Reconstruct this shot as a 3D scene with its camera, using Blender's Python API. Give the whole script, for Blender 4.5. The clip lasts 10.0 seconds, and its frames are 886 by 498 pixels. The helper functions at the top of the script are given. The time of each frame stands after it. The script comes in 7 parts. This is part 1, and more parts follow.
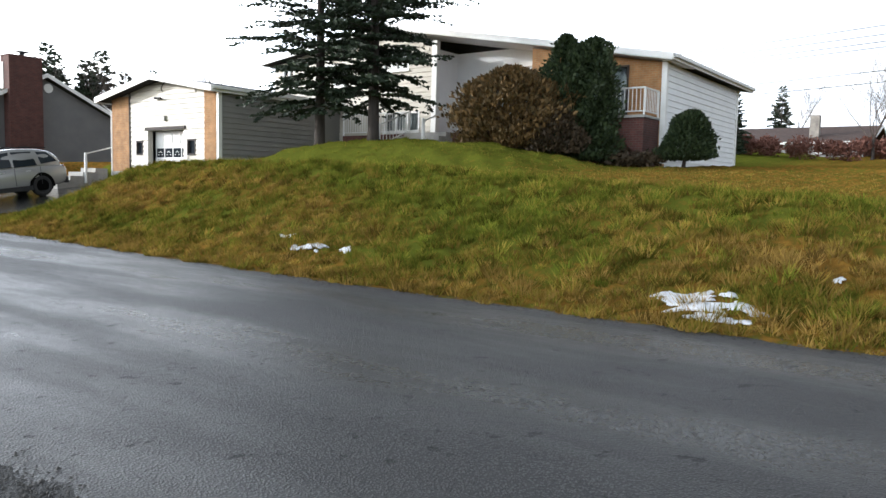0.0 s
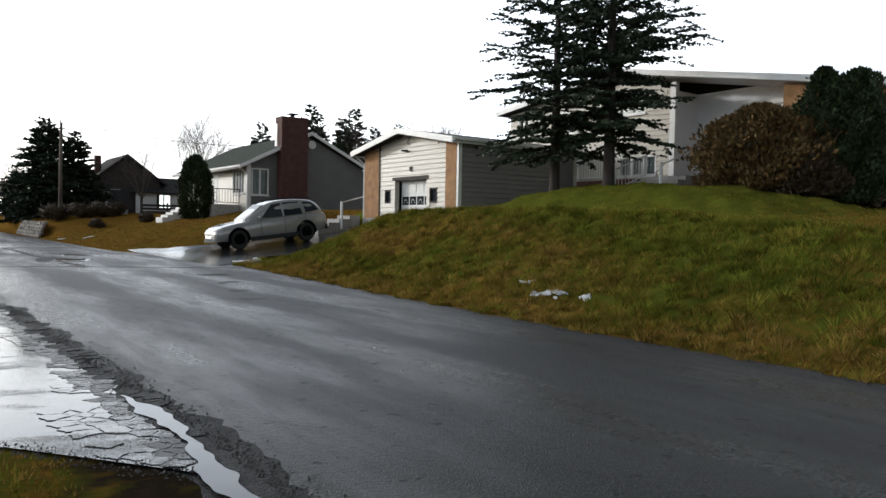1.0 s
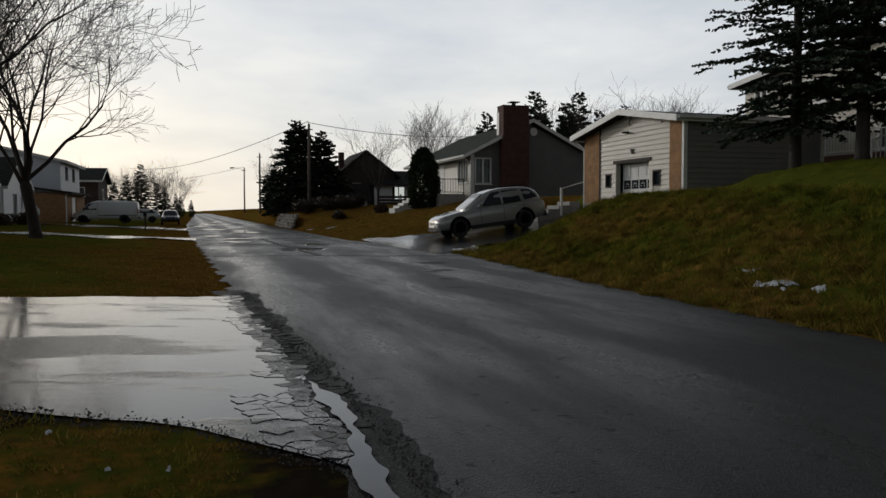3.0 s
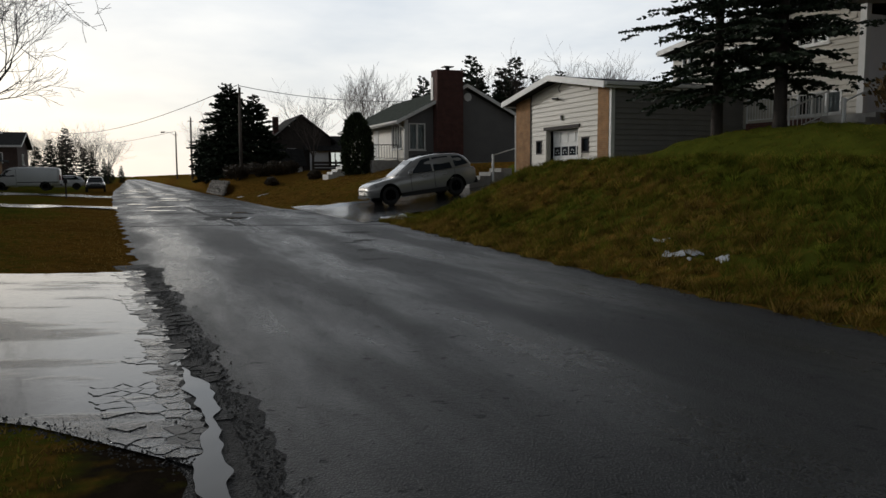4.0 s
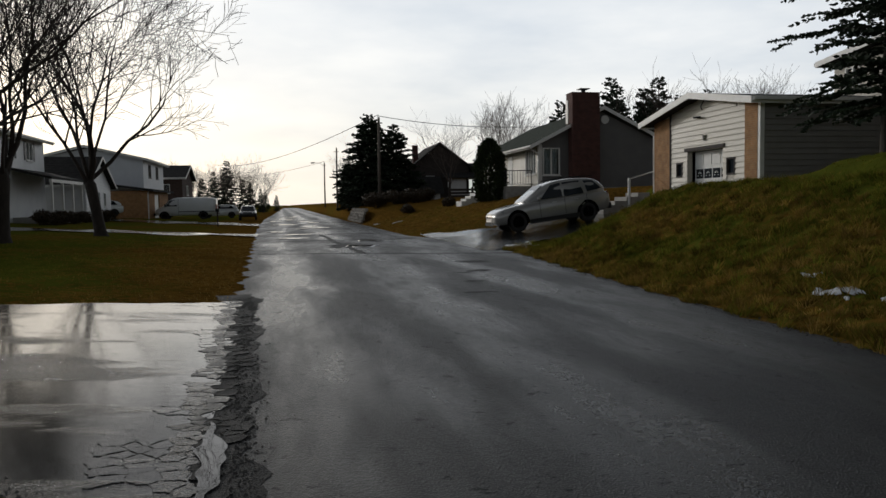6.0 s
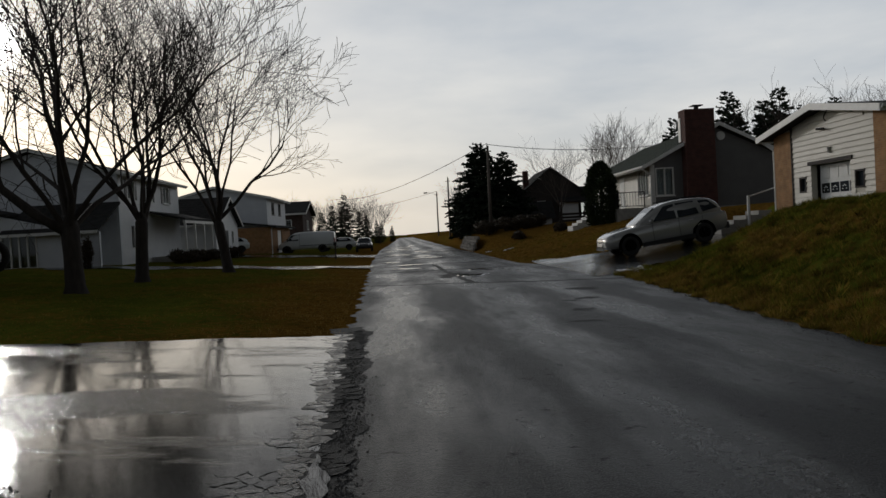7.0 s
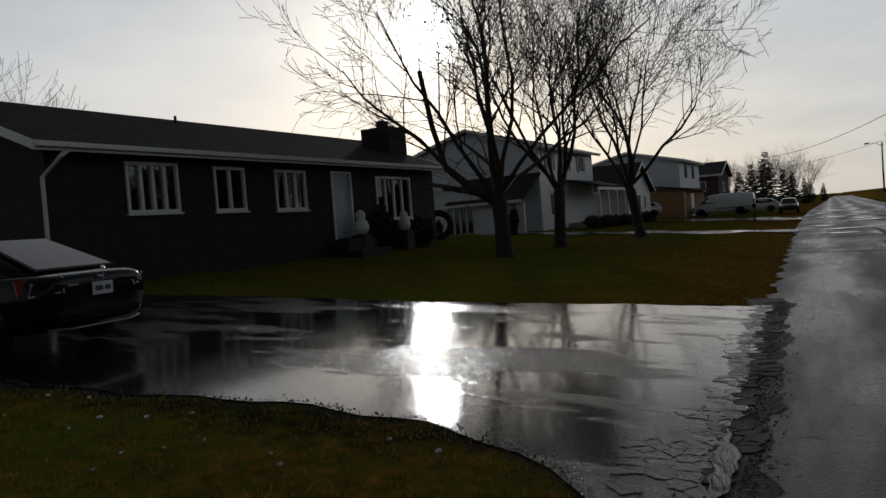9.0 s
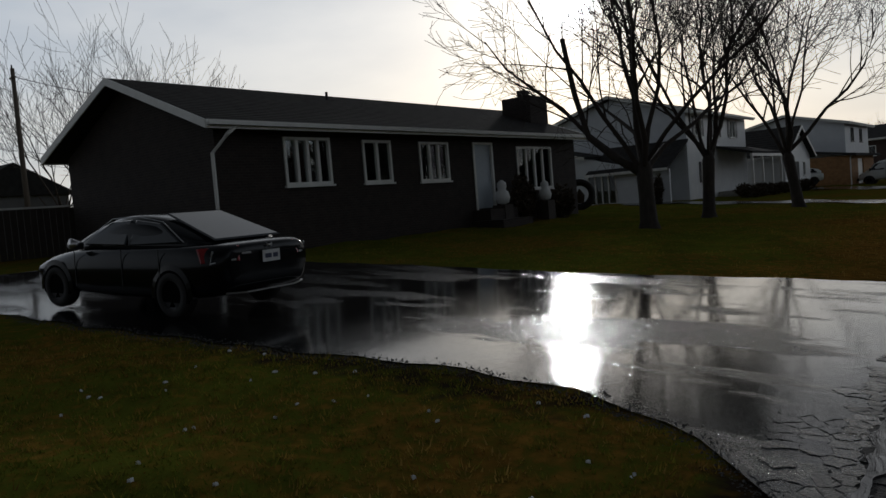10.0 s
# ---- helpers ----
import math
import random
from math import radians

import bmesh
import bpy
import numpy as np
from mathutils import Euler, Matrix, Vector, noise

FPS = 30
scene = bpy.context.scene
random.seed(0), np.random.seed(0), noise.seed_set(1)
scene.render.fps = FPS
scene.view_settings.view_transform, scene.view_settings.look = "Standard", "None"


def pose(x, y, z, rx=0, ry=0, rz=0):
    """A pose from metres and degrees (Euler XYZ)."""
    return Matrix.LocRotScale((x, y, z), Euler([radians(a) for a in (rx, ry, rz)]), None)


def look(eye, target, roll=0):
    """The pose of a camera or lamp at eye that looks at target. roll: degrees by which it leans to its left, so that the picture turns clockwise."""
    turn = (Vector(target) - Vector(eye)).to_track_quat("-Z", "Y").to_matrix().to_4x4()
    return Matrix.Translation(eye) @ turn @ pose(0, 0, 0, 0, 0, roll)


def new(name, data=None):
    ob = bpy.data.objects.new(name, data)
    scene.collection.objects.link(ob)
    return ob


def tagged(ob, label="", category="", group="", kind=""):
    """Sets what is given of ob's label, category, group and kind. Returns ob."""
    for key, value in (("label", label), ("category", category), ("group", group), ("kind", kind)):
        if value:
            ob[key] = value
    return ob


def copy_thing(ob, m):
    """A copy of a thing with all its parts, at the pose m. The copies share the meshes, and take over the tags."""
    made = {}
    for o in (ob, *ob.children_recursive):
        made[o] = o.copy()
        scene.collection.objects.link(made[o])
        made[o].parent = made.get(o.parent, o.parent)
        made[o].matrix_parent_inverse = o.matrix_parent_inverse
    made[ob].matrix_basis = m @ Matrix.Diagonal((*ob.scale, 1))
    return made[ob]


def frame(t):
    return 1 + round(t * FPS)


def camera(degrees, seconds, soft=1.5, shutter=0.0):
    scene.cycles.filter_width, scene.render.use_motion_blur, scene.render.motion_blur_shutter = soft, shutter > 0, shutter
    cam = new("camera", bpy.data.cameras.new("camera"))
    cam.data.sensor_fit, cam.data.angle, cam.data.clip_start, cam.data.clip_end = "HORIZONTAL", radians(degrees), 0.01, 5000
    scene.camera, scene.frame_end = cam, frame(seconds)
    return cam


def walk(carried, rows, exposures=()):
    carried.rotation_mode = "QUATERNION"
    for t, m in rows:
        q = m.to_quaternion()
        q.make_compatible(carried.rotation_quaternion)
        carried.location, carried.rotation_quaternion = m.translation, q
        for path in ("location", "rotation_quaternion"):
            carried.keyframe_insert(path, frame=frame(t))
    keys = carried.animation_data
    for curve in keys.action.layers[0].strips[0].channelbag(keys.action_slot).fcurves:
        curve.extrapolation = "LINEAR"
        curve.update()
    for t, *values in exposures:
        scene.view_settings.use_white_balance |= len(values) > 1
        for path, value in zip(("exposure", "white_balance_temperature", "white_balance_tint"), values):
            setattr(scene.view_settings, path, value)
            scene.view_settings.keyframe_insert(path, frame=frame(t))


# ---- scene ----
cam = camera(61.7, 10.0)
PATH = [
    (0, (0.044, 1.134, 1.415), (1.642, 2.324, 1.246), 1.3),
    (0.5, (-0.069, 1.248, 1.444), (1.341, 2.66, 1.299), 0.7),
    (1, (-0.145, 1.211, 1.467), (1.023, 2.833, 1.403), 1.1),
    (1.5, (-0.128, 1.157, 1.496), (0.734, 2.961, 1.47), -1.6),
    (2, (0.122, 1.143, 1.493), (0.783, 3.029, 1.422), -0.6),
    (2.5, (0.251, 1.209, 1.476), (0.884, 3.103, 1.366), -0.3),
    (2.7, (0.273, 1.292, 1.465), (0.891, 3.192, 1.371), -0.2),
    (3.8, (0.886, 1.293, 1.586), (1.579, 3.16, 1.397), -1.1),
    (4, (0.949, 1.361, 1.574), (1.713, 3.198, 1.374), -0.4),
    (4.5, (1.204, 1.823, 1.511), (2.106, 3.598, 1.328), -0.5),
    (5, (1.55, 1.944, 1.48), (2.31, 3.79, 1.358), -0.9),
    (5.5, (1.762, 1.999, 1.518), (2.366, 3.901, 1.378), -0.0),
    (6, (1.847, 2.171, 1.563), (2.248, 4.127, 1.438), -1.0),
    (6.2, (1.914, 2.148, 1.574), (2.157, 4.13, 1.457), -2.1),
    (7.3, (2.013, 1.989, 1.658), (2.045, 3.988, 1.628), -3.3),
    (7.5, (1.965, 2.065, 1.639), (1.894, 4.063, 1.586), -3.4),
    (8, (1.971, 2.068, 1.641), (1.573, 4.027, 1.574), -3.2),
    (8.5, (2.043, 1.99, 1.688), (1.358, 3.866, 1.587), -4.0),
    (9, (2.084, 1.879, 1.71), (1.133, 3.638, 1.644), -4.6),
    (9.5, (2.031, 1.798, 1.744), (0.898, 3.443, 1.654), -4.5),
    (10, (2.142, 1.62, 1.753), (0.88, 3.167, 1.635), -4.8),
]
EXPOSURES = [(0.0, 2.35, 5950, 10), (0.5, 1.9, 5900, 10), (1.0, 1.2, 6050, 10), (1.5, 0.35, 6250, 10), (2.0, -0.3, 6300, 10), (2.7, -0.35, 6300, 10), (4.0, -0.12, 6250, 10), (5.5, -0.1, 6250, 10), (6.2, -0.2, 6250, 10), (7.5, -0.8, 6200, 10), (8.5, -0.85, 6150, 10), (10.0, -0.7, 6000, 10)]
walk(cam, [(t, look(eye, target, roll)) for t, eye, target, roll in PATH], EXPOSURES)

# ---- light: veiled low sun, thin cloud ----
SUN = Vector((-0.46, 0.852, 0.245)).normalized()
world = bpy.data.worlds.new("world")
scene.world = world
world.use_nodes = True
wn, wl = world.node_tree.nodes, world.node_tree.links
wn.clear()


def wnode(kind, **kw):
    n = wn.new(kind)
    for k, v in kw.items():
        n.inputs[int(k[1:])].default_value = v
    return n


def wmath(op, a, b=None):
    n = wn.new("ShaderNodeMath")
    n.operation = op
    for i, v in enumerate((a, b)):
        if v is None:
            continue
        if isinstance(v, (int, float)):
            n.inputs[i].default_value = v
        else:
            wl.new(v, n.inputs[i])
    return n.outputs[0]


def wmix(fac, a, b, blend="MIX"):
    n = wn.new("ShaderNodeMix")
    n.data_type = "RGBA"
    n.blend_type = blend
    for i, v in ((0, fac), (6, a), (7, b)):
        if isinstance(v, (int, float, tuple)):
            n.inputs[i].default_value = v
        else:
            wl.new(v, n.inputs[i])
    return n.outputs[2]


sky = wn.new("ShaderNodeTexSky")
sky.sky_type = "NISHITA"
sky.sun_disc = False
sky.sun_elevation = math.asin(SUN.z)
sky.sun_rotation = math.atan2(SUN.x, SUN.y) % (2 * math.pi)
sky.dust_density = 3.0
coord = wn.new("ShaderNodeTexCoord")
sep = wn.new("ShaderNodeSeparateXYZ")
wl.new(coord.outputs["Generated"], sep.inputs[0])
up = wmath("MAXIMUM", sep.outputs[2], 0.02)
# cloud sheet: the direction laid on a high plane
lay = wn.new("ShaderNodeCombineXYZ")
wl.new(wmath("DIVIDE", sep.outputs[0], wmath("ADD", up, 0.12)), lay.inputs[0])
wl.new(wmath("DIVIDE", sep.outputs[1], wmath("ADD", up, 0.12)), lay.inputs[1])
cloud = wnode("ShaderNodeTexNoise", _2=0.9, _3=5.0, _4=0.55)
wl.new(lay.outputs[0], cloud.inputs[0])
cramp = wn.new("ShaderNodeValToRGB")
cramp.color_ramp.elements[0].position, cramp.color_ramp.elements[1].position = 0.38, 0.66
cramp.color_ramp.elements[0].color, cramp.color_ramp.elements[1].color = (0.66, 0.71, 0.76, 1), (0.93, 0.93, 0.91, 1)
wl.new(cloud.outputs[0], cramp.inputs[0])
dotn = wn.new("ShaderNodeVectorMath")
dotn.operation = "DOT_PRODUCT"
wl.new(coord.outputs["Generated"], dotn.inputs[0])
dotn.inputs[1].default_value = SUN
facing = wmath("MAXIMUM", dotn.outputs["Value"], 0.0)
# warm band of clear light low under the sheet
low = wmath("POWER", wmath("SUBTRACT", 1.0, wmath("MINIMUM", wmath("MAXIMUM", sep.outputs[2], 0.0), 1.0)), 7.0)
warm = wmath("MULTIPLY", low, wmath("POWER", facing, 1.4))
veil = wmix(wmath("MULTIPLY", warm, 0.95), cramp.outputs[0], (1.08, 0.97, 0.79, 1))
base = wmix(0.86, wmix(1.0, sky.outputs[0], (0.10, 0.10, 0.10, 1), "MULTIPLY"), veil)
# aureole of the sun behind thin cloud
au = wmath("ADD", wmath("MULTIPLY", wmath("POWER", facing, 4000.0), 40.0),
           wmath("ADD", wmath("MULTIPLY", wmath("POWER", facing, 260.0), 0.7), wmath("MULTIPLY", wmath("POWER", facing, 22.0), 0.16)))
aur = wmix(1.0, wmix(1.0, (1.0, 0.98, 0.94, 1), (1, 1, 1, 1), "MULTIPLY"), au, "MULTIPLY")
total = wmix(1.0, base, aur, "ADD")
# thin cloud is brightest towards the low sun, duller overhead and behind
def wramp(v, a, b, c, d):
    n = wn.new("ShaderNodeMapRange")
    n.interpolation_type = "SMOOTHSTEP"
    wl.new(v, n.inputs[0])
    for i, q in enumerate((a, b, c, d)):
        n.inputs[i + 1].default_value = q
    return n.outputs[0]


flat = Vector((SUN.x, SUN.y, 0)).normalized()
dot2 = wn.new("ShaderNodeVectorMath")
dot2.operation = "DOT_PRODUCT"
wl.new(coord.outputs["Generated"], dot2.inputs[0])
dot2.inputs[1].default_value = flat
dim = wmath("MULTIPLY", wramp(sep.outputs[2], 0.22, 0.75, 1.0, 0.12), wramp(dot2.outputs["Value"], -0.7, 0.55, 0.27, 1.0))
total = wmix(1.0, total, dim, "MULTIPLY")
bg = wn.new("ShaderNodeBackground")
bg.inputs[1].default_value = 1.2
wl.new(total, bg.inputs[0])
wout = wn.new("ShaderNodeOutputWorld")
wl.new(bg.outputs[0], wout.inputs[0])

sun = new("sun", bpy.data.lights.new("sun", "SUN"))
sun.data.energy, sun.data.angle, sun.data.color = 0.6, radians(2.0), (1.0, 0.95, 0.87)
sun.matrix_world = look(SUN * 100, (0, 0, 0))


# ---- materials ----
def surface(name, c1, c2=None, rough=0.6, scale=8.0, bump=0.0, fine=60.0, metal=0.0, rough2=None, stretch=(1, 1, 1), spec=0.5, detail=6.0, lo=0.35, hi=0.65, coat=0.0):
    """Two colours mixed by coarse and fine noise, in metres."""
    m = bpy.data.materials.new(name)
    m.use_nodes = True
    n, l = m.node_tree.nodes, m.node_tree.links
    p = n["Principled BSDF"]
    tc = n.new("ShaderNodeTexCoord")
    geo = n.new("ShaderNodeNewGeometry")
    mp = n.new("ShaderNodeMapping")
    mp.inputs[3].default_value = stretch
    l.new(geo.outputs["Position"], mp.inputs[0])
    a = n.new("ShaderNodeTexNoise")
    a.inputs["Scale"].default_value, a.inputs["Detail"].default_value = scale, detail
    b = n.new("ShaderNodeTexNoise")
    b.inputs["Scale"].default_value, b.inputs["Detail"].default_value = fine, 3.0
    l.new(mp.outputs[0], a.inputs[0])
    l.new(mp.outputs[0], b.inputs[0])
    mid = n.new("ShaderNodeMath")
    mid.operation = "MULTIPLY_ADD"
    l.new(b.outputs[0], mid.inputs[0])
    mid.inputs[1].default_value = 0.35
    sc = n.new("ShaderNodeMath")
    sc.operation = "MULTIPLY"
    sc.inputs[1].default_value = 0.65
    l.new(a.outputs[0], sc.inputs[0])
    l.new(sc.outputs[0], mid.inputs[2])
    r = n.new("ShaderNodeValToRGB")
    r.color_ramp.elements[0].position, r.color_ramp.elements[1].position = lo, hi
    c2 = c2 or tuple(0.75 * v for v in c1)
    r.color_ramp.elements[0].color, r.color_ramp.elements[1].color = (*c2, 1), (*c1, 1)
    l.new(mid.outputs[0], r.inputs[0])
    l.new(r.outputs[0], p.inputs["Base Color"])
    p.inputs["Metallic"].default_value = metal
    p.inputs["Specular IOR Level"].default_value = spec
    p.inputs["Coat Weight"].default_value = coat
    p.inputs["Coat Roughness"].default_value = 0.05
    if rough2 is None:
        p.inputs["Roughness"].default_value = rough
    else:
        rr = n.new("ShaderNodeMapRange")
        rr.inputs[1].default_value, rr.inputs[2].default_value = lo, hi
        rr.inputs[3].default_value, rr.inputs[4].default_value = rough, rough2
        l.new(mid.outputs[0], rr.inputs[0])
        l.new(rr.outputs[0], p.inputs["Roughness"])
    if bump:
        bp = n.new("ShaderNodeBump")
        bp.inputs["Strength"].default_value, bp.inputs["Distance"].default_value = 0.6, bump
        l.new(mid.outputs[0], bp.inputs["Height"])
        l.new(bp.outputs[0], p.inputs["Normal"])
    return m


def brickwork(name, c1, c2, mortar, w=0.21, h=0.075, axis="x", rough=0.85):
    """Running-bond brick on an upright face; axis is the face's normal."""
    m = surface(name, c1, c2, rough)
    n, l = m.node_tree.nodes, m.node_tree.links
    p = n["Principled BSDF"]
    geo = n.new("ShaderNodeNewGeometry")
    s = n.new("ShaderNodeSeparateXYZ")
    l.new(geo.outputs["Position"], s.inputs[0])
    c = n.new("ShaderNodeCombineXYZ")
    add = n.new("ShaderNodeMath")
    add.operation = "ADD"
    l.new(s.outputs[0], add.inputs[0])
    l.new(s.outputs[1], add.inputs[1])
    l.new(add.outputs[0], c.inputs[0])
    l.new(s.outputs[2], c.inputs[1])
    b = n.new("ShaderNodeTexBrick")
    l.new(c.outputs[0], b.inputs[0])
    b.inputs["Scale"].default_value = 1.0
    b.inputs["Brick Width"].default_value, b.inputs["Row Height"].default_value = w, h
    b.inputs["Mortar Size"].default_value = 0.009
    b.inputs["Color1"].default_value, b.inputs["Color2"].default_value, b.inputs["Mortar"].default_value = (*c1, 1), (*c2, 1), (*mortar, 1)
    nz = n.new("ShaderNodeTexNoise")
    nz.inputs["Scale"].default_value = 3.0
    l.new(geo.outputs["Position"], nz.inputs[0])
    mx = n.new("ShaderNodeMix")
    mx.data_type, mx.blend_type = "RGBA", "OVERLAY"
    mx.inputs[0].default_value = 0.45
    l.new(b.outputs["Color"], mx.inputs[6])
    l.new(nz.outputs[0], mx.inputs[7])
    l.new(mx.outputs[2], p.inputs["Base Color"])
    bp = n.new("ShaderNodeBump")
    bp.invert = True
    bp.inputs["Distance"].default_value = 0.008
    l.new(b.outputs["Fac"], bp.inputs["Height"])
    l.new(bp.outputs[0], p.inputs["Normal"])
    return m


def glass_dark(name, tint=(0.02, 0.025, 0.03), rough=0.04):
    m = bpy.data.materials.new(name)
    m.use_nodes = True
    p = m.node_tree.nodes["Principled BSDF"]
    p.inputs["Base Color"].default_value = (*tint, 1)
    p.inputs["Roughness"].default_value = rough
    p.inputs["Specular IOR Level"].default_value = 0.4
    return m


def clear_glass(name):
    m = bpy.data.materials.new(name)
    m.use_nodes = True
    n, l = m.node_tree.nodes, m.node_tree.links
    n.clear()
    t, g, mx, o, f = (n.new(k) for k in ("ShaderNodeBsdfTransparent", "ShaderNodeBsdfGlossy", "ShaderNodeMixShader", "ShaderNodeOutputMaterial", "ShaderNodeFresnel"))
    t.inputs[0].default_value = (0.82, 0.86, 0.86, 1)
    g.inputs["Roughness"].default_value = 0.02
    l.new(f.outputs[0], mx.inputs[0])
    l.new(t.outputs[0], mx.inputs[1])
    l.new(g.outputs[0], mx.inputs[2])
    l.new(mx.outputs[0], o.inputs[0])
    return m


def turf(name):
    """Winter lawn: green to straw by the vertex value 'dry', bare mud by 'mud'."""
    m = surface(name, (0.12, 0.135, 0.018), (0.075, 0.085, 0.013), rough=0.95, scale=2.0, bump=0.03, fine=40.0, spec=0.0)
    n, l = m.node_tree.nodes, m.node_tree.links
    p = n["Principled BSDF"]
    green = p.inputs["Base Color"].links[0].from_socket
    geo = n.new("ShaderNodeNewGeometry")
    col = None
    for key, ca, cb in (("dry", (0.22, 0.12, 0.024), (0.10, 0.055, 0.012)), ("mud", (0.035, 0.026, 0.018), (0.018, 0.014, 0.010))):
        a = n.new("ShaderNodeAttribute")
        a.attribute_name = key
        z = n.new("ShaderNodeTexNoise")
        z.inputs["Scale"].default_value, z.inputs["Detail"].default_value = (7.0 if key == "dry" else 4.0), 8.0
        l.new(geo.outputs["Position"], z.inputs[0])
        r = n.new("ShaderNodeValToRGB")
        r.color_ramp.elements[0].color, r.color_ramp.elements[1].color = (*cb, 1), (*ca, 1)
        r.color_ramp.elements[0].position, r.color_ramp.elements[1].position = 0.35, 0.65
        l.new(z.outputs[0], r.inputs[0])
        ad = n.new("ShaderNodeMath")
        ad.operation = "MULTIPLY_ADD"
        l.new(z.outputs[0], ad.inputs[0])
        ad.inputs[1].default_value = 1.6
        sb = n.new("ShaderNodeMath")
        sb.operation = "SUBTRACT"
        l.new(a.outputs["Fac"], sb.inputs[0])
        sb.inputs[1].default_value = 0.8
        l.new(sb.outputs[0], ad.inputs[2])
        cl = n.new("ShaderNodeMapRange")
        cl.inputs[1].default_value, cl.inputs[2].default_value = 0.25, 0.75
        l.new(ad.outputs[0], cl.inputs[0])
        mx = n.new("ShaderNodeMix")
        mx.data_type = "RGBA"
        l.new(cl.outputs[0], mx.inputs[0])
        l.new(green if col is None else col, mx.inputs[6])
        l.new(r.outputs[0], mx.inputs[7])
        col = mx.outputs[2]
    l.new(col, p.inputs["Base Color"])
    return m


def blade_mat(name):
    m = bpy.data.materials.new(name)
    m.use_nodes = True
    n, l = m.node_tree.nodes, m.node_tree.links
    p = n["Principled BSDF"]
    p.inputs["Roughness"].default_value = 0.9
    p.inputs["Specular IOR Level"].default_value = 0.0
    tr = n.new("ShaderNodeBsdfTranslucent")
    mx = n.new("ShaderNodeMixShader")
    mx.inputs[0].default_value = 0.2
    l.new(p.outputs[0], mx.inputs[1])
    l.new(tr.outputs[0], mx.inputs[2])
    l.new(mx.outputs[0], n["Material Output"].inputs[0])
    a = n.new("ShaderNodeAttribute")
    a.attribute_name = "dry"
    g = n.new("ShaderNodeNewGeometry")
    ad = n.new("ShaderNodeMath")
    ad.operation = "MULTIPLY_ADD"
    l.new(g.outputs["Random Per Island"], ad.inputs[0])
    ad.inputs[1].default_value = 0.7
    sb = n.new("ShaderNodeMath")
    sb.operation = "SUBTRACT"
    l.new(a.outputs["Fac"], sb.inputs[0])
    sb.inputs[1].default_value = 0.26
    l.new(sb.outputs[0], ad.inputs[2])
    r = n.new("ShaderNodeValToRGB")
    e = r.color_ramp.elements
    e[0].position, e[0].color = 0.0, (0.11, 0.14, 0.016, 1)
    e[1].position, e[1].color = 1.0, (0.33, 0.215, 0.062, 1)
    e.new(0.35).color = (0.195, 0.19, 0.028, 1)
    e.new(0.65).color = (0.275, 0.185, 0.036, 1)
    l.new(ad.outputs[0], r.inputs[0])
    # blade colour scaled per tuft: random tone that also imitates shading among tufts
    tone = n.new("ShaderNodeAttribute")
    tone.attribute_name = "tone"
    sh = n.new("ShaderNodeVectorMath")
    sh.operation = "SCALE"
    l.new(r.outputs[0], sh.inputs[0])
    l.new(tone.outputs["Fac"], sh.inputs["Scale"])
    l.new(sh.outputs[0], tr.inputs[0])
    l.new(sh.outputs[0], p.inputs["Base Color"])
    return m


def leafy(name, c1, c2, rough=0.6):
    """Foliage whose tone varies from clump to clump."""
    m = bpy.data.materials.new(name)
    m.use_nodes = True
    n, l = m.node_tree.nodes, m.node_tree.links
    p = n["Principled BSDF"]
    p.inputs["Roughness"].default_value = rough
    p.inputs["Specular IOR Level"].default_value = 0.25
    g = n.new("ShaderNodeNewGeometry")
    r = n.new("ShaderNodeValToRGB")
    r.color_ramp.elements[0].color, r.color_ramp.elements[1].color = (*c1, 1), (*c2, 1)
    l.new(g.outputs["Random Per Island"], r.inputs[0])
    l.new(r.outputs[0], p.inputs["Base Color"])
    return m


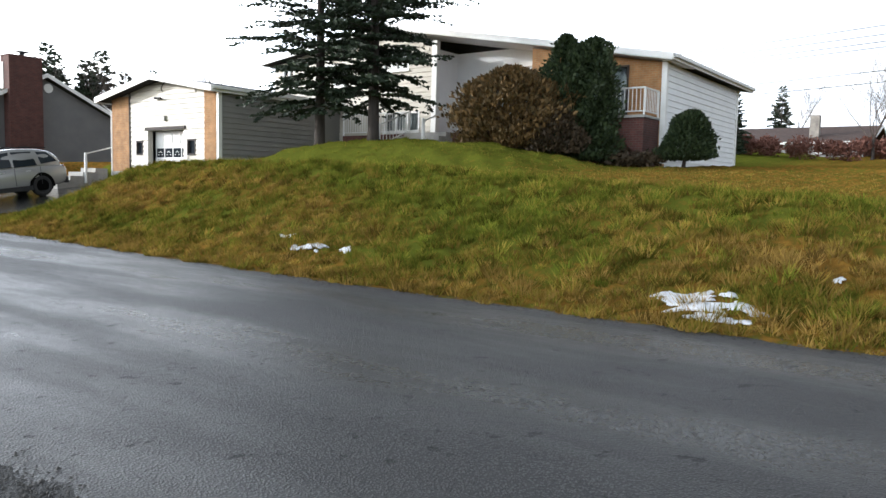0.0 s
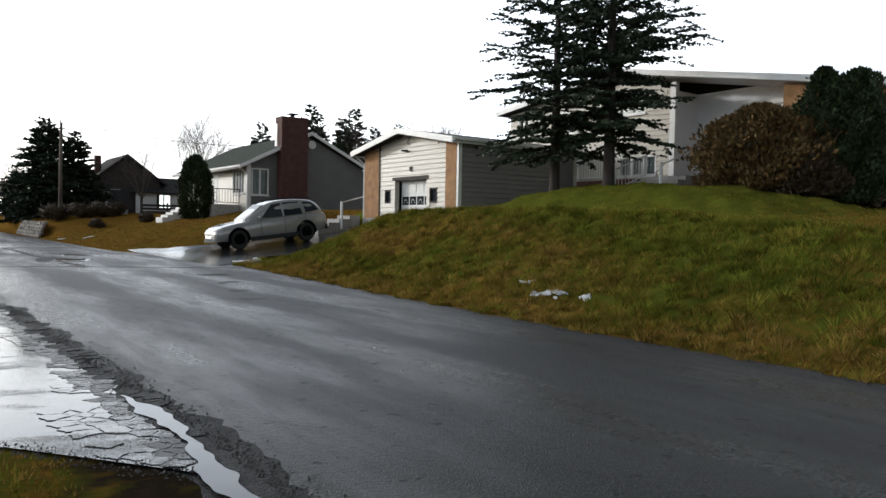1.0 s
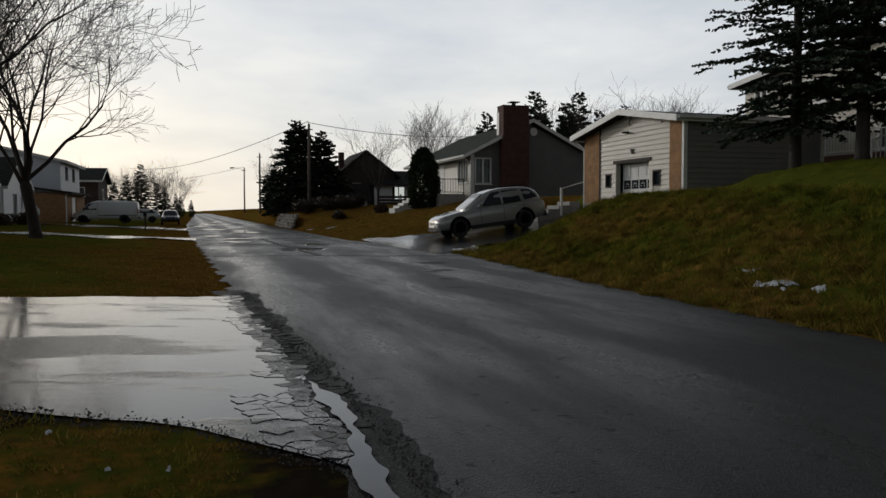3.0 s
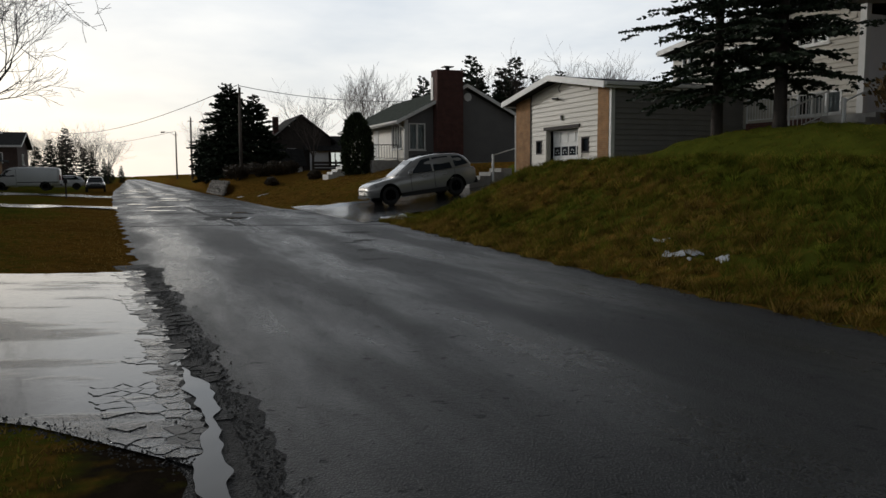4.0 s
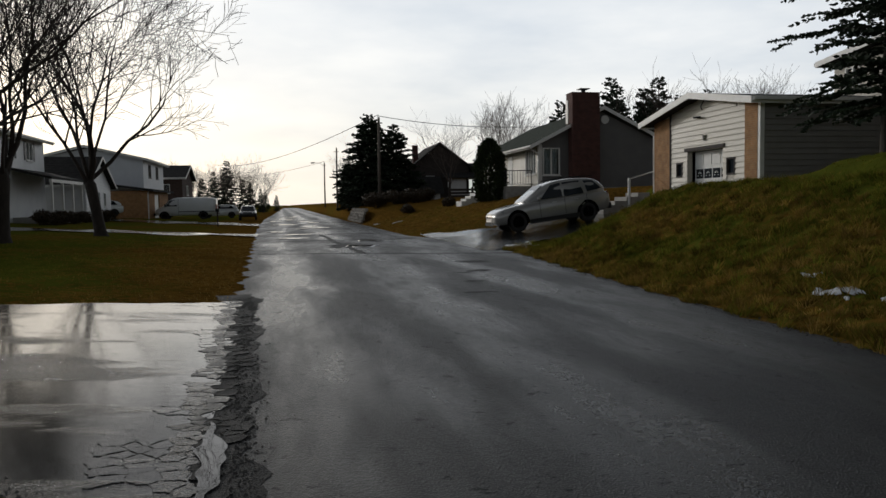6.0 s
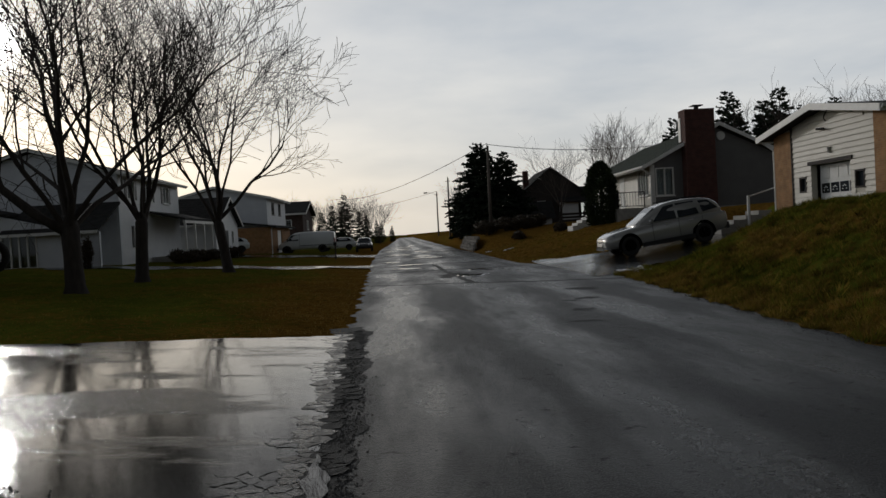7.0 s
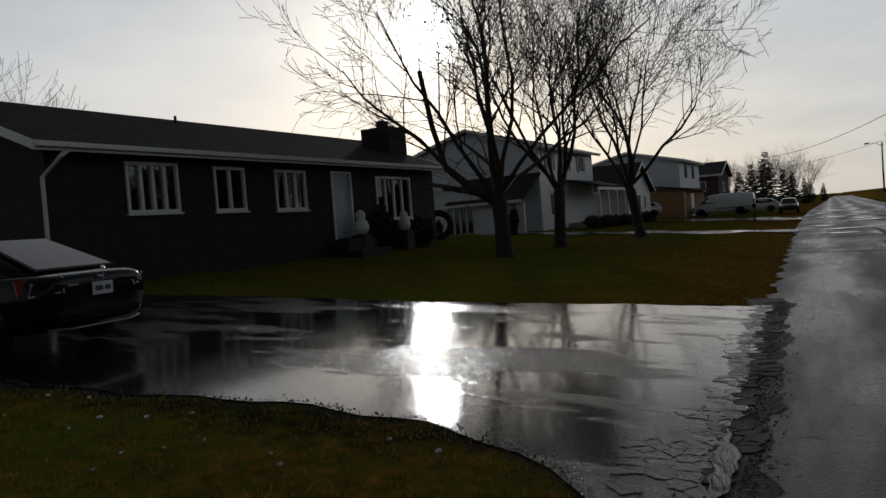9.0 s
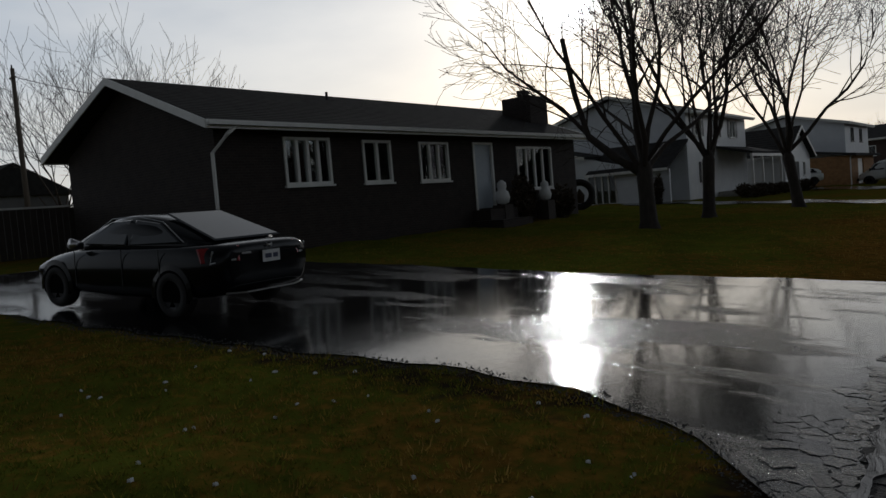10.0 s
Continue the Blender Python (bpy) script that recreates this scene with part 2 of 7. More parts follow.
def asphalt(name, stone=(0.06, 0.06, 0.062), binder=(0.02, 0.02, 0.021), wet=(0.4, 0.6), stretch=(1, 0.25, 1), scale=0.6, rough=(0.5, 0.2), grain=90.0, relief=(0.004, 0.0015), spec=0.5, tracks=False, ripple=0.0, stain=0.5):
    """Tarmac of stones in dark binder; water fills the grain where the wet noise is high."""
    m = bpy.data.materials.new(name)
    m.use_nodes = True
    n, l = m.node_tree.nodes, m.node_tree.links
    p = n["Principled BSDF"]
    p.inputs["Specular IOR Level"].default_value = spec

    def op(kind, a, b=None, c=None):
        q = n.new("ShaderNodeMath")
        q.operation = kind
        for i, v in enumerate((a, b, c)):
            if isinstance(v, (int, float)):
                q.inputs[i].default_value = v
            elif v is not None:
                l.new(v, q.inputs[i])
        return q.outputs[0]

    def noise(sc, det, st=(1, 1, 1), ro=0.55):
        mp = n.new("ShaderNodeMapping")
        mp.inputs[3].default_value = st
        l.new(geo.outputs["Position"], mp.inputs[0])
        q = n.new("ShaderNodeTexNoise")
        q.inputs["Scale"].default_value, q.inputs["Detail"].default_value, q.inputs["Roughness"].default_value = sc, det, ro
        l.new(mp.outputs[0], q.inputs[0])
        return q.outputs[0]

    def span(v, a, b, c=0.0, d=1.0):
        q = n.new("ShaderNodeMapRange")
        q.interpolation_type = "SMOOTHSTEP"
        l.new(v, q.inputs[0])
        for i, w in enumerate((a, b, c, d)):
            q.inputs[i + 1].default_value = w
        return q.outputs[0]

    def mix(f, a, b):
        q = n.new("ShaderNodeMix")
        q.data_type = "RGBA"
        for i, v in ((0, f), (6, a), (7, b)):
            if isinstance(v, tuple):
                q.inputs[i].default_value = (*v, 1)
            else:
                l.new(v, q.inputs[i])
        return q.outputs[2]

    geo = n.new("ShaderNodeNewGeometry")
    field = noise(scale, 8.0, stretch, 0.62)
    if tracks:
        # polished wheel tracks run along the street
        sx = n.new("ShaderNodeSeparateXYZ")
        l.new(geo.outputs["Position"], sx.inputs[0])
        wander = noise(0.12, 2.0)
        across = op("ADD", sx.outputs[0], op("MULTIPLY_ADD", wander, 1.6, op("MULTIPLY", sx.outputs[1], 0.012)))
        field = op("MULTIPLY_ADD", op("SINE", op("MULTIPLY", across, 2.9)), 0.07, field)
    w = span(field, *wet)
    st = n.new("ShaderNodeTexVoronoi")
    st.inputs["Scale"].default_value = grain
    l.new(geo.outputs["Position"], st.inputs[0])
    dot = span(st.outputs["Distance"], 0.15, 0.55, 1.0, 0.0)
    fine = noise(24.0, 6.0, (1, 1, 1), 0.7)
    blot = span(noise(1.3, 5.0), 0.35, 0.68)
    pits = span(noise(7.0, 4.0), 0.62, 0.72)
    col = mix(op("MULTIPLY", dot, fine), binder, tuple(2.2 * v for v in stone))
    col = mix(op("MULTIPLY", blot, stain), col, tuple(0.9 * v for v in binder))
    col = mix(op("MULTIPLY", w, 0.6), col, binder)
    col = mix(op("MULTIPLY", pits, 0.6), col, tuple(0.4 * v for v in binder))
    l.new(col, p.inputs["Base Color"])
    l.new(op("MULTIPLY_ADD", pits, 0.15, op("MULTIPLY_ADD", op("SUBTRACT", fine, 0.5), 0.25, op("MULTIPLY_ADD", w, rough[1] - rough[0], rough[0]))), p.inputs["Roughness"])
    bp = n.new("ShaderNodeBump")
    bp.inputs["Strength"].default_value = 1.0
    bp.inputs["Distance"].default_value = 1.0
    amp = op("MULTIPLY_ADD", w, relief[1] - relief[0], relief[0])
    l.new(op("MULTIPLY", op("MULTIPLY_ADD", fine, 1.2, op("SUBTRACT", op("MULTIPLY", dot, 0.8), pits)), amp), bp.inputs["Height"])
    if ripple:
        b2 = n.new("ShaderNodeBump")
        b2.inputs["Strength"].default_value, b2.inputs["Distance"].default_value = 1.0, ripple
        l.new(noise(9.0, 3.0, (1.4, 1.0, 1.0)), b2.inputs["Height"])
        l.new(b2.outputs[0], bp.inputs["Normal"])
    l.new(bp.outputs[0], p.inputs["Normal"])
    return m


M = dict(
    # near-black for arch trim, and for the shade painted into the wheel hollows
    well=surface("arch_trim_and_well_shade", (0.004, 0.004, 0.004), rough=0.95, spec=0.05),
    lamp2=surface("headlamp_glass", (0.25, 0.26, 0.27), rough=0.12, metal=0.2),
    turf=turf("turf"), blade=blade_mat("grass_blade"),
    road=asphalt("road_asphalt", wet=(0.36, 0.66), stretch=(1, 0.22, 1), scale=0.8, stone=(0.075, 0.075, 0.077), rough=(0.52, 0.25), grain=60.0, relief=(0.011, 0.0045), spec=0.4, tracks=True),
    wetdrive=asphalt("wet_asphalt", stone=(0.03, 0.03, 0.03), binder=(0.014, 0.014, 0.014), wet=(0.40, 0.50), stretch=(0.3, 1, 1), scale=0.9, rough=(0.17, 0.05), grain=80.0, relief=(0.0028, 0.0002), spec=0.5, ripple=0.0006, stain=0.3),
    drive2=asphalt("drive_asphalt", wet=(0.30, 0.46), stretch=(0.4, 1, 1), scale=0.7, rough=(0.2, 0.07), relief=(0.004, 0.001)),
    patch=asphalt("patched_asphalt", stone=(0.035, 0.034, 0.033), binder=(0.013, 0.013, 0.013), wet=(0.5, 0.75), stretch=(1, 1, 1), scale=1.6, rough=(0.6, 0.38), grain=60.0, relief=(0.012, 0.006), spec=0.22),
    wetpiece=asphalt("damp_broken_asphalt", stone=(0.04, 0.039, 0.038), binder=(0.014, 0.014, 0.014), wet=(0.40, 0.62), stretch=(1, 1, 1), scale=2.2, rough=(0.36, 0.12), grain=60.0, relief=(0.006, 0.0015), spec=0.5),
    gravel=surface("broken_edge", (0.07, 0.066, 0.06), (0.03, 0.028, 0.026), rough=0.7, scale=9, bump=0.02, fine=70),
    water=glass_dark("puddle_water", (0.015, 0.014, 0.013), 0.02),
    snow=surface("old_snow", (0.85, 0.87, 0.9), (0.66, 0.68, 0.72), rough=0.55, scale=14, bump=0.015),
    white=surface("white_paint", (0.80, 0.80, 0.78), (0.70, 0.70, 0.67), rough=0.45, scale=3, fine=30),
    cream=surface("cream_siding", (0.55, 0.515, 0.43), (0.48, 0.445, 0.37), rough=0.5, scale=1.5, fine=25),
    whitesid=surface("white_siding", (0.80, 0.81, 0.81), (0.72, 0.73, 0.74), rough=0.5, scale=1.5, fine=25),
    greysid=surface("grey_siding", (0.15, 0.148, 0.145), (0.12, 0.12, 0.12), rough=0.6, scale=1.5, fine=25),
    taupe=surface("taupe_siding", (0.25, 0.24, 0.225), (0.21, 0.20, 0.19), rough=0.55, scale=1.5, fine=25),
    tanbrick=brickwork("tan_brick", (0.42, 0.215, 0.085), (0.36, 0.175, 0.065), (0.36, 0.24, 0.13)),
    redbrick=brickwork("red_brick", (0.105, 0.034, 0.026), (0.075, 0.025, 0.02), (0.09, 0.06, 0.05)),
    brownbrick=brickwork("brown_brick", (0.075, 0.04, 0.032), (0.05, 0.028, 0.022), (0.07, 0.055, 0.048)),
    darkbrick=brickwork("dark_brick", (0.035, 0.024, 0.02), (0.022, 0.016, 0.014), (0.04, 0.034, 0.03)),
    shingle=surface("asphalt_shingle", (0.05, 0.048, 0.047), (0.028, 0.028, 0.028), rough=0.95, scale=3, bump=0.01, fine=50, spec=0.15),
    shinglegreen=surface("green_shingle", (0.06, 0.075, 0.06), (0.035, 0.045, 0.036), rough=0.95, scale=3, bump=0.01, fine=50, spec=0.15),
    concrete=surface("concrete", (0.42, 0.41, 0.38), (0.30, 0.29, 0.27), rough=0.85, scale=4, bump=0.006),
    stone=surface("field_stone", (0.34, 0.31, 0.27), (0.17, 0.155, 0.14), rough=0.85, scale=3, bump=0.02),
    glass=clear_glass("window_glass"), darkglass=glass_dark("car_glass"),
    curtain=surface("curtain", (0.62, 0.64, 0.66), (0.48, 0.5, 0.52), rough=0.9, scale=4),
    bark=surface("bark", (0.055, 0.044, 0.036), (0.025, 0.02, 0.017), rough=0.9, scale=9, bump=0.02, stretch=(1, 1, 0.3)),
    twig=surface("twig", (0.05, 0.038, 0.031), (0.028, 0.021, 0.018), rough=0.85, scale=5),
    paletwig=surface("pale_twig", (0.12, 0.095, 0.078), (0.07, 0.055, 0.046), rough=0.85, scale=5),
    needle=leafy("spruce_needles", (0.012, 0.022, 0.012), (0.035, 0.052, 0.026)),
    cedar=leafy("cedar_leaves", (0.014, 0.026, 0.011), (0.04, 0.058, 0.02)),
    russet=leafy("russet_leaves", (0.055, 0.04, 0.015), (0.17, 0.10, 0.035)),
    redtwig=leafy("red_hedge", (0.10, 0.04, 0.03), (0.19, 0.085, 0.06)),
    hedge=leafy("dry_hedge", (0.03, 0.024, 0.014), (0.075, 0.05, 0.028)),
    polewood=surface("pole_wood", (0.16, 0.13, 0.105), (0.09, 0.075, 0.06), rough=0.85, scale=3, stretch=(1, 1, 0.15), bump=0.006),
    timber=surface("brown_timber", (0.055, 0.044, 0.038), (0.035, 0.028, 0.025), rough=0.8, scale=3),
    wire=surface("cable", (0.03, 0.03, 0.03), rough=0.6),
    darkmetal=surface("dark_metal", (0.03, 0.03, 0.032), rough=0.45, metal=0.6),
    steel=surface("steel", (0.55, 0.55, 0.56), (0.42, 0.42, 0.43), rough=0.3, metal=1.0),
    silver=surface("silver_car_paint", (0.43, 0.42, 0.40), (0.39, 0.385, 0.37), rough=0.24, metal=0.4, scale=1, coat=0.7),
    black=surface("black_car_paint", (0.006, 0.007, 0.009), (0.005, 0.006, 0.007), rough=0.14, scale=1, coat=0.0, spec=0.2),
    vanwhite=surface("white_van_paint", (0.8, 0.83, 0.84), (0.74, 0.77, 0.78), rough=0.35, scale=1, coat=0.4),
    greycar=surface("grey_car_paint", (0.06, 0.065, 0.07), rough=0.25, scale=1, coat=0.8),
    plastic=surface("black_plastic", (0.02, 0.02, 0.021), (0.014, 0.014, 0.015), rough=0.55, scale=6),
    rubber=surface("tyre_rubber", (0.014, 0.014, 0.014), (0.024, 0.023, 0.022), rough=0.8, scale=9),
    redlamp=surface("red_lamp", (0.28, 0.01, 0.012), rough=0.15, coat=0.5),
    lamp=surface("clear_lamp", (0.6, 0.62, 0.64), rough=0.12, metal=0.4),
    plate=surface("plate_white", (0.72, 0.72, 0.72), rough=0.4),
    ink=surface("plate_ink", (0.05, 0.06, 0.12), rough=0.5),
    rust=surface("orange_board", (0.36, 0.13, 0.06), (0.27, 0.095, 0.045), rough=0.7),
    bluedoor=surface("pale_blue_paint", (0.50, 0.56, 0.62), (0.44, 0.5, 0.56), rough=0.5),
    bluewall=surface("pale_blue_siding", (0.72, 0.745, 0.78), (0.64, 0.665, 0.70), rough=0.55, scale=1.5),
)


# ---- mesh building ----
class MB:
    def __init__(self):
        self.v, self.f = [], []

    def add(self, vs, fs):
        o = len(self.v)
        self.v += [tuple(p) for p in vs]
        self.f += [tuple(i + o for i in f) for f in fs]
        return self

    def box(self, x0, x1, y0, y1, z0, z1):
        if x0 > x1: x0, x1 = x1, x0
        if y0 > y1: y0, y1 = y1, y0
        return self.add([(x0, y0, z0), (x1, y0, z0), (x1, y1, z0), (x0, y1, z0), (x0, y0, z1), (x1, y0, z1), (x1, y1, z1), (x0, y1, z1)],
                        [(0, 3, 2, 1), (4, 5, 6, 7), (0, 1, 5, 4), (1, 2, 6, 5), (2, 3, 7, 6), (3, 0, 4, 7)])

    def prism(self, poly, d):
        """A polygon of 3D points pushed along d."""
        n, d = len(poly), Vector(d)
        a = [Vector(p) for p in poly]
        nrm = sum(((a[i] - a[0]).cross(a[(i + 1) % n] - a[0]) for i in range(1, n - 1)), Vector())
        if nrm.dot(d) > 0:
            a.reverse()
        return self.add(a + [p + d for p in a], [tuple(range(n)), tuple(range(2 * n - 1, n - 1, -1))] + [(i, i + n, (i + 1) % n + n, (i + 1) % n) for i in range(n)])

    def tube(self, pts, radii, n=6, cap=True):
        """A bent, tapered tube through pts."""
        pts = [Vector(p) for p in pts]
        o = len(self.v)
        for i, p in enumerate(pts):
            d = (pts[min(i + 1, len(pts) - 1)] - pts[max(i - 1, 0)]).normalized()
            s = d.cross(Vector((0, 0, 1)) if abs(d.z) < 0.9 else Vector((1, 0, 0))).normalized()
            t = s.cross(d)
            r = radii[i] if isinstance(radii, (list, tuple)) else radii
            for k in range(n):
                a = 2 * math.pi * k / n
                self.v.append(tuple(p + r * (math.cos(a) * s + math.sin(a) * t)))
        for i in range(len(pts) - 1):
            for k in range(n):
                a, b = o + i * n + k, o + i * n + (k + 1) % n
                self.f.append((a, b, b + n, a + n))
        if cap:
            self.f.append(tuple(o + k for k in reversed(range(n))))
            self.f.append(tuple(o + (len(pts) - 1) * n + k for k in range(n)))
        return self

    def loft(self, rings, closed=True, caps=True):
        n, o = len(rings[0]), len(self.v)
        for r in rings:
            self.v += [tuple(p) for p in r]
        for i in range(len(rings) - 1):
            for k in range(n if closed else n - 1):
                a, b = o + i * n + k, o + i * n + (k + 1) % n
                self.f.append((a, b, b + n, a + n))
        if caps and closed:
            self.f.append(tuple(o + k for k in reversed(range(n))))
            self.f.append(tuple(o + (len(rings) - 1) * n + k for k in range(n)))
        return self

    def mesh(self, name, off=(0, 0, 0), smooth=False, bevel=0.0):
        me = bpy.data.meshes.new(name)
        ox, oy, oz = off
        me.from_pydata([(x - ox, y - oy, z - oz) for x, y, z in self.v], [], self.f)
        if bevel:
            bm = bmesh.new()
            bm.from_mesh(me)
            bmesh.ops.remove_doubles(bm, verts=bm.verts, dist=1e-4)
            bmesh.ops.recalc_face_normals(bm, faces=bm.faces)
            bmesh.ops.bevel(bm, geom=list(bm.edges), offset=bevel, segments=2, affect="EDGES", profile=0.6)
            bm.to_mesh(me)
            bm.free()
        elif len(self.v) < 400 and not smooth:
            bm = bmesh.new()
            bm.from_mesh(me)
            bmesh.ops.remove_doubles(bm, verts=bm.verts, dist=1e-4)
            bm.to_mesh(me)
            bm.free()
        if smooth:
            me.polygons.foreach_set("use_smooth", [True] * len(me.polygons))
        me.update()
        return me


def root_of(ob):
    while ob.parent:
        ob = ob.parent
    return ob


def part(name, mb, mat, parent, label="", smooth=False, bevel=0.0, local=False):
    """One mesh object under a thing or a part; world places unless local."""
    off = (0, 0, 0) if local else tuple(root_of(parent).location)
    me = mb if isinstance(mb, bpy.types.Mesh) else mb.mesh(name, off, smooth, bevel)
    if not me.materials:
        me.materials.append(mat)
    ob = new(name, me)
    ob.parent = parent
    return tagged(ob, label)


def thing(name, at, label, category, group="", kind="", rz=0.0):
    ob = new(name)
    ob.location = at
    ob.rotation_euler = (0, 0, radians(rz))
    ob.empty_display_size = 0.2
    return tagged(ob, label, category, group, kind)


def solid(name, mb, mat, label, category, group="", kind="", smooth=False, bevel=0.0, at=None):
    """A thing that is one mesh."""
    at = at or (0, 0, 0)
    me = mb.mesh(name, at, smooth, bevel)
    me.materials.append(mat)
    ob = new(name, me)
    ob.location = at
    return tagged(ob, label, category, group, kind)


# ---- ground ----
def sstep(a, b, v):
    t = np.clip((v - a) / (b - a), 0, 1)
    return t * t * (3 - 2 * t)


ROAD_L = ([-400, 0, 8, 15, 32, 67, 90, 500], [1.6, 1.5, 1.25, 0.95, 0.4, -0.75, -0.9, -2.0])
ROAD_R = ([-400, 0, 10, 15, 20, 26, 34, 38, 60, 85, 500], [7.5, 7.5, 7.6, 7.9, 8.3, 8.7, 8.0, 7.3, 7.2, 6.9, 6.0])


def road_l(y): return np.interp(y, *ROAD_L)
def road_r(y): return np.interp(y, *ROAD_R)


def lie_raw(x, y):
    xr, xl = road_r(y), road_l(y)
    # bank and plateau
    zc = np.interp(y, [-60, 2, 6, 11, 17, 20, 24], [1.2, 1.24, 1.45, 1.78, 1.9, 1.85, 1.6])
    zb = np.interp(y, [0, 10, 19, 25], [2.2, 2.22, 3.2, 3.3])
    s = np.clip((x - xr - 0.1) / (11.9 - xr), 0, 1)
    bank = zc * (0.82 * s + 0.18 * np.sin(s * math.pi / 2) ** 1.5)
    bank = bank + (zb - zc) * np.clip((x - 12.6) / 11.4, 0, 1) ** 1.8
    bank = bank + 0.6 * np.exp(-((x - 18.6) / 2.6) ** 4 - ((y - 16.6) / 5.2) ** 4) - 0.1 * np.exp(-((x - 14.2) / 1.2) ** 2 - ((y - 15) / 7.0) ** 4)
    bank = bank + np.clip(x - 33, 0, 40) * 0.075
    # drive to the garage
    drv = 0.125 * np.clip(x - xr, 0, 9.2)
    # lawn of the grey house
    s2 = np.clip(x - xr, 0, None)
    lawn = np.interp(s2, [0, 3.5, 7, 9.5, 20], [0.0, 0.75, 1.6, 2.1, 2.4])
    # far side
    far = np.interp(s2, [0, 0.9, 1.1, 3, 20], [0.0, 0.15, 1.1, 1.6, 2.5])
    right = bank + (drv - bank) * sstep(20.6, 25.6, y) * (1 - sstep(17.6, 17.9, x))
    right = right + (lawn - right) * sstep(33.3, 36.0, y)
    right = right + (far - right) * sstep(58, 62, y)
    # left side
    lawn_l = np.interp(xl - x, [0, 16, 24], [0.0, 0.9, 1.1])
    flat_l = np.interp(xl - x, [0, 16, 24], [0.0, 0.9, 1.15])
    left = flat_l + (lawn_l - flat_l) * sstep(13.5, 17, y)
    z = np.where(x > xr, right, np.where(x < xl, left, 0.0))
    return z


def lie(x, y):
    """Height of the ground."""
    x, y = np.asarray(x, float), np.asarray(y, float)
    z = sum(lie_raw(x + a, y + b) for a, b in ((0, 0), (0.3, 0), (-0.3, 0), (0, 0.4), (0, -0.4))) / 5
    on = np.clip(np.minimum(np.abs(x - road_l(y)), 1.0) * (x < road_l(y)) + np.minimum(np.abs(x - road_r(y)), 1.0) * (x > road_r(y)), 0, 1)
    rough = 0.025 * (np.sin(x * 1.7 + 2 * np.sin(y * 0.9)) + np.sin(y * 2.3 + 1.5 * np.sin(x * 1.1))) + 0.012 * np.sin(x * 6.1 + y * 4.7) * np.sin(y * 5.3 - x * 3.9)
    clump = 0.04 * np.sin(x * 8.3 + 1.7 * np.sin(y * 3.1)) * np.sin(y * 7.1 + 1.9 * np.sin(x * 2.7)) + 0.02 * np.sin(x * 4.3 - y * 3.6 + 2 * np.sin(y * 1.3))
    rough = rough + clump * ((x > road_r(y)) & (y < 26))
    paved = ((x < road_l(y)) & (y > 5.6) & (y < 14.4)) | ((x > 7) & (y > 25.8) & (y < 33.5))
    return z + rough * on * (1 - 1.0 * paved)


def hz(x, y):
    return float(lie(x, y))


def wobble(x, y):
    return np.sin(x * 0.55 + 1.3 * np.sin(y * 0.35)) * np.sin(y * 0.42 + 1.1 * np.sin(x * 0.5 + 1)) + 0.5 * np.sin(x * 1.9 + y * 0.7) * np.sin(y * 1.6 - x * 0.8)


def dryness(x, y):
    """How straw-coloured the turf is: by the road and in patches."""
    dr = np.abs(x - road_r(y))
    dl = np.abs(road_l(y) - x)
    right = 0.5 * np.exp(-((dr - 0.2) / 0.6) ** 2) + 0.5 * np.exp(-((dr - 2.2) / 1.4) ** 2) * (0.6 + 0.9 * wobble(x * 1.3, y)) + 0.5 * sstep(12.4, 13.4, x) * sstep(13, 8, y) + 0.1
    right = np.where(y > 34, 0.85 + 0.2 * wobble(x, y), right)
    left = np.where(y > 12, 0.75 * np.exp(-(dl / 2.6) ** 2) + 0.36 + 0.22 * wobble(x, y), 0.42 + 0.2 * wobble(x * 2, y * 2))
    return np.clip(np.where(x > 4, right, left), 0, 1)


def muddiness(x, y):
    near = np.clip(1.0 - np.abs(y - (7.0 - 0.35 * np.clip(x, -1, 2) ** 2)) / 0.9, 0, 1) * (x < 2) * (x > -12)
    return np.clip(0.75 * near + 0.8 * sstep(0.0, 0.9, x) * (x < 2.5) * sstep(6.6, 6.0, y) * sstep(-3, 1, y), 0, 1)


def sheet(xs, ys, zfun, name):
    X, Y = np.meshgrid(np.asarray(xs, float), np.asarray(ys, float))
    Z = zfun(X, Y)
    ny, nx = X.shape
    vs = np.stack([X, Y, Z], -1).reshape(-1, 3)
    i = (np.arange(ny - 1)[:, None] * nx + np.arange(nx - 1)[None, :]).reshape(-1)
    fs = np.stack([i, i + 1, i + nx + 1, i + nx], -1)
    me = bpy.data.meshes.new(name)
    me.from_pydata(vs.tolist(), [], fs.tolist())
    me.polygons.foreach_set("use_smooth", [True] * len(me.polygons))
    return me, vs


def vertex_values(me, key, values):
    me.attributes.new(key, "FLOAT", "POINT").data.foreach_set("value", np.asarray(values, np.float32))


def spread(lo, fine_lo, fine_hi, hi, step, grow=1.22):
    c = list(np.arange(fine_lo, fine_hi + 1e-6, step))
    s, v = step, fine_hi
    while v < hi:
        s *= grow
        v += s
        c.append(min(v, hi))
    s, v = step, fine_lo
    while v > lo:
        s *= grow
        v -= s
        c.insert(0, max(v, lo))
    return c


def ground_z(x, y):
    under = (x > road_l(y) + 0.15) & (x < road_r(y) - 0.15)
    return lie(x, y) - 0.10 * under


gm, gv = sheet(spread(-3000, -17, 25, 3000, 0.19), spread(-2500, -3, 40, 4000, 0.2), ground_z, "ground")
vertex_values(gm, "dry", dryness(gv[:, 0], gv[:, 1]))
vertex_values(gm, "mud", muddiness(gv[:, 0], gv[:, 1]))
gm.materials.append(M["turf"])
ground = tagged(new("ground", gm), "rough winter lawn ground, green and straw, rising to a bank", "ground", kind="structure")

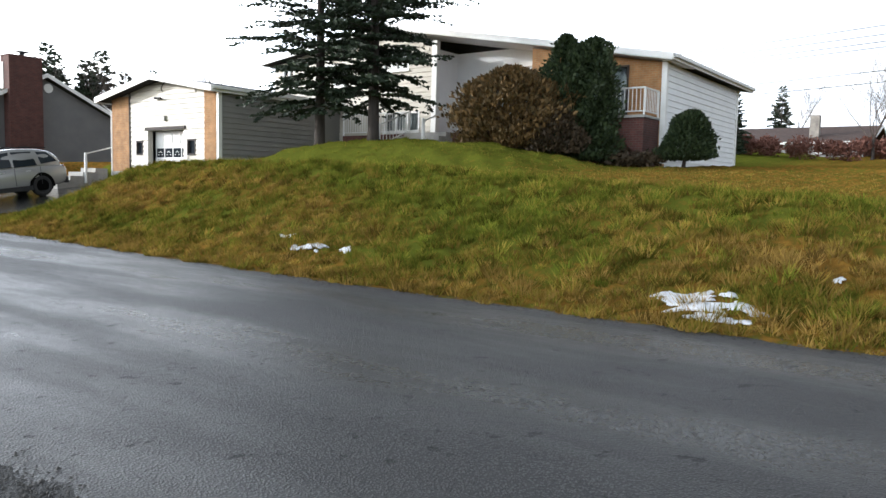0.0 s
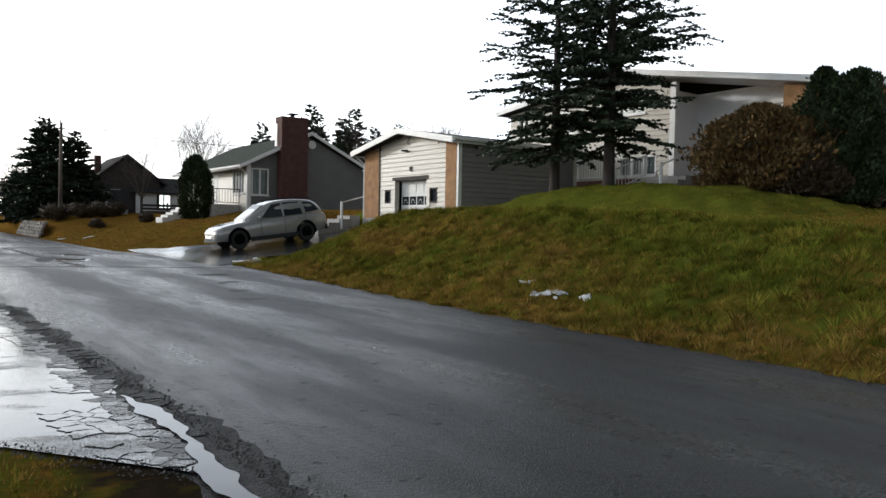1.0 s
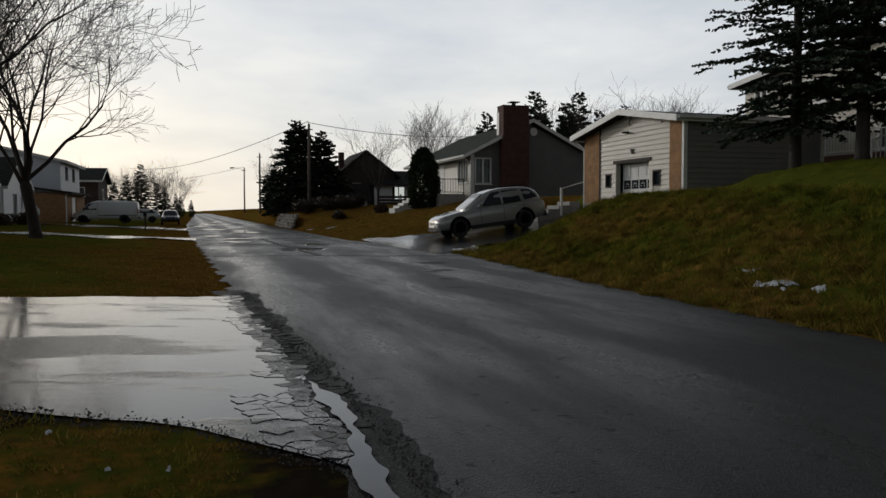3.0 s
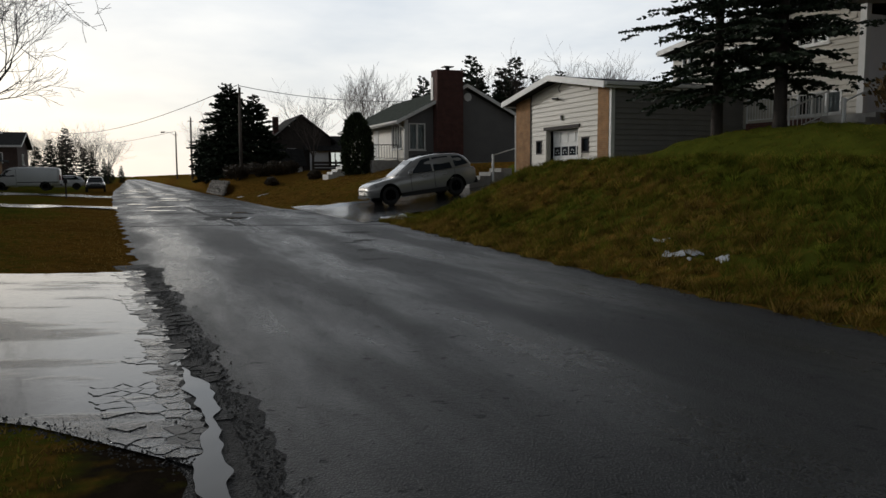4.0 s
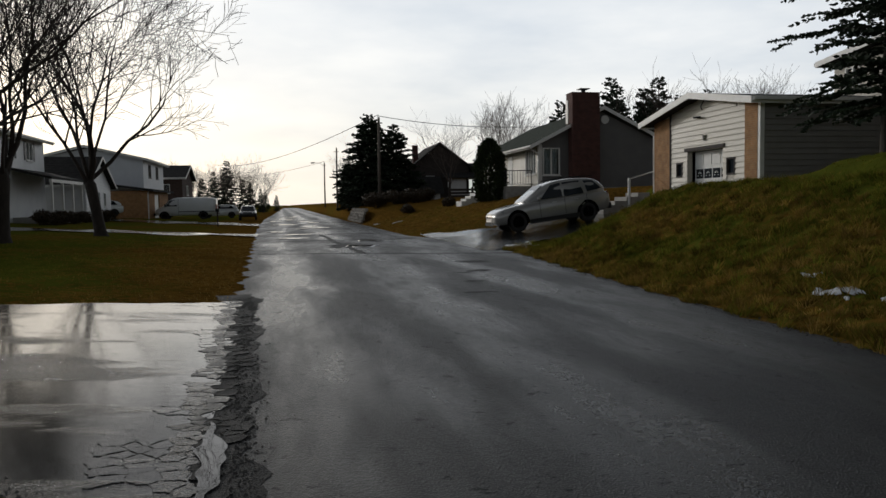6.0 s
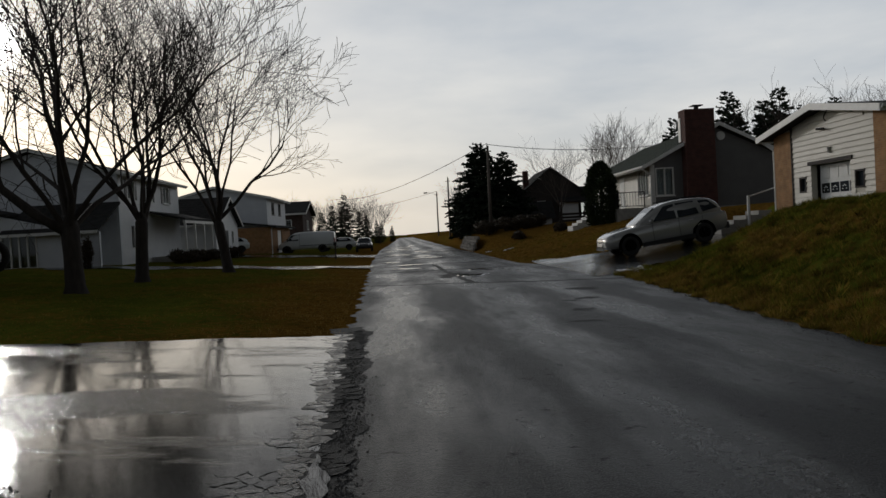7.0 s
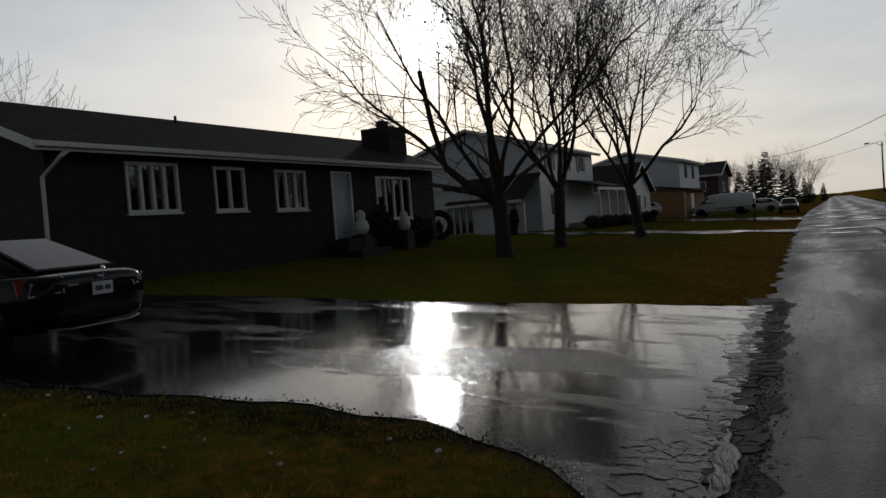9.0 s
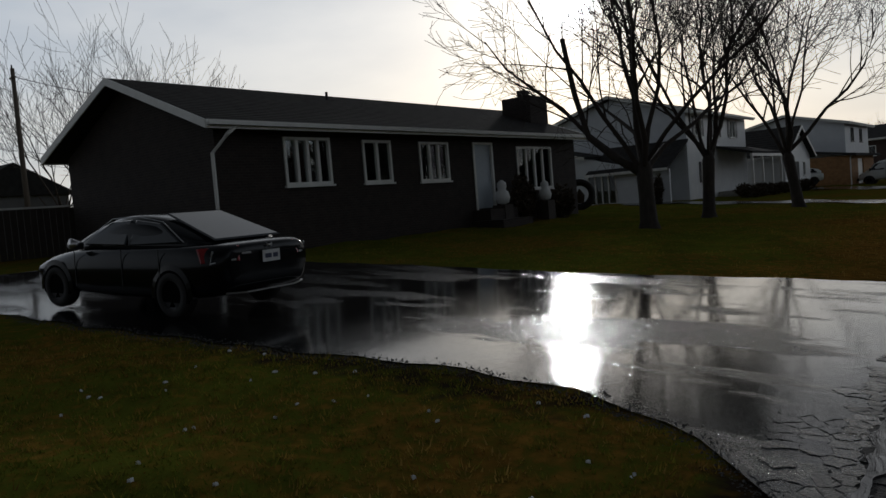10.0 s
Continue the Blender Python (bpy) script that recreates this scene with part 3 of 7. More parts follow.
# ---- road and drives ----
ry = spread(-300, -6, 30, 420, 0.25, 1.15)
us = np.linspace(0, 1, 13)
rv, rf = [], []
for j, y in enumerate(ry):
    jag = 0.09 * math.sin(3.1 * y) + 0.06 * math.sin(7.7 * y + 1) + 0.02 * math.sin(13.3 * y)
    a, b = float(road_l(y)) + jag * 0.9, float(road_r(y)) - 0.8 * jag + 0.05 * math.sin(11 * y)
    for u in us:
        x = a + (b - a) * u
        rv.append((x, y, 0.012 + 0.05 * math.sin(math.pi * u) - 0.0))
nu = len(us)
for j in range(len(ry) - 1):
    for k in range(nu - 1):
        i = j * nu + k
        rf.append((i, i + 1, i + nu + 1, i + nu))
rm = MB().add(rv, rf).mesh("road", smooth=True)
rm.materials.append(M["road"])
road = tagged(new("road", rm), "wet grey asphalt street with broken edges", "road", kind="structure")


def road_z(x, y):
    a, b = float(road_l(y)), float(road_r(y))
    u = (x - a) / (b - a)
    return 0.012 + 0.05 * math.sin(math.pi * min(max(u, 0), 1))


def drive_sheet(name, xs, near, far, mat, label, lift=0.02, n=24):
    vs, fs = [], []
    for i, x in enumerate(xs):
        a, b = near(x), far(x)
        for k in range(n + 1):
            y = a + (b - a) * k / n
            xx = x if x > 4 else min(x, float(road_l(y)) + 0.0 + 0.04 * math.sin(4.1 * y) + 0.03 * math.sin(9.7 * y + 2))
            vs.append((xx, y, hz(xx, y) + lift))
    for i in range(len(xs) - 1):
        for k in range(n):
            q = i * (n + 1) + k
            fs.append((q, q + n + 1, q + n + 2, q + 1))
    me = MB().add(vs, fs).mesh(name, smooth=True)
    me.materials.append(mat)
    return tagged(new(name, me), label, "driveway", kind="structure")


def near_1(x): return float(np.interp(x, [-17, -8, -4, -2.5, -1, -0.1, 0.5, 1.0, 1.5], [5.6, 6.2, 6.7, 7.0, 6.95, 6.65, 6.15, 5.7, 5.0])) + 0.06 * math.sin(x * 5)
def far_1(x): return float(np.interp(x, [-17, -13.5, -8.4, -4.8, -2.5, -1.2, 1.2], [12.5, 12.6, 13.35, 13.5, 13.85, 14.15, 14.45])) + 0.05 * math.sin(x * 4.3)
def near_2(x): return float(np.interp(x, [7.8, 9, 12, 17.6], [24.6, 25.6, 26.0, 26.0]))
def far_2(x): return float(np.interp(x, [7.8, 9, 12, 17.6], [36.6, 34.6, 33.6, 33.0]))


drive_sheet("driveway", np.linspace(-17, 1.25, 60), near_1, far_1, M["wetdrive"], "wet shining asphalt driveway mirroring the sky", 0.018, 90)
drive_sheet("driveway", np.linspace(7.8, 17.55, 30), near_2, far_2, M["drive2"], "damp asphalt driveway sloping up to the garage", 0.035)


ev, ef, erng = [], [], random.Random(3)
for j, y in enumerate(np.linspace(3.5, 15.5, 90)):
    a = float(road_l(y))
    for k, u in enumerate((-0.45, -0.15, 0.15, 0.30 + 0.06 * math.sin(2.3 * y) + 0.04 * math.sin(6.1 * y) + erng.uniform(-0.05, 0.05))):
        ev.append((a + u, y, (0.014 if u < -0.2 else 0.017 if u < 0 else 0.012 + 0.05 * math.sin(math.pi * u / 6.8) + 0.004) + 0.001 * math.sin(y * 9 + k)))
for j in range(89):
    for k in range(3):
        q = j * 4 + k
        ef.append((q, q + 1, q + 5, q + 4))
em = MB().add(ev, ef).mesh("road_edge", smooth=True)
em.materials.append(M["patch"])
tagged(new("road_edge", em), "dark crumbling gravelly road edge", "road edge", kind="structure")


def far_path(x0, x1, y0, y1, label):
    me, _ = sheet(np.linspace(x0, x1, 16), np.linspace(y0, y1, 4), lambda X, Y: lie(X, Y) + 0.05, "driveway")
    me.materials.append(M["drive2"])
    return tagged(new("driveway", me), label, "driveway", kind="structure")


far_path(-16, 0.2, 39.6, 42.6, "wet asphalt driveway before the white house")
far_path(-18, -0.6, 60, 66, "wet asphalt driveway where the van stands")

# ---- house parts ----
def ubox(mb, axis, p0, p1, u0, u1, z0, z1):
    return mb.box(p0, p1, u0, u1, z0, z1) if axis == "x" else mb.box(u0, u1, p0, p1, z0, z1)


def upt(axis, p, u, z):
    return (p, u, z) if axis == "x" else (u, p, z)


def wall(parent, axis, plane, inward, u0, u1, z0, z1, openings, mat, gable=None, name="wall", label=""):
    """Upright wall with openings (u0, u1, z0, z1) cut through; gable adds a peak (u, z)."""
    mb = MB()
    cuts = sorted({u0, u1, *[c for o in openings for c in o[:2]]})
    for a, b in zip(cuts, cuts[1:]):
        z = z0
        for o in sorted((o for o in openings if o[0] <= a + 1e-6 and o[1] >= b - 1e-6), key=lambda o: o[2]):
            if o[2] > z + 1e-4:
                ubox(mb, axis, plane, plane + inward, a, b, z, o[2])
            z = o[3]
        ubox(mb, axis, plane, plane + inward, a, b, z, z1)
    if gable:
        mb.prism([upt(axis, plane, u0, z1), upt(axis, plane, u1, z1), upt(axis, plane, *gable)], (inward, 0, 0) if axis == "x" else (0, inward, 0))
    return part(name, mb, mat, parent, label)


def siding(parent, axis, plane, out, u0, u1, z0, z1, openings, mat, course=0.2, gable=None, eave=None):
    """Lapped boards; each one is a piece. gable: (peak u, peak z) above eave height."""
    z = z0
    while z < z1 - 0.02:
        t = min(z + course, z1)
        a, b = u0, u1
        if gable and t > eave:
            k = min(1.0, (t - eave) / (gable[1] - eave))
            a, b = u0 + (gable[0] - u0) * k, u1 + (gable[0] - u1) * k
        spans = [(a, b)]
        for o in openings:
            if o[3] > z + 0.03 and o[2] < t - 0.03:
                spans = [q for s in spans for q in ((s[0], min(s[1], o[0])), (max(s[0], o[1]), s[1])) if q[1] - q[0] > 0.04]
        for a, b in spans:
            if b - a < 0.05:
                continue
            mb = MB()
            p1, p0, q = plane + out * 0.042, plane + out * 0.006, plane - out * 0.004
            mb.prism([upt(axis, q, a, z), upt(axis, p1, a, z), upt(axis, p1, a, z + 0.012), upt(axis, p0, a, t), upt(axis, q, a, t)], (0, b - a, 0) if axis == "x" else (b - a, 0, 0))
            part("siding_board", mb, mat, parent)
        z = t


def window(parent, axis, plane, out, u0, u1, z0, z1, lights=2, frame=None, curtain=False, bar=0.07, sill=True, pane=None):
    frame = frame or M["white"]
    mb = MB()
    a, b = plane - out * 0.10, plane + out * 0.045
    ubox(mb, axis, a, b, u0, u0 + bar, z0, z1)
    ubox(mb, axis, a, b, u1 - bar, u1, z0, z1)
    ubox(mb, axis, a, b, u0 + bar, u1 - bar, z0, z0 + bar)
    ubox(mb, axis, a, b, u0 + bar, u1 - bar, z1 - bar, z1)
    w, bars = (u1 - u0 - 2 * bar) / lights, []
    for k in range(1, lights):
        u = u0 + bar + k * w
        bars.append(ubox(MB(), axis, a, b - out * 0.012, u - bar * 0.6, u + bar * 0.6, z0 + bar, z1 - bar))
    win = part("window", mb, frame, parent)
    for q in bars:
        part("mullion", q, frame, win)
    for k in range(lights):
        p = MB()
        ubox(p, axis, plane - out * 0.05, plane - out * 0.044, u0 + bar + k * w + 0.01, u0 + bar + (k + 1) * w - 0.01, z0 + bar * 0.8, z1 - bar * 0.8)
        part("pane", p, pane or M["glass"], win).visible_shadow = False
    if sill:
        s = MB()
        ubox(s, axis, plane - out * 0.02, plane + out * 0.10, u0 - 0.05, u1 + 0.05, z0 - 0.06, z0 - 0.003)
        part("sill", s, frame, win)
    if curtain:
        n = max(8, int((u1 - u0) / 0.06))
        vs, fs = [], []
        for i in range(n + 1):
            u = u0 + 0.08 + (u1 - u0 - 0.16) * i / n
            d = plane - out * (0.22 + 0.03 * math.sin(i * 1.9))
            vs += [upt(axis, d, u, z0 + 0.03), upt(axis, d, u, z1 - 0.03)]
        for i in range(n):
            fs.append((2 * i, 2 * i + 2, 2 * i + 3, 2 * i + 1))
        part("curtain", MB().add(vs, fs), M["curtain"], win, "pale hanging curtain")
    return win


def gable_roof(parent, along, a0, a1, e0, ze0, r, zr, e1, ze1, mat, thick=0.16, fascia=None, fh=0.24, ends=(True, True), gutter=True):
    """Ridge along an axis; eaves at e0 and e1, ridge at r. Slabs, bargeboards and eave boards."""
    def P(a, b, z):
        return (a, b, z) if along == "x" else (b, a, z)
    ax = (a1 - a0, 0, 0) if along == "x" else (0, a1 - a0, 0)
    for e, z in ((e0, ze0), (e1, ze1)):
        mb = MB().prism([P(a0, e, z), P(a0, r, zr), P(a0, r, zr - thick), P(a0, e, z - thick)], ax)
        roof = part("roof", mb, mat, parent)
        if fascia:
            s = 1 if e > r else -1
            board = MB()
            ubox(board, "y" if along == "x" else "x", e, e + s * 0.03, a0 - 0.03, a1 + 0.03, z - fh, z + 0.02)
            part("fascia", board, fascia, parent)
            if gutter:
                g = MB()
                for p0, p1, q0, q1 in ((0.03, 0.13, -0.13, -0.115), (0.118, 0.13, -0.13, -0.01)):
                    ubox(g, "y" if along == "x" else "x", e + s * p0, e + s * p1, a0, a1, z + q0, z + q1)
                part("gutter", g, fascia, parent)
            for a, on, o in ((a0, ends[0], -1), (a1, ends[1], 1)):
                if on:
                    rk = MB().prism([P(a, e, z + 0.02), P(a, r, zr + 0.02), P(a, r, zr - fh), P(a, e, z - fh)], (o * 0.04, 0, 0) if along == "x" else (0, o * 0.04, 0))
                    part("bargeboard", rk, fascia, parent)
    return roof


def shingle_rows(parent, along, a0, a1, e, ze, r, zr, mat, rows=14):
    """Overlapping courses laid on a roof slope."""
    def P(a, b, z):
        return (a, b, z) if along == "x" else (b, a, z)
    ax = (a1 - a0, 0, 0) if along == "x" else (0, a1 - a0, 0)
    for k in range(rows):
        t0, t1 = k / rows, (k + 1) / rows
        b0, z0, b1, z1 = e + (r - e) * t0, ze + (zr - ze) * t0, e + (r - e) * t1, ze + (zr - ze) * t1
        part("shingle_course", MB().prism([P(a0, b0, z0 + 0.004), P(a0, b0, z0 + 0.03), P(a0, b1, z1 + 0.012), P(a0, b1, z1 + 0.004)], ax), mat, parent)


def railing(parent, p0, p1, h=0.9, gap=0.13, mat=None, posts=True, bar=0.022):
    mat = mat or M["white"]
    p0, p1 = Vector(p0), Vector(p1)
    d = p1 - p0
    n = max(2, int(d.length / gap))
    rail = part("railing", MB().tube([p0 + Vector((0, 0, h)), p1 + Vector((0, 0, h))], 0.03, 6).tube([p0 + Vector((0, 0, 0.12)), p1 + Vector((0, 0, 0.12))], 0.022, 6), mat, parent)
    for i in range(n + 1):
        q = p0 + d * (i / n)
        r = 0.035 if i in (0, n) and posts else bar * 0.6
        part("post" if r > 0.03 else "baluster", MB().tube([q + Vector((0, 0, 0.0 if r > 0.03 else 0.12)), q + Vector((0, 0, h))], r, 5), mat, rail)
    return rail


def stairs(parent, x0, x1, y0, y1, z0, z1, n, mat, toward="x"):
    for k in range(n):
        t0, t1 = k / n, (k + 1) / n
        z = z0 + (z1 - z0) * t1
        mb = MB()
        if toward == "x":
            mb.box(x0 + (x1 - x0) * t0, x0 + (x1 - x0) * t1 - (0.0 if k == n - 1 else -0.02), y0, y1, z0 - 0.3, z)
        else:
            mb.box(x0, x1, y0 + (y1 - y0) * t0, y0 + (y1 - y0) * t1 + 0.02, z0 - 0.3, z)
        part("step", mb, mat, parent)


# ---- garage of the large house ----
GZ = 1.13
gar = thing("garage", (17.6, 28.8, GZ), "cream-sided gabled garage with tan brick panels and a white door", "garage")
GY0, GY1, GX0, GX1, GE, GR = 24.88, 32.3, 17.6, 25.9, 4.85, 5.42
g_open = [(27.1, 29.6, GZ - 0.1, 3.42), (29.95, 30.45, 2.42, 3.02), (26.3, 26.85, 2.4, 3.02)]
wall(gar, "x", GX0, 0.2, GY0, GY1, GZ - 0.6, GE, g_open, M["cream"], (28.6, GR))
wall(gar, "y", GY0, 0.2, GX0 + 0.2, GX1, GZ - 0.6, GE, [], M["taupe"])
wall(gar, "y", GY1, -0.2, GX0 + 0.2, GX1, GZ - 0.6, GE, [], M["taupe"])
wall(gar, "x", GX1, -0.2, GY0 + 0.2, GY1 - 0.2, GZ - 0.6, GE, [], M["taupe"], (28.6, GR))
siding(gar, "x", GX0, -1, 25.72, 30.95, GZ + 0.1, GR - 0.12, g_open, M["cream"], 0.2, (28.6, GR + 0.35), GE)
siding(gar, "y", GY0, -1, GX0 + 0.12, GX1, GZ + 0.1, GE - 0.05, [], M["taupe"], 0.2)
part("brick_panel", MB().box(GX0 - 0.06, GX0, 30.97, 32.28, GZ + 0.62, GE + 0.05), M["tanbrick"], gar, "tan brick panel")
part("brick_panel", MB().box(GX0 - 0.06, GX0, 24.98, 25.7, GZ + 0.3, GE + 0.05), M["tanbrick"], gar, "tan brick panel")
part("plinth", MB().box(GX0 - 0.08, GX0 + 0.0, 30.97, 32.32, GZ - 0.4, GZ + 0.6), M["concrete"], gar)
part("corner_board", MB().box(GX0 - 0.05, GX0 + 0.11, GY0 - 0.05, GY0 + 0.08, GZ - 0.2, GE - 0.02), M["white"], gar)
part("corner_board", MB().box(GX0 - 0.065, GX0 - 0.0, 30.9, 30.96, GZ + 0.1, GE + 0.25), M["timber"], gar, "dark upright edge trim")
gable_roof(gar, "x", GX0 - 0.55, GX1 + 0.1, GY0 - 0.3, GE + 0.08, 28.6, GR + 0.2, GY1 + 0.45, GE + 0.02, M["shingle"], fascia=M["white"], fh=0.22, ends=(True, False))
part("downpipe", MB().tube([(GX0 - 0.3, GY1 + 0.42, GE - 0.2), (GX0 - 0.04, GY1 + 0.06, GE - 0.55), (GX0 - 0.04, GY1 + 0.06, GZ + 0.2)], 0.04, 6), M["white"], gar)
part("lintel", MB().box(GX0 - 0.08, GX0 - 0.028, 26.95, 29.75, 3.43, 3.56), M["timber"], gar, "dark timber trim over the door")
door = part("garage_door", MB().box(GX0 + 0.32, GX0 + 0.37, 27.12, 29.58, GZ - 0.08, 3.4), M["white"], gar, "white panelled garage door with fan lights")
for r in range(4):
    for c in range(4):
        y0, z0 = 27.2 + c * 0.59, GZ + 0.06 + r * 0.55
        if r == 2:
            part("pane", MB().box(GX0 + 0.305, GX0 + 0.318, y0, y0 + 0.5, z0 + 0.05, z0 + 0.42), M["darkglass"], door)
            for k in range(5):
                a = math.pi * (k + 0.5) / 5
                part("muntin", MB().box(GX0 + 0.295, GX0 + 0.304, y0 + 0.25 + 0.13 * math.cos(a) - 0.05, y0 + 0.25 + 0.13 * math.cos(a) + 0.015, z0 + 0.08 + 0.2 * math.sin(a), z0 + 0.11 + 0.2 * math.sin(a)), M["white"], door)
        else:
            part("panel", MB().box(GX0 + 0.30, GX0 + 0.319, y0, y0 + 0.5, z0 + 0.04, z0 + 0.45), M["white"], door, bevel=0.006)
for o in ((29.95, 30.45, 2.42, 3.02), (26.3, 26.85, 2.4, 3.02)):
    window(gar, "x", GX0, -1, *o, lights=1, frame=M["timber"], bar=0.06, sill=False, pane=M["darkglass"])
part("ornament", MB().tube([(GX0 - 0.05, 28.45 + 0.12 * math.sin(a), 5.15 + 0.09 * a / 1.0 - 0.2) for a in np.linspace(0, 4.2, 12)], 0.018, 5), M["timber"], gar, "curled dark metal ornament")
part("wall_lamp", MB().tube([(GX0 - 0.03, 28.75, 4.72), (GX0 - 0.28, 28.6, 4.66)], 0.025, 5).tube([(GX0 - 0.12, 28.95, 4.72), (GX0 - 0.12, 28.5, 4.69)], 0.045, 6), M["darkmetal"], gar, "twin flood lamp on a bracket")
part("door_lamp", MB().tube([(GX0 - 0.03, 28.3, 3.78), (GX0 - 0.03, 28.3, 3.98)], [0.08, 0.11], 8), M["steel"], gar, "small round lamp over the door")
st = thing("side_steps", (16.4, 33.2, 1.2), "grey concrete steps with a white handrail beside the garage", "steps")
stairs(st, 15.3, 17.5, 32.65, 33.9, 1.15, 1.85, 4, M["concrete"])
part("post", MB().tube([(16.5, 32.6, 1.2), (16.5, 32.6, 2.5)], 0.06, 6), M["white"], st)
part("handrail", MB().tube([(16.5, 32.6, 2.45), (18.3, 32.6, 2.95)], 0.03, 6), M["white"], st)

# ---- large house on the plateau ----
main = thing("house", (24.0, 19.5, 2.6), "low modern house of cream siding, tan brick and white trim", "house")
MX = 24.0
m_open = [(20.3, 22.2, 3.62, 4.45), (20.9, 22.3, 6.15, 7.1), (24.6, 25.9, 5.7, 6.7), (27.8, 28.6, 5.7, 6.7)]
wall(main, "x", MX, 0.22, 19.6, 29.2, 2.4, 6.95, m_open, M["cream"], (22.0, 7.5))
siding(main, "x", MX, -1, 19.72, 29.2, 3.4, 7.3, m_open, M["cream"], 0.2, (22.0, 8.4), 6.9)
part("corner_board", MB().box(MX - 0.06, MX + 0.16, 19.45, 19.7, 3.2, 7.2), M["white"], main, "white corner post")
wall(main, "y", 29.2, -0.2, MX + 0.22, 33.0, 2.4, 6.9, [], M["cream"])
for o, c in zip(m_open, (True, False, False, False)):
    window(main, "x", MX, -1, *o, lights=3 if c else 2, curtain=c)
# entry recess: glazed doors under a light wall
wall(main, "x", MX + 1.6, 0.2, 15.1, 19.6, 2.6, 6.9, [(16.0, 19.0, 3.45, 5.45)], M["whitesid"])
wall(main, "y", 19.6, 0.15, MX + 0.22, MX + 1.6, 2.6, 6.9, [], M["whitesid"])
window(main, "x", MX + 1.6, -1, 16.0, 19.0, 3.45, 5.45, lights=4, frame=M["darkmetal"], curtain=True, bar=0.09, sill=False)
part("transom", MB().box(MX + 1.52, MX + 1.6, 15.3, 17.6, 6.15, 6.32), M["white"], main)
part("arch", MB().tube([(MX + 1.5, 15.45, 4.2), (MX + 1.5, 15.45, 5.6), (MX + 1.5, 15.2, 6.05)], [0.28, 0.28, 0.1], 8), M["timber"], main, "dark rounded timber edge by the entry")
# brick bay
b_open = [(11.35, 13.2, 3.95, 5.6)]
wall(main, "x", MX, 0.25, 10.1, 15.1, 2.2, 5.6, b_open, M["tanbrick"], (15.1, 6.5), label="tan brick wall")
wall(main, "y", 15.1, -0.2, MX + 0.25, MX + 1.6, 2.6, 6.5, [], M["tanbrick"])
window(main, "x", MX, -1, *b_open[0], lights=2, frame=M["timber"], curtain=True, bar=0.06)
part("planter_wall", MB().box(22.7, MX - 0.0, 10.25, 13.6, 2.1, 3.72), M["redbrick"], main, "dark red brick terrace wall")
part("terrace", MB().box(22.62, MX, 10.2, 13.65, 3.72, 3.80), M["concrete"], main)
railing(main, (22.7, 10.25, 3.8), (22.7, 13.6, 3.8), 0.85, 0.13)
railing(main, (22.75, 10.27, 3.8), (23.95, 10.27, 3.8), 0.85, 0.13)
# side wall
wall(main, "y", 10.1, 0.22, MX + 0.25, 32.2, 2.0, 5.6, [], M["whitesid"])
siding(main, "y", 10.1, -1, MX + 0.14, 32.1, 2.42, 5.56, [], M["whitesid"], 0.2)
part("corner_board", MB().box(MX - 0.05, MX + 0.13, 10.03, 10.2, 2.3, 5.7), M["white"], main)
part("corner_board", MB().box(32.1, 32.23, 10.03, 10.2, 2.3, 5.6), M["white"], main)
wall(main, "x", 32.2, -0.2, 10.3, 29.0, 2.0, 5.6, [], M["whitesid"], (20.5, 7.6))
gable_roof(main, "x", 23.5, 33.0, 9.7, 5.78, 22.0, 8.02, 29.7, 7.1, M["shingle"], fascia=M["white"], fh=0.2, ends=(True, True))
part("soffit", MB().prism([(23.54, 9.75, 5.60), (23.54, 22.0, 7.84), (23.54, 22.0, 7.81), (23.54, 9.75, 5.57)], (2.2, 0, 0)), M["white"], main)
part("porch_floor", MB().box(22.3, MX + 1.6, 15.2, 23.0, 2.6, 3.38), M["redbrick"], main, "red brick porch")
railing(main, (22.35, 19.7, 3.38), (22.35, 23.0, 3.38), 0.85, 0.13)
stairs(main, 20.6, 22.35, 17.4, 19.4, 2.75, 3.38, 4, M["concrete"])
railing(main, (20.6, 19.45, 2.75), (22.3, 19.45, 3.38), 0.85, 0.2)
part("post", MB().tube([(20.5, 17.35, 2.7), (20.5, 17.35, 3.75)], 0.06, 6), M["white"], main)
part("handrail", MB().tube([(20.5, 17.35, 3.65), (22.3, 17.35, 4.3)], 0.03, 6), M["white"], main)

# ---- grey house with the red chimney ----
h2 = thing("house", (20.6, 50.0, 2.1), "grey-sided bungalow with a broad red brick chimney", "house")
w2 = [(16.85, 17.95, 3.1, 4.75)]
wall(h2, "y", 45.0, 0.2, 16.65, 24.7, 1.0, 5.0, w2, M["greysid"], (20.65, 6.95))
f2 = [(45.6, 47.6, 3.2, 4.75), (50.4, 51.4, 2.55, 4.6), (52.5, 55.0, 3.2, 4.7)]
wall(h2, "x", 16.65, 0.2, 45.2, 58.0, 1.0, 5.0, f2, M["cream"])
siding(h2, "x", 16.65, -1, 45.1, 58.0, 2.4, 4.95, f2, M["cream"], 0.2)
wall(h2, "x", 24.7, -0.2, 45.2, 58.0, 1.0, 5.0, [], M["greysid"])
wall(h2, "y", 58.0, -0.2, 16.85, 24.5, 1.0, 5.0, [], M["greysid"], (20.65, 6.95))
window(h2, "y", 45.0, -1, *w2[0], lights=2, curtain=True)
window(h2, "x", 16.65, -1, *f2[0], lights=4, curtain=True)
window(h2, "x", 16.65, -1, *f2[2], lights=3, curtain=True)
part("front_door", MB().box(16.6, 16.64, 50.4, 51.4, 2.55, 4.6), M["white"], h2, bevel=0.005)
part("foundation", MB().box(16.6, 24.75, 44.94, 44.99, 1.2, 2.33), M["concrete"], h2)
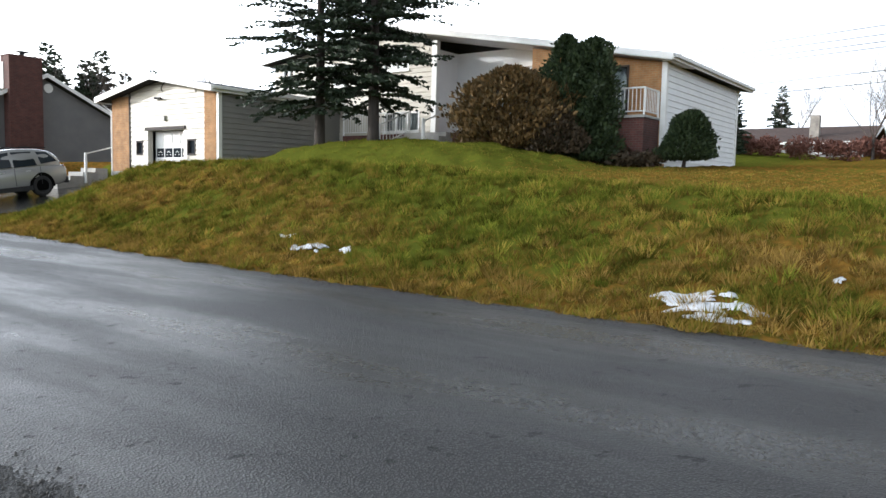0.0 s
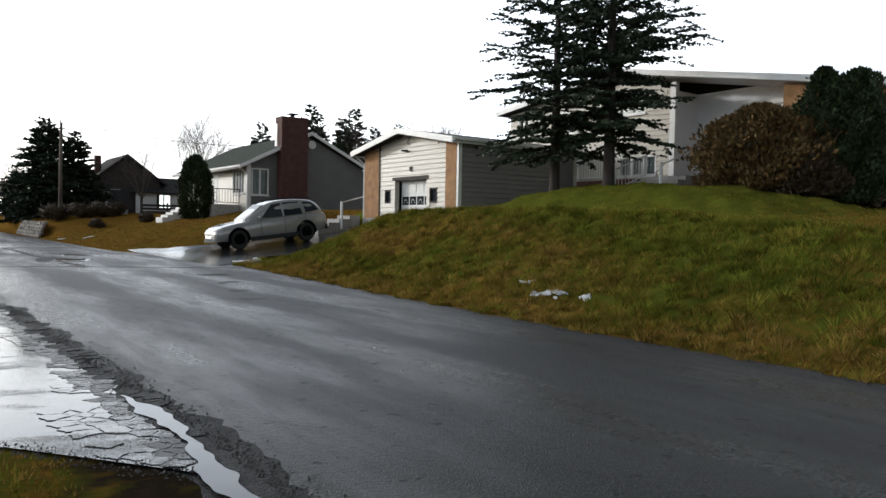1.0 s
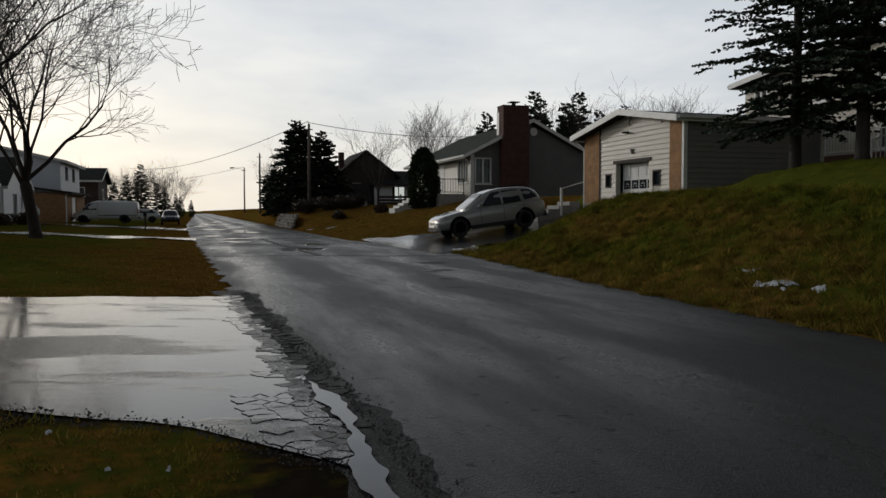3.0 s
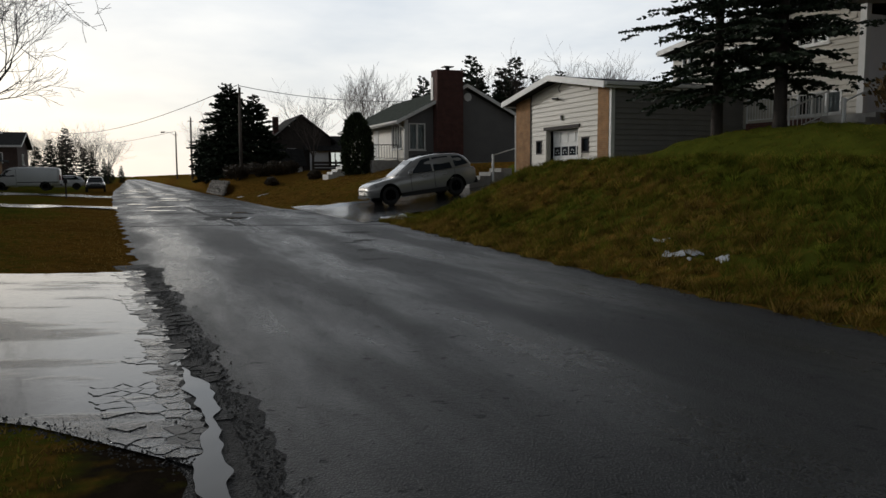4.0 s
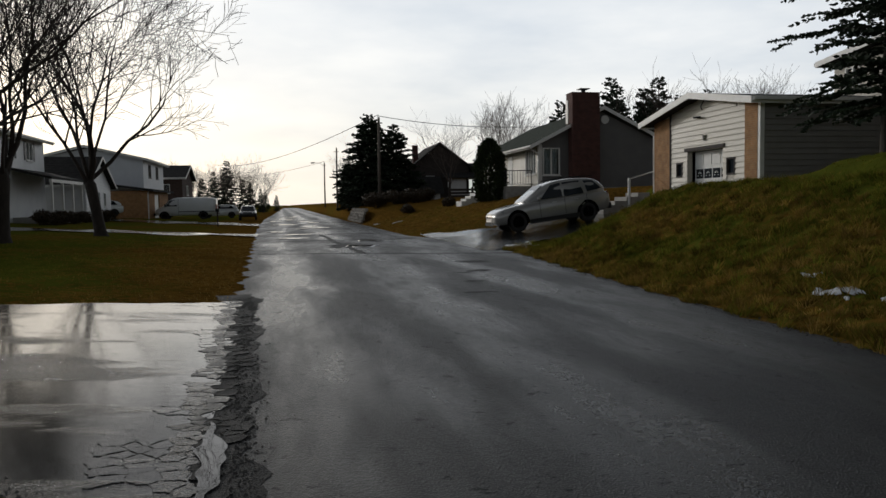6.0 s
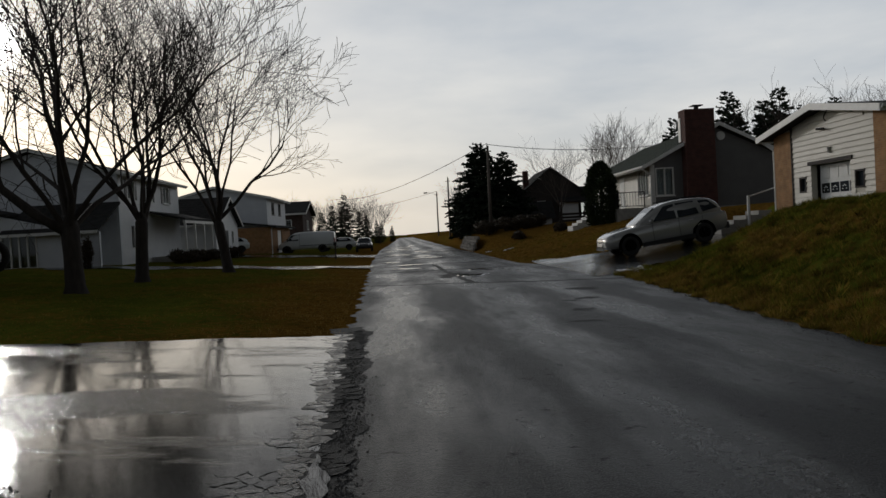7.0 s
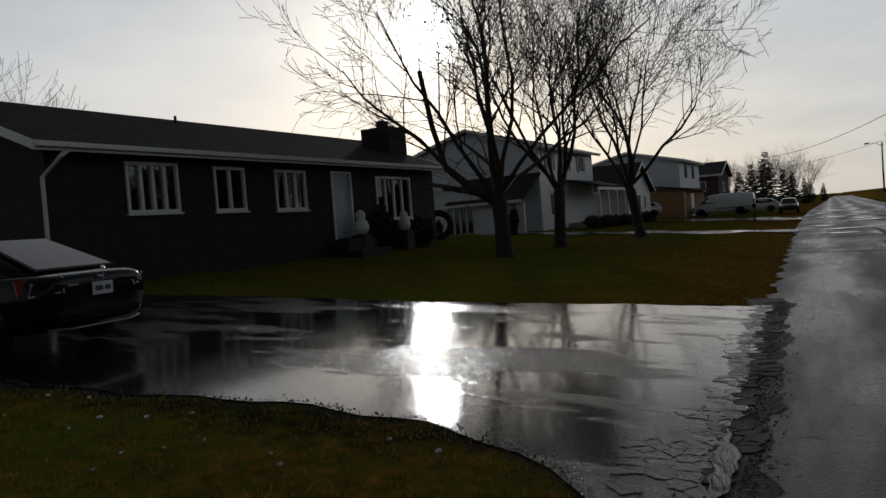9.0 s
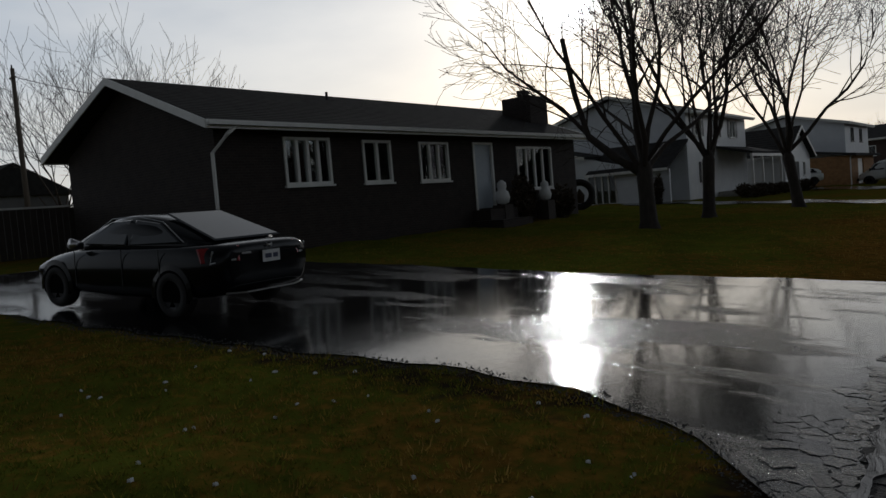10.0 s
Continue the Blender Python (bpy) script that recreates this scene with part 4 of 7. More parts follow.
part("corner_board", MB().box(16.56, 16.8, 44.93, 45.12, 2.3, 4.95), M["white"], h2)
gable_roof(h2, "y", 44.55, 58.4, 15.95, 4.86, 20.65, 7.22, 25.3, 4.9, M["shinglegreen"], fascia=M["white"], fh=0.2)
shingle_rows(h2, "y", 44.6, 58.35, 15.97, 4.87, 20.65, 7.22, M["shinglegreen"], 16)
chim = part("chimney", MB().box(18.5, 20.25, 44.3, 45.3, 1.2, 7.95), M["redbrick"], h2, "tall dark red brick chimney")
part("chimney_cap", MB().box(18.48, 20.27, 44.28, 45.32, 7.95, 8.0), M["redbrick"], chim)
part("flue", MB().tube([(19.4, 44.8, 8.05), (19.4, 44.8, 8.22)], 0.14, 8).box(19.08, 19.72, 44.5, 45.1, 8.22, 8.27), M["darkmetal"], chim)
part("flashing", MB().box(18.46, 18.5, 44.95, 45.3, 6.2, 7.6), M["white"], chim)
vent = MB().tube([(20.85, 44.9, 6.45), (20.85, 44.99, 6.45)], 0.26, 16)
part("gable_vent", vent, M["white"], h2, "round white gable vent")
part("downpipe", MB().tube([(16.0, 44.75, 4.7), (16.55, 44.85, 4.35), (16.55, 44.85, 2.0)], 0.05, 6), M["white"], h2)
part("landing", MB().box(14.9, 16.6, 46.2, 52.0, 0.8, 2.5), M["concrete"], h2)
railing(h2, (14.95, 46.25, 2.5), (14.95, 50.0, 2.5), 0.95, 0.16, M["darkmetal"])
railing(h2, (14.95, 46.25, 2.5), (16.55, 46.25, 2.5), 0.95, 0.16, M["darkmetal"])
stairs(h2, 13.0, 14.9, 50.2, 51.8, 1.45, 2.5, 6, M["white"])

# ---- dark brick bungalow ----
h3 = thing("house", (-18.4, 22.0, 0.8), "long dark brick bungalow with white framed windows", "house")
w3 = [(15.1, 16.85, 2.65, 4.02), (18.2, 19.5, 2.63, 3.98), (20.9, 22.5, 2.6, 3.96), (24.0, 25.2, 1.5, 3.95), (26.9, 29.6, 2.1, 3.85)]
wall(h3, "x", -14.3, -0.25, 12.9, 31.7, 0.2, 4.2, w3, M["darkbrick"])
wall(h3, "y", 12.9, 0.25, -22.4, -14.55, 0.2, 4.2, [], M["darkbrick"], (-18.4, 5.95))
wall(h3, "y", 31.7, -0.25, -22.4, -14.55, 0.2, 4.2, [], M["darkbrick"], (-18.4, 5.95))
wall(h3, "x", -22.4, 0.25, 13.15, 31.45, 0.2, 4.2, [], M["darkbrick"])
gable_roof(h3, "y", 12.35, 32.2, -13.75, 4.32, -18.4, 6.12, -23.0, 4.32, M["shingle"], fascia=M["white"], fh=0.2)
shingle_rows(h3, "y", 12.4, 32.15, -13.77, 4.33, -18.4, 6.12, M["shingle"], 22)
for o, n in zip(w3, (4, 2, 3, 0, 4)):
    if n:
        window(h3, "x", -14.3, 1, *o, lights=n, bar=0.085)
d3 = part("front_door", MB().box(-14.42, -14.37, 24.05, 25.15, 1.5, 3.92), M["bluedoor"], h3, "pale painted front door", bevel=0.006)
part("door_frame", MB().box(-14.36, -14.26, 23.96, 24.06, 1.45, 3.98).box(-14.36, -14.26, 25.14, 25.24, 1.45, 3.98).box(-14.36, -14.26, 24.06, 25.14, 3.9, 3.98), M["white"], d3)
part("step", MB().box(-14.28, -12.9, 23.6, 25.6, 0.4, 1.05), M["darkbrick"], h3)
part("step", MB().box(-14.28, -13.5, 23.7, 25.5, 1.06, 1.45), M["darkbrick"], h3)
part("downpipe", MB().tube([(-13.7, 13.2, 4.2), (-13.75, 12.95, 4.0), (-14.2, 12.75, 3.55), (-14.22, 12.75, 0.5)], 0.055, 6), M["white"], h3)
c3 = part("chimney", MB().box(-17.2, -15.7, 30.5, 32.0, 4.0, 6.35), M["darkbrick"], h3, "squat dark brick chimney")
part("flue", MB().box(-16.65, -16.25, 31.0, 31.4, 6.35, 6.7), M["darkbrick"], c3)
part("roof_vent", MB().tube([(-17.6, 20.0, 5.7), (-17.6, 20.0, 6.1)], 0.05, 6), M["darkmetal"], h3)

# ---- white two-storey house ----
h4 = thing("house", (-19.0, 51.0, 0.7), "white two-storey house with a low front extension and porch", "house")
wall(h4, "y", 46.0, 0.2, -23.8, -14.5, 0.0, 6.2, [], M["bluewall"], (-19.3, 7.5))
siding(h4, "y", 46.0, -1, -23.7, -14.6, 0.8, 7.2, [], M["bluewall"], 0.26, (-19.3, 7.75), 6.2)
u4 = [(47.4, 48.6, 4.7, 5.9), (50.6, 51.8, 4.7, 5.9), (54.0, 55.2, 4.7, 5.9), (48.2, 50.0, 1.8, 3.1)]
wall(h4, "x", -14.5, -0.2, 46.2, 57.5, 0.0, 6.2, u4, M["whitesid"])
for o in u4:
    window(h4, "x", -14.5, 1, *o, lights=2)
    for u in (o[0] - 0.36, o[1] + 0.06):
        part("shutter", MB().box(-14.5, -14.46, u, u + 0.3, o[2], o[3]), M["darkmetal"], h4)
wall(h4, "y", 57.5, -0.2, -23.8, -14.7, 0.0, 6.2, [], M["bluewall"], (-19.3, 7.5))
wall(h4, "x", -23.8, 0.2, 46.2, 57.3, 0.0, 6.2, [], M["bluewall"])
gable_roof(h4, "y", 45.6, 57.9, -14.0, 6.15, -19.3, 7.78, -24.4, 6.15, M["shingle"], fascia=M["white"], fh=0.2)
e_open = [(-19.7, -17.8, 0.95, 3.0)]
wall(h4, "y", 43.0, 0.2, -21.6, -15.6, 0.0, 2.75, [(-19.7, -17.8, 0.95, 2.75)], M["bluewall"])
part("gable_wall", MB().prism([(-21.6, 43.0, 2.75), (-15.6, 43.0, 2.75), (-21.6, 43.0, 4.3)], (0, 0.2, 0)), M["bluewall"], h4)
wall(h4, "x", -15.6, -0.2, 43.2, 45.97, 0.0, 2.75, [], M["bluewall"])
wall(h4, "x", -21.6, 0.2, 43.2, 45.97, 0.0, 4.3, [], M["bluewall"])
window(h4, "y", 43.0, -1, -19.7, -17.8, 0.95, 2.75, lights=4)
part("roof", MB().prism([(-22.0, 42.6, 4.55), (-19.6, 42.6, 3.97), (-19.6, 42.6, 3.83), (-22.0, 42.6, 4.41)], (0, 3.36, 0)), M["shingle"], h4, "dark lean-to roof")
part("roof", MB().prism([(-19.58, 42.5, 2.82), (-19.58, 45.96, 4.5), (-19.58, 45.96, 4.36), (-19.58, 42.5, 2.68)], (5.2, 0, 0)), M["shingle"], h4, "dark lean-to roof")
part("fascia", MB().box(-19.58, -14.38, 42.44, 42.48, 2.66, 2.82), M["white"], h4)
wall(h4, "y", 43.0, 0.2, -15.57, -14.5, 0.0, 2.75, [], M["bluewall"])
part("bargeboard", MB().prism([(-22.0, 42.56, 4.5), (-19.6, 42.56, 3.93), (-19.6, 42.56, 3.75), (-22.0, 42.56, 4.32)], (0, 0.035, 0)), M["white"], h4)
part("porch_roof", MB().prism([(-14.45, 51.0, 4.1), (-12.2, 51.0, 3.55), (-12.2, 51.0, 3.4), (-14.45, 51.0, 3.95)], (0, 7.0, 0)), M["shingle"], h4)
part("porch_beam", MB().box(-12.35, -12.2, 51.0, 58.0, 3.22, 3.4), M["white"], h4)
part("porch_floor", MB().box(-14.45, -12.2, 51.0, 58.0, 0.3, 1.1), M["concrete"], h4)
for y in (51.2, 53.4, 55.6, 57.8):
    part("porch_post", MB().box(-12.36, -12.22, y - 0.07, y + 0.07, 1.1, 3.22), M["white"], h4)

g4 = thing("garage", (-14.4, 63.0, 0.65), "small white gabled garage beside the white house", "garage")
g4_open = [(62.0, 63.3, 0.7, 2.8), (64.4, 65.1, 1.7, 2.8)]
wall(g4, "x", -12.4, -0.2, 59.2, 66.8, 0.2, 3.3, g4_open, M["whitesid"], (63.0, 5.3))
siding(g4, "x", -12.4, 1, 59.3, 66.7, 0.8, 5.1, g4_open, M["whitesid"], 0.25, (63.0, 5.5), 3.3)
part("door", MB().box(-12.52, -12.48, 62.0, 63.3, 0.6, 2.8), M["greysid"], g4, "grey side door")
window(g4, "x", -12.4, 1, 64.4, 65.1, 1.7, 2.8, lights=1)
wall(g4, "y", 59.2, 0.2, -18.4, -12.6, 0.2, 3.3, [], M["whitesid"])
wall(g4, "y", 66.8, -0.2, -18.4, -12.6, 0.2, 3.3, [], M["whitesid"])
wall(g4, "x", -18.4, 0.2, 59.4, 66.6, 0.2, 3.3, [], M["whitesid"], (63.0, 5.3))
gable_roof(g4, "x", -18.7, -12.0, 58.8, 3.25, 63.0, 5.5, 67.2, 3.25, M["shingle"], fascia=M["white"], fh=0.18)
shingle_rows(g4, "x", -18.65, -12.05, 58.82, 3.26, 63.0, 5.5, M["shingle"], 12)

# ---- white and brick house behind ----
h5 = thing("house", (-16.0, 80.0, 0.6), "white two-storey house with a brick ground floor", "house")
w5 = [(77.5, 78.8, 4.4, 5.7), (81.5, 82.8, 4.4, 5.7)]
wall(h5, "y", 75.0, 0.2, -20.6, -11.3, 0.0, 6.1, [], M["bluewall"], (-16.2, 7.0))
wall(h5, "x", -11.3, -0.2, 75.2, 86.0, 0.0, 6.1, w5, M["bluewall"])
wall(h5, "x", -20.6, 0.2, 75.2, 86.0, 0.0, 6.1, [], M["bluewall"])
wall(h5, "y", 86.0, -0.2, -20.4, -11.5, 0.0, 6.1, [], M["bluewall"], (-16.2, 7.0))
for o in w5:
    window(h5, "x", -11.3, 1, *o, lights=2, frame=M["darkmetal"])
gable_roof(h5, "y", 74.5, 86.4, -10.8, 6.05, -16.2, 7.3, -21.2, 6.05, M["shingle"], fascia=M["white"], fh=0.22)
wall(h5, "y", 72.6, 0.2, -16.0, -10.6, 0.0, 3.1, [], M["tanbrick"])
wall(h5, "x", -10.6, -0.2, 72.8, 84.0, 0.0, 3.1, [(76.2, 78.8, 0.5, 2.8)], M["tanbrick"])
part("garage_door", MB().box(-10.75, -10.7, 76.2, 78.8, 0.4, 2.8), M["white"], h5)
part("roof", MB().prism([(-16.4, 72.1, 4.1), (-10.0, 72.1, 3.2), (-10.0, 72.1, 3.0), (-16.4, 72.1, 3.9)], (0, 12.0, 0)), M["shingle"], h5)
part("downpipe", MB().tube([(-10.4, 72.5, 3.1), (-10.52, 72.5, 2.9), (-10.52, 72.5, 0.5)], 0.05, 5), M["white"], h5)

h6 = thing("house", (-15.0, 100.0, 0.5), "dark brown brick house with a dark roof", "house")
wall(h6, "y", 95.0, 0.2, -19.5, -10.6, 0.0, 5.1, [(-13.5, -12.0, 3.2, 4.3)], M["brownbrick"])
window(h6, "y", 95.0, -1, -13.5, -12.0, 3.2, 4.3, lights=2)
wall(h6, "x", -10.6, -0.2, 95.2, 104.0, 0.0, 5.1, [(98.5, 100.0, 3.0, 4.2)], M["brownbrick"], (99.6, 6.4))
window(h6, "x", -10.6, 1, 98.5, 100.0, 3.0, 4.2, lights=2)
wall(h6, "x", -19.5, 0.2, 95.2, 104.0, 0.0, 5.1, [], M["brownbrick"], (99.6, 6.4))
wall(h6, "y", 104.2, -0.2, -19.5, -10.6, 0.0, 5.1, [], M["brownbrick"])
gable_roof(h6, "x", -20.0, -10.1, 94.4, 5.05, 99.6, 6.75, 104.8, 5.05, M["shingle"], fascia=M["white"], fh=0.2)
fence = thing("fence", (-11.5, 90.0, 0.5), "low white picket fence in front of the brick house", "fence")
for k in range(14):
    part("picket", MB().box(-13.5 + k * 0.25, -13.38 + k * 0.25, 90.0, 90.04, 0.45, 1.55), M["white"], fence)
part("rail", MB().box(-13.5, -10.1, 90.04, 90.08, 0.8, 0.9).box(-13.5, -10.1, 90.04, 90.08, 1.25, 1.35), M["white"], fence)

# ---- dark gabled house past the spruces ----
h7 = thing("house", (19.0, 88.0, 1.6), "dark gabled old house with a pale porch side", "house")
wall(h7, "y", 85.0, 0.2, 15.5, 22.0, 1.0, 5.6, [(17.0, 18.0, 3.0, 4.6)], M["timber"], (18.6, 8.0))
window(h7, "y", 85.0, -1, 17.0, 18.0, 3.0, 4.6, lights=2)
wall(h7, "x", 15.5, 0.2, 85.2, 94.0, 1.0, 5.6, [], M["timber"])
wall(h7, "x", 22.0, -0.2, 85.2, 94.0, 1.0, 5.6, [], M["timber"])
wall(h7, "y", 94.0, -0.2, 15.7, 21.8, 1.0, 5.6, [], M["timber"], (18.6, 8.0))
gable_roof(h7, "y", 84.5, 94.4, 15.0, 5.4, 18.6, 8.35, 22.6, 5.3, M["shingle"], fascia=M["shingle"], fh=0.15)
part("chimney", MB().box(15.9, 16.5, 87.0, 87.6, 5.0, 8.2), M["redbrick"], h7)
wall(h7, "y", 84.2, 0.2, 19.4, 27.0, 1.0, 4.6, [(21.5, 23.0, 2.6, 4.2)], M["whitesid"])
window(h7, "y", 84.2, -1, 21.5, 23.0, 2.6, 4.2, lights=2, frame=M["timber"])
part("roof", MB().prism([(18.8, 83.6, 4.4), (18.8, 88.5, 6.2), (18.8, 88.5, 6.05), (18.8, 83.6, 4.25)], (8.6, 0, 0)), M["shingle"], h7)
wall(h7, "x", 27.0, -0.2, 84.4, 92.0, 1.0, 4.6, [], M["whitesid"])
shed = thing("shed", (15.0, 80.0, 1.5), "low dark shed with a white base wall", "shed")
part("wall", MB().box(13.2, 17.4, 79.0, 82.0, 1.0, 2.5), M["whitesid"], shed)
part("window", MB().box(14.6, 15.4, 78.97, 79.0, 1.9, 2.3), M["darkglass"], shed)
part("roof", MB().prism([(12.8, 78.6, 2.5), (12.8, 80.5, 4.4), (12.8, 82.4, 2.5)], (5.0, 0, 0)), M["shingle"], shed)
fence2 = thing("fence", (20.0, 70.0, 2.0), "weathered horizontal board fence", "fence")
for k in range(3):
    part("board", MB().box(15.5, 24.0, 66.0, 66.04, 2.0 + 0.28 * k, 2.2 + 0.28 * k), M["timber"], fence2)
for k in range(5):
    part("post", MB().box(15.5 + 2.1 * k, 15.62 + 2.1 * k, 66.04, 66.14, 1.4, 2.9), M["timber"], fence2)

# ---- far house by the hedge, behind the large house ----
h8 = thing("house", (60.0, 10.0, 3.9), "low brown roofed house with a pale chimney", "house")
wall(h8, "x", 56.0, 0.2, 8.5, 17.5, 3.0, 5.0, [(10.0, 11.5, 4.2, 4.8)], M["taupe"])
window(h8, "x", 56.0, -1, 10.0, 11.5, 4.2, 4.8, lights=2)
wall(h8, "y", 8.5, 0.2, 56.2, 66.0, 3.0, 5.0, [], M["brownbrick"])
wall(h8, "y", 17.5, -0.2, 56.2, 66.0, 3.0, 5.0, [], M["brownbrick"])
wall(h8, "x", 66.0, -0.2, 8.7, 17.3, 3.0, 5.0, [], M["brownbrick"])
gable_roof(h8, "y", 8.0, 18.0, 55.4, 4.95, 61.0, 6.4, 66.6, 4.95, M["brownbrick"], fascia=M["white"], fh=0.15, gutter=False)
part("chimney", MB().box(57.0, 57.6, 11.4, 12.0, 5.0, 6.9), M["stone"], h8)

sh3 = thing("shed", (-44.0, 17.0, 1.0), "small grey gabled shed behind the bungalow", "shed")
part("wall", MB().box(-48, -43.5, 16.6, 22.4, 0.0, 4.4), M["greysid"], sh3)
part("roof", MB().prism([(-43.2, 16.0, 4.3), (-43.2, 19.4, 6.2), (-43.2, 22.9, 4.3)], (-5.2, 0, 0)), M["shingle"], sh3)
fc = thing("fence", (-23.0, 8.0, 0.9), "dark close-boarded fence with a pale top rail beside the bungalow", "fence")
for k in range(78):
    part("board", MB().box(-23.03, -23.0, 0.6 + k * 0.2, 0.785 + k * 0.2, 0.5, 2.72), M["timber"], fc)
part("top_rail", MB().box(-23.06, -22.96, 0.5, 16.2, 2.73, 2.79), M["white"], fc, "pale top rail")

# ---- vehicles ----
def ring(x, zb, zt, wb, wm, wt, n=5, mid=0.5):
    """Half widths at bottom, middle and top; a rounded section across x."""
    zm = zb + (zt - zb) * mid
    pts = [(wb * 0.86, zb), (wb, zb + 0.06), (wm, zm), (wm * 0.985, zm + (zt - zm) * 0.55), (wt, zt - 0.035), (wt * 0.86, zt)]
    return [(x, y, z) for y, z in pts] + [(x, -y, z) for y, z in reversed(pts)]


def wheel(parent, x, y, r, w, side, rim_mat="darkmetal"):
    ty = MB()
    n = 28
    prof = [(r * 0.62, -w / 2), (r * 0.93, -w / 2), (r, -w / 2 + 0.04), (r, w / 2 - 0.04), (r * 0.93, w / 2), (r * 0.62, w / 2)]
    ty.loft([[(x + q * math.cos(a), y + d, r + q * math.sin(a)) for q, d in prof] for a in [2 * math.pi * k / n for k in range(n + 1)]], closed=True, caps=False)
    wh = part("wheel", ty, M["rubber"], parent, smooth=True, local=True)
    rim = MB()
    yo = y + side * w * 0.42
    for k in range(5):
        a = 2 * math.pi * k / 5 + 0.3
        c, s = math.cos(a), math.sin(a)
        rim.prism([(x + c * 0.04 - s * 0.035, yo, r + s * 0.04 + c * 0.035), (x + c * 0.04 + s * 0.035, yo, r + s * 0.04 - c * 0.035), (x + c * r * 0.6 + s * 0.05, yo, r + s * r * 0.6 - c * 0.05), (x + c * r * 0.6 - s * 0.05, yo, r + s * r * 0.6 + c * 0.05)], (0, -side * 0.03, 0))
    hub = [(x + r * 0.62 * math.cos(a), yo, r + r * 0.62 * math.sin(a)) for a in np.linspace(0, 2 * math.pi, 25)]
    inn = [(x + r * 0.54 * math.cos(a), yo - side * 0.01, r + r * 0.54 * math.sin(a)) for a in np.linspace(0, 2 * math.pi, 25)]
    rim.loft([hub, inn], closed=False)
    part("rim", rim, M[rim_mat], wh, local=True)
    part("brake_well", MB().tube([(x, y - side * 0.02, r), (x, y - side * 0.05, r)], r * 0.6, 16), M["plastic"], wh, local=True)


def arch(parent, x, y, r, side, mat):
    mb = MB()
    o, i = [], []
    for a in np.linspace(-0.15, math.pi + 0.15, 17):
        o.append((x + (r + 0.10) * math.cos(a), y, r + (r + 0.10) * math.sin(a)))
        i.append((x + (r + 0.02) * math.cos(a), y + side * 0.012, r + (r + 0.02) * math.sin(a)))
    mb.loft([o, i, [(p[0], p[1] - side * 0.2, p[2]) for p in i]], closed=False)
    part("wheel_arch", mb, mat, parent, local=True)
    # flat black disc on the body side, in place of the arch's shaded hollow
    well = [(x + (r + 0.03) * math.cos(a), y + side * 0.004, max(0.22, r + (r + 0.03) * math.sin(a))) for a in np.linspace(-0.5, math.pi + 0.5, 21)]
    part("wheel_well_shade", MB().prism(well, (0, -side * 0.02, 0)), M["well"], parent, local=True)


def smoothed(ob, levels=2):
    mod = ob.modifiers.new("round", "SUBSURF")
    mod.levels = mod.render_levels = levels
    return ob


def glaze(car, name, quad, mat, lift=0.0):
    """A pane or lamp set on the body: corner points, pushed in a little."""
    a = [Vector(p) for p in quad]
    c = sum(a, Vector()) / len(a)
    nrm = (a[1] - a[0]).cross(a[2] - a[0]).normalized()
    if nrm.dot(Vector((c.x * 0.1, c.y, c.z - 0.7))) < 0:
        nrm = -nrm
    rim = [c + (p - c) * 0.93 + nrm * 0.012 for p in a]
    n = len(a)
    mb = MB().add(list(a) + rim, [tuple(range(n, 2 * n))] + [(i, (i + 1) % n, (i + 1) % n + n, i + n) for i in range(n)])
    return part(name, mb, mat, car, local=True)


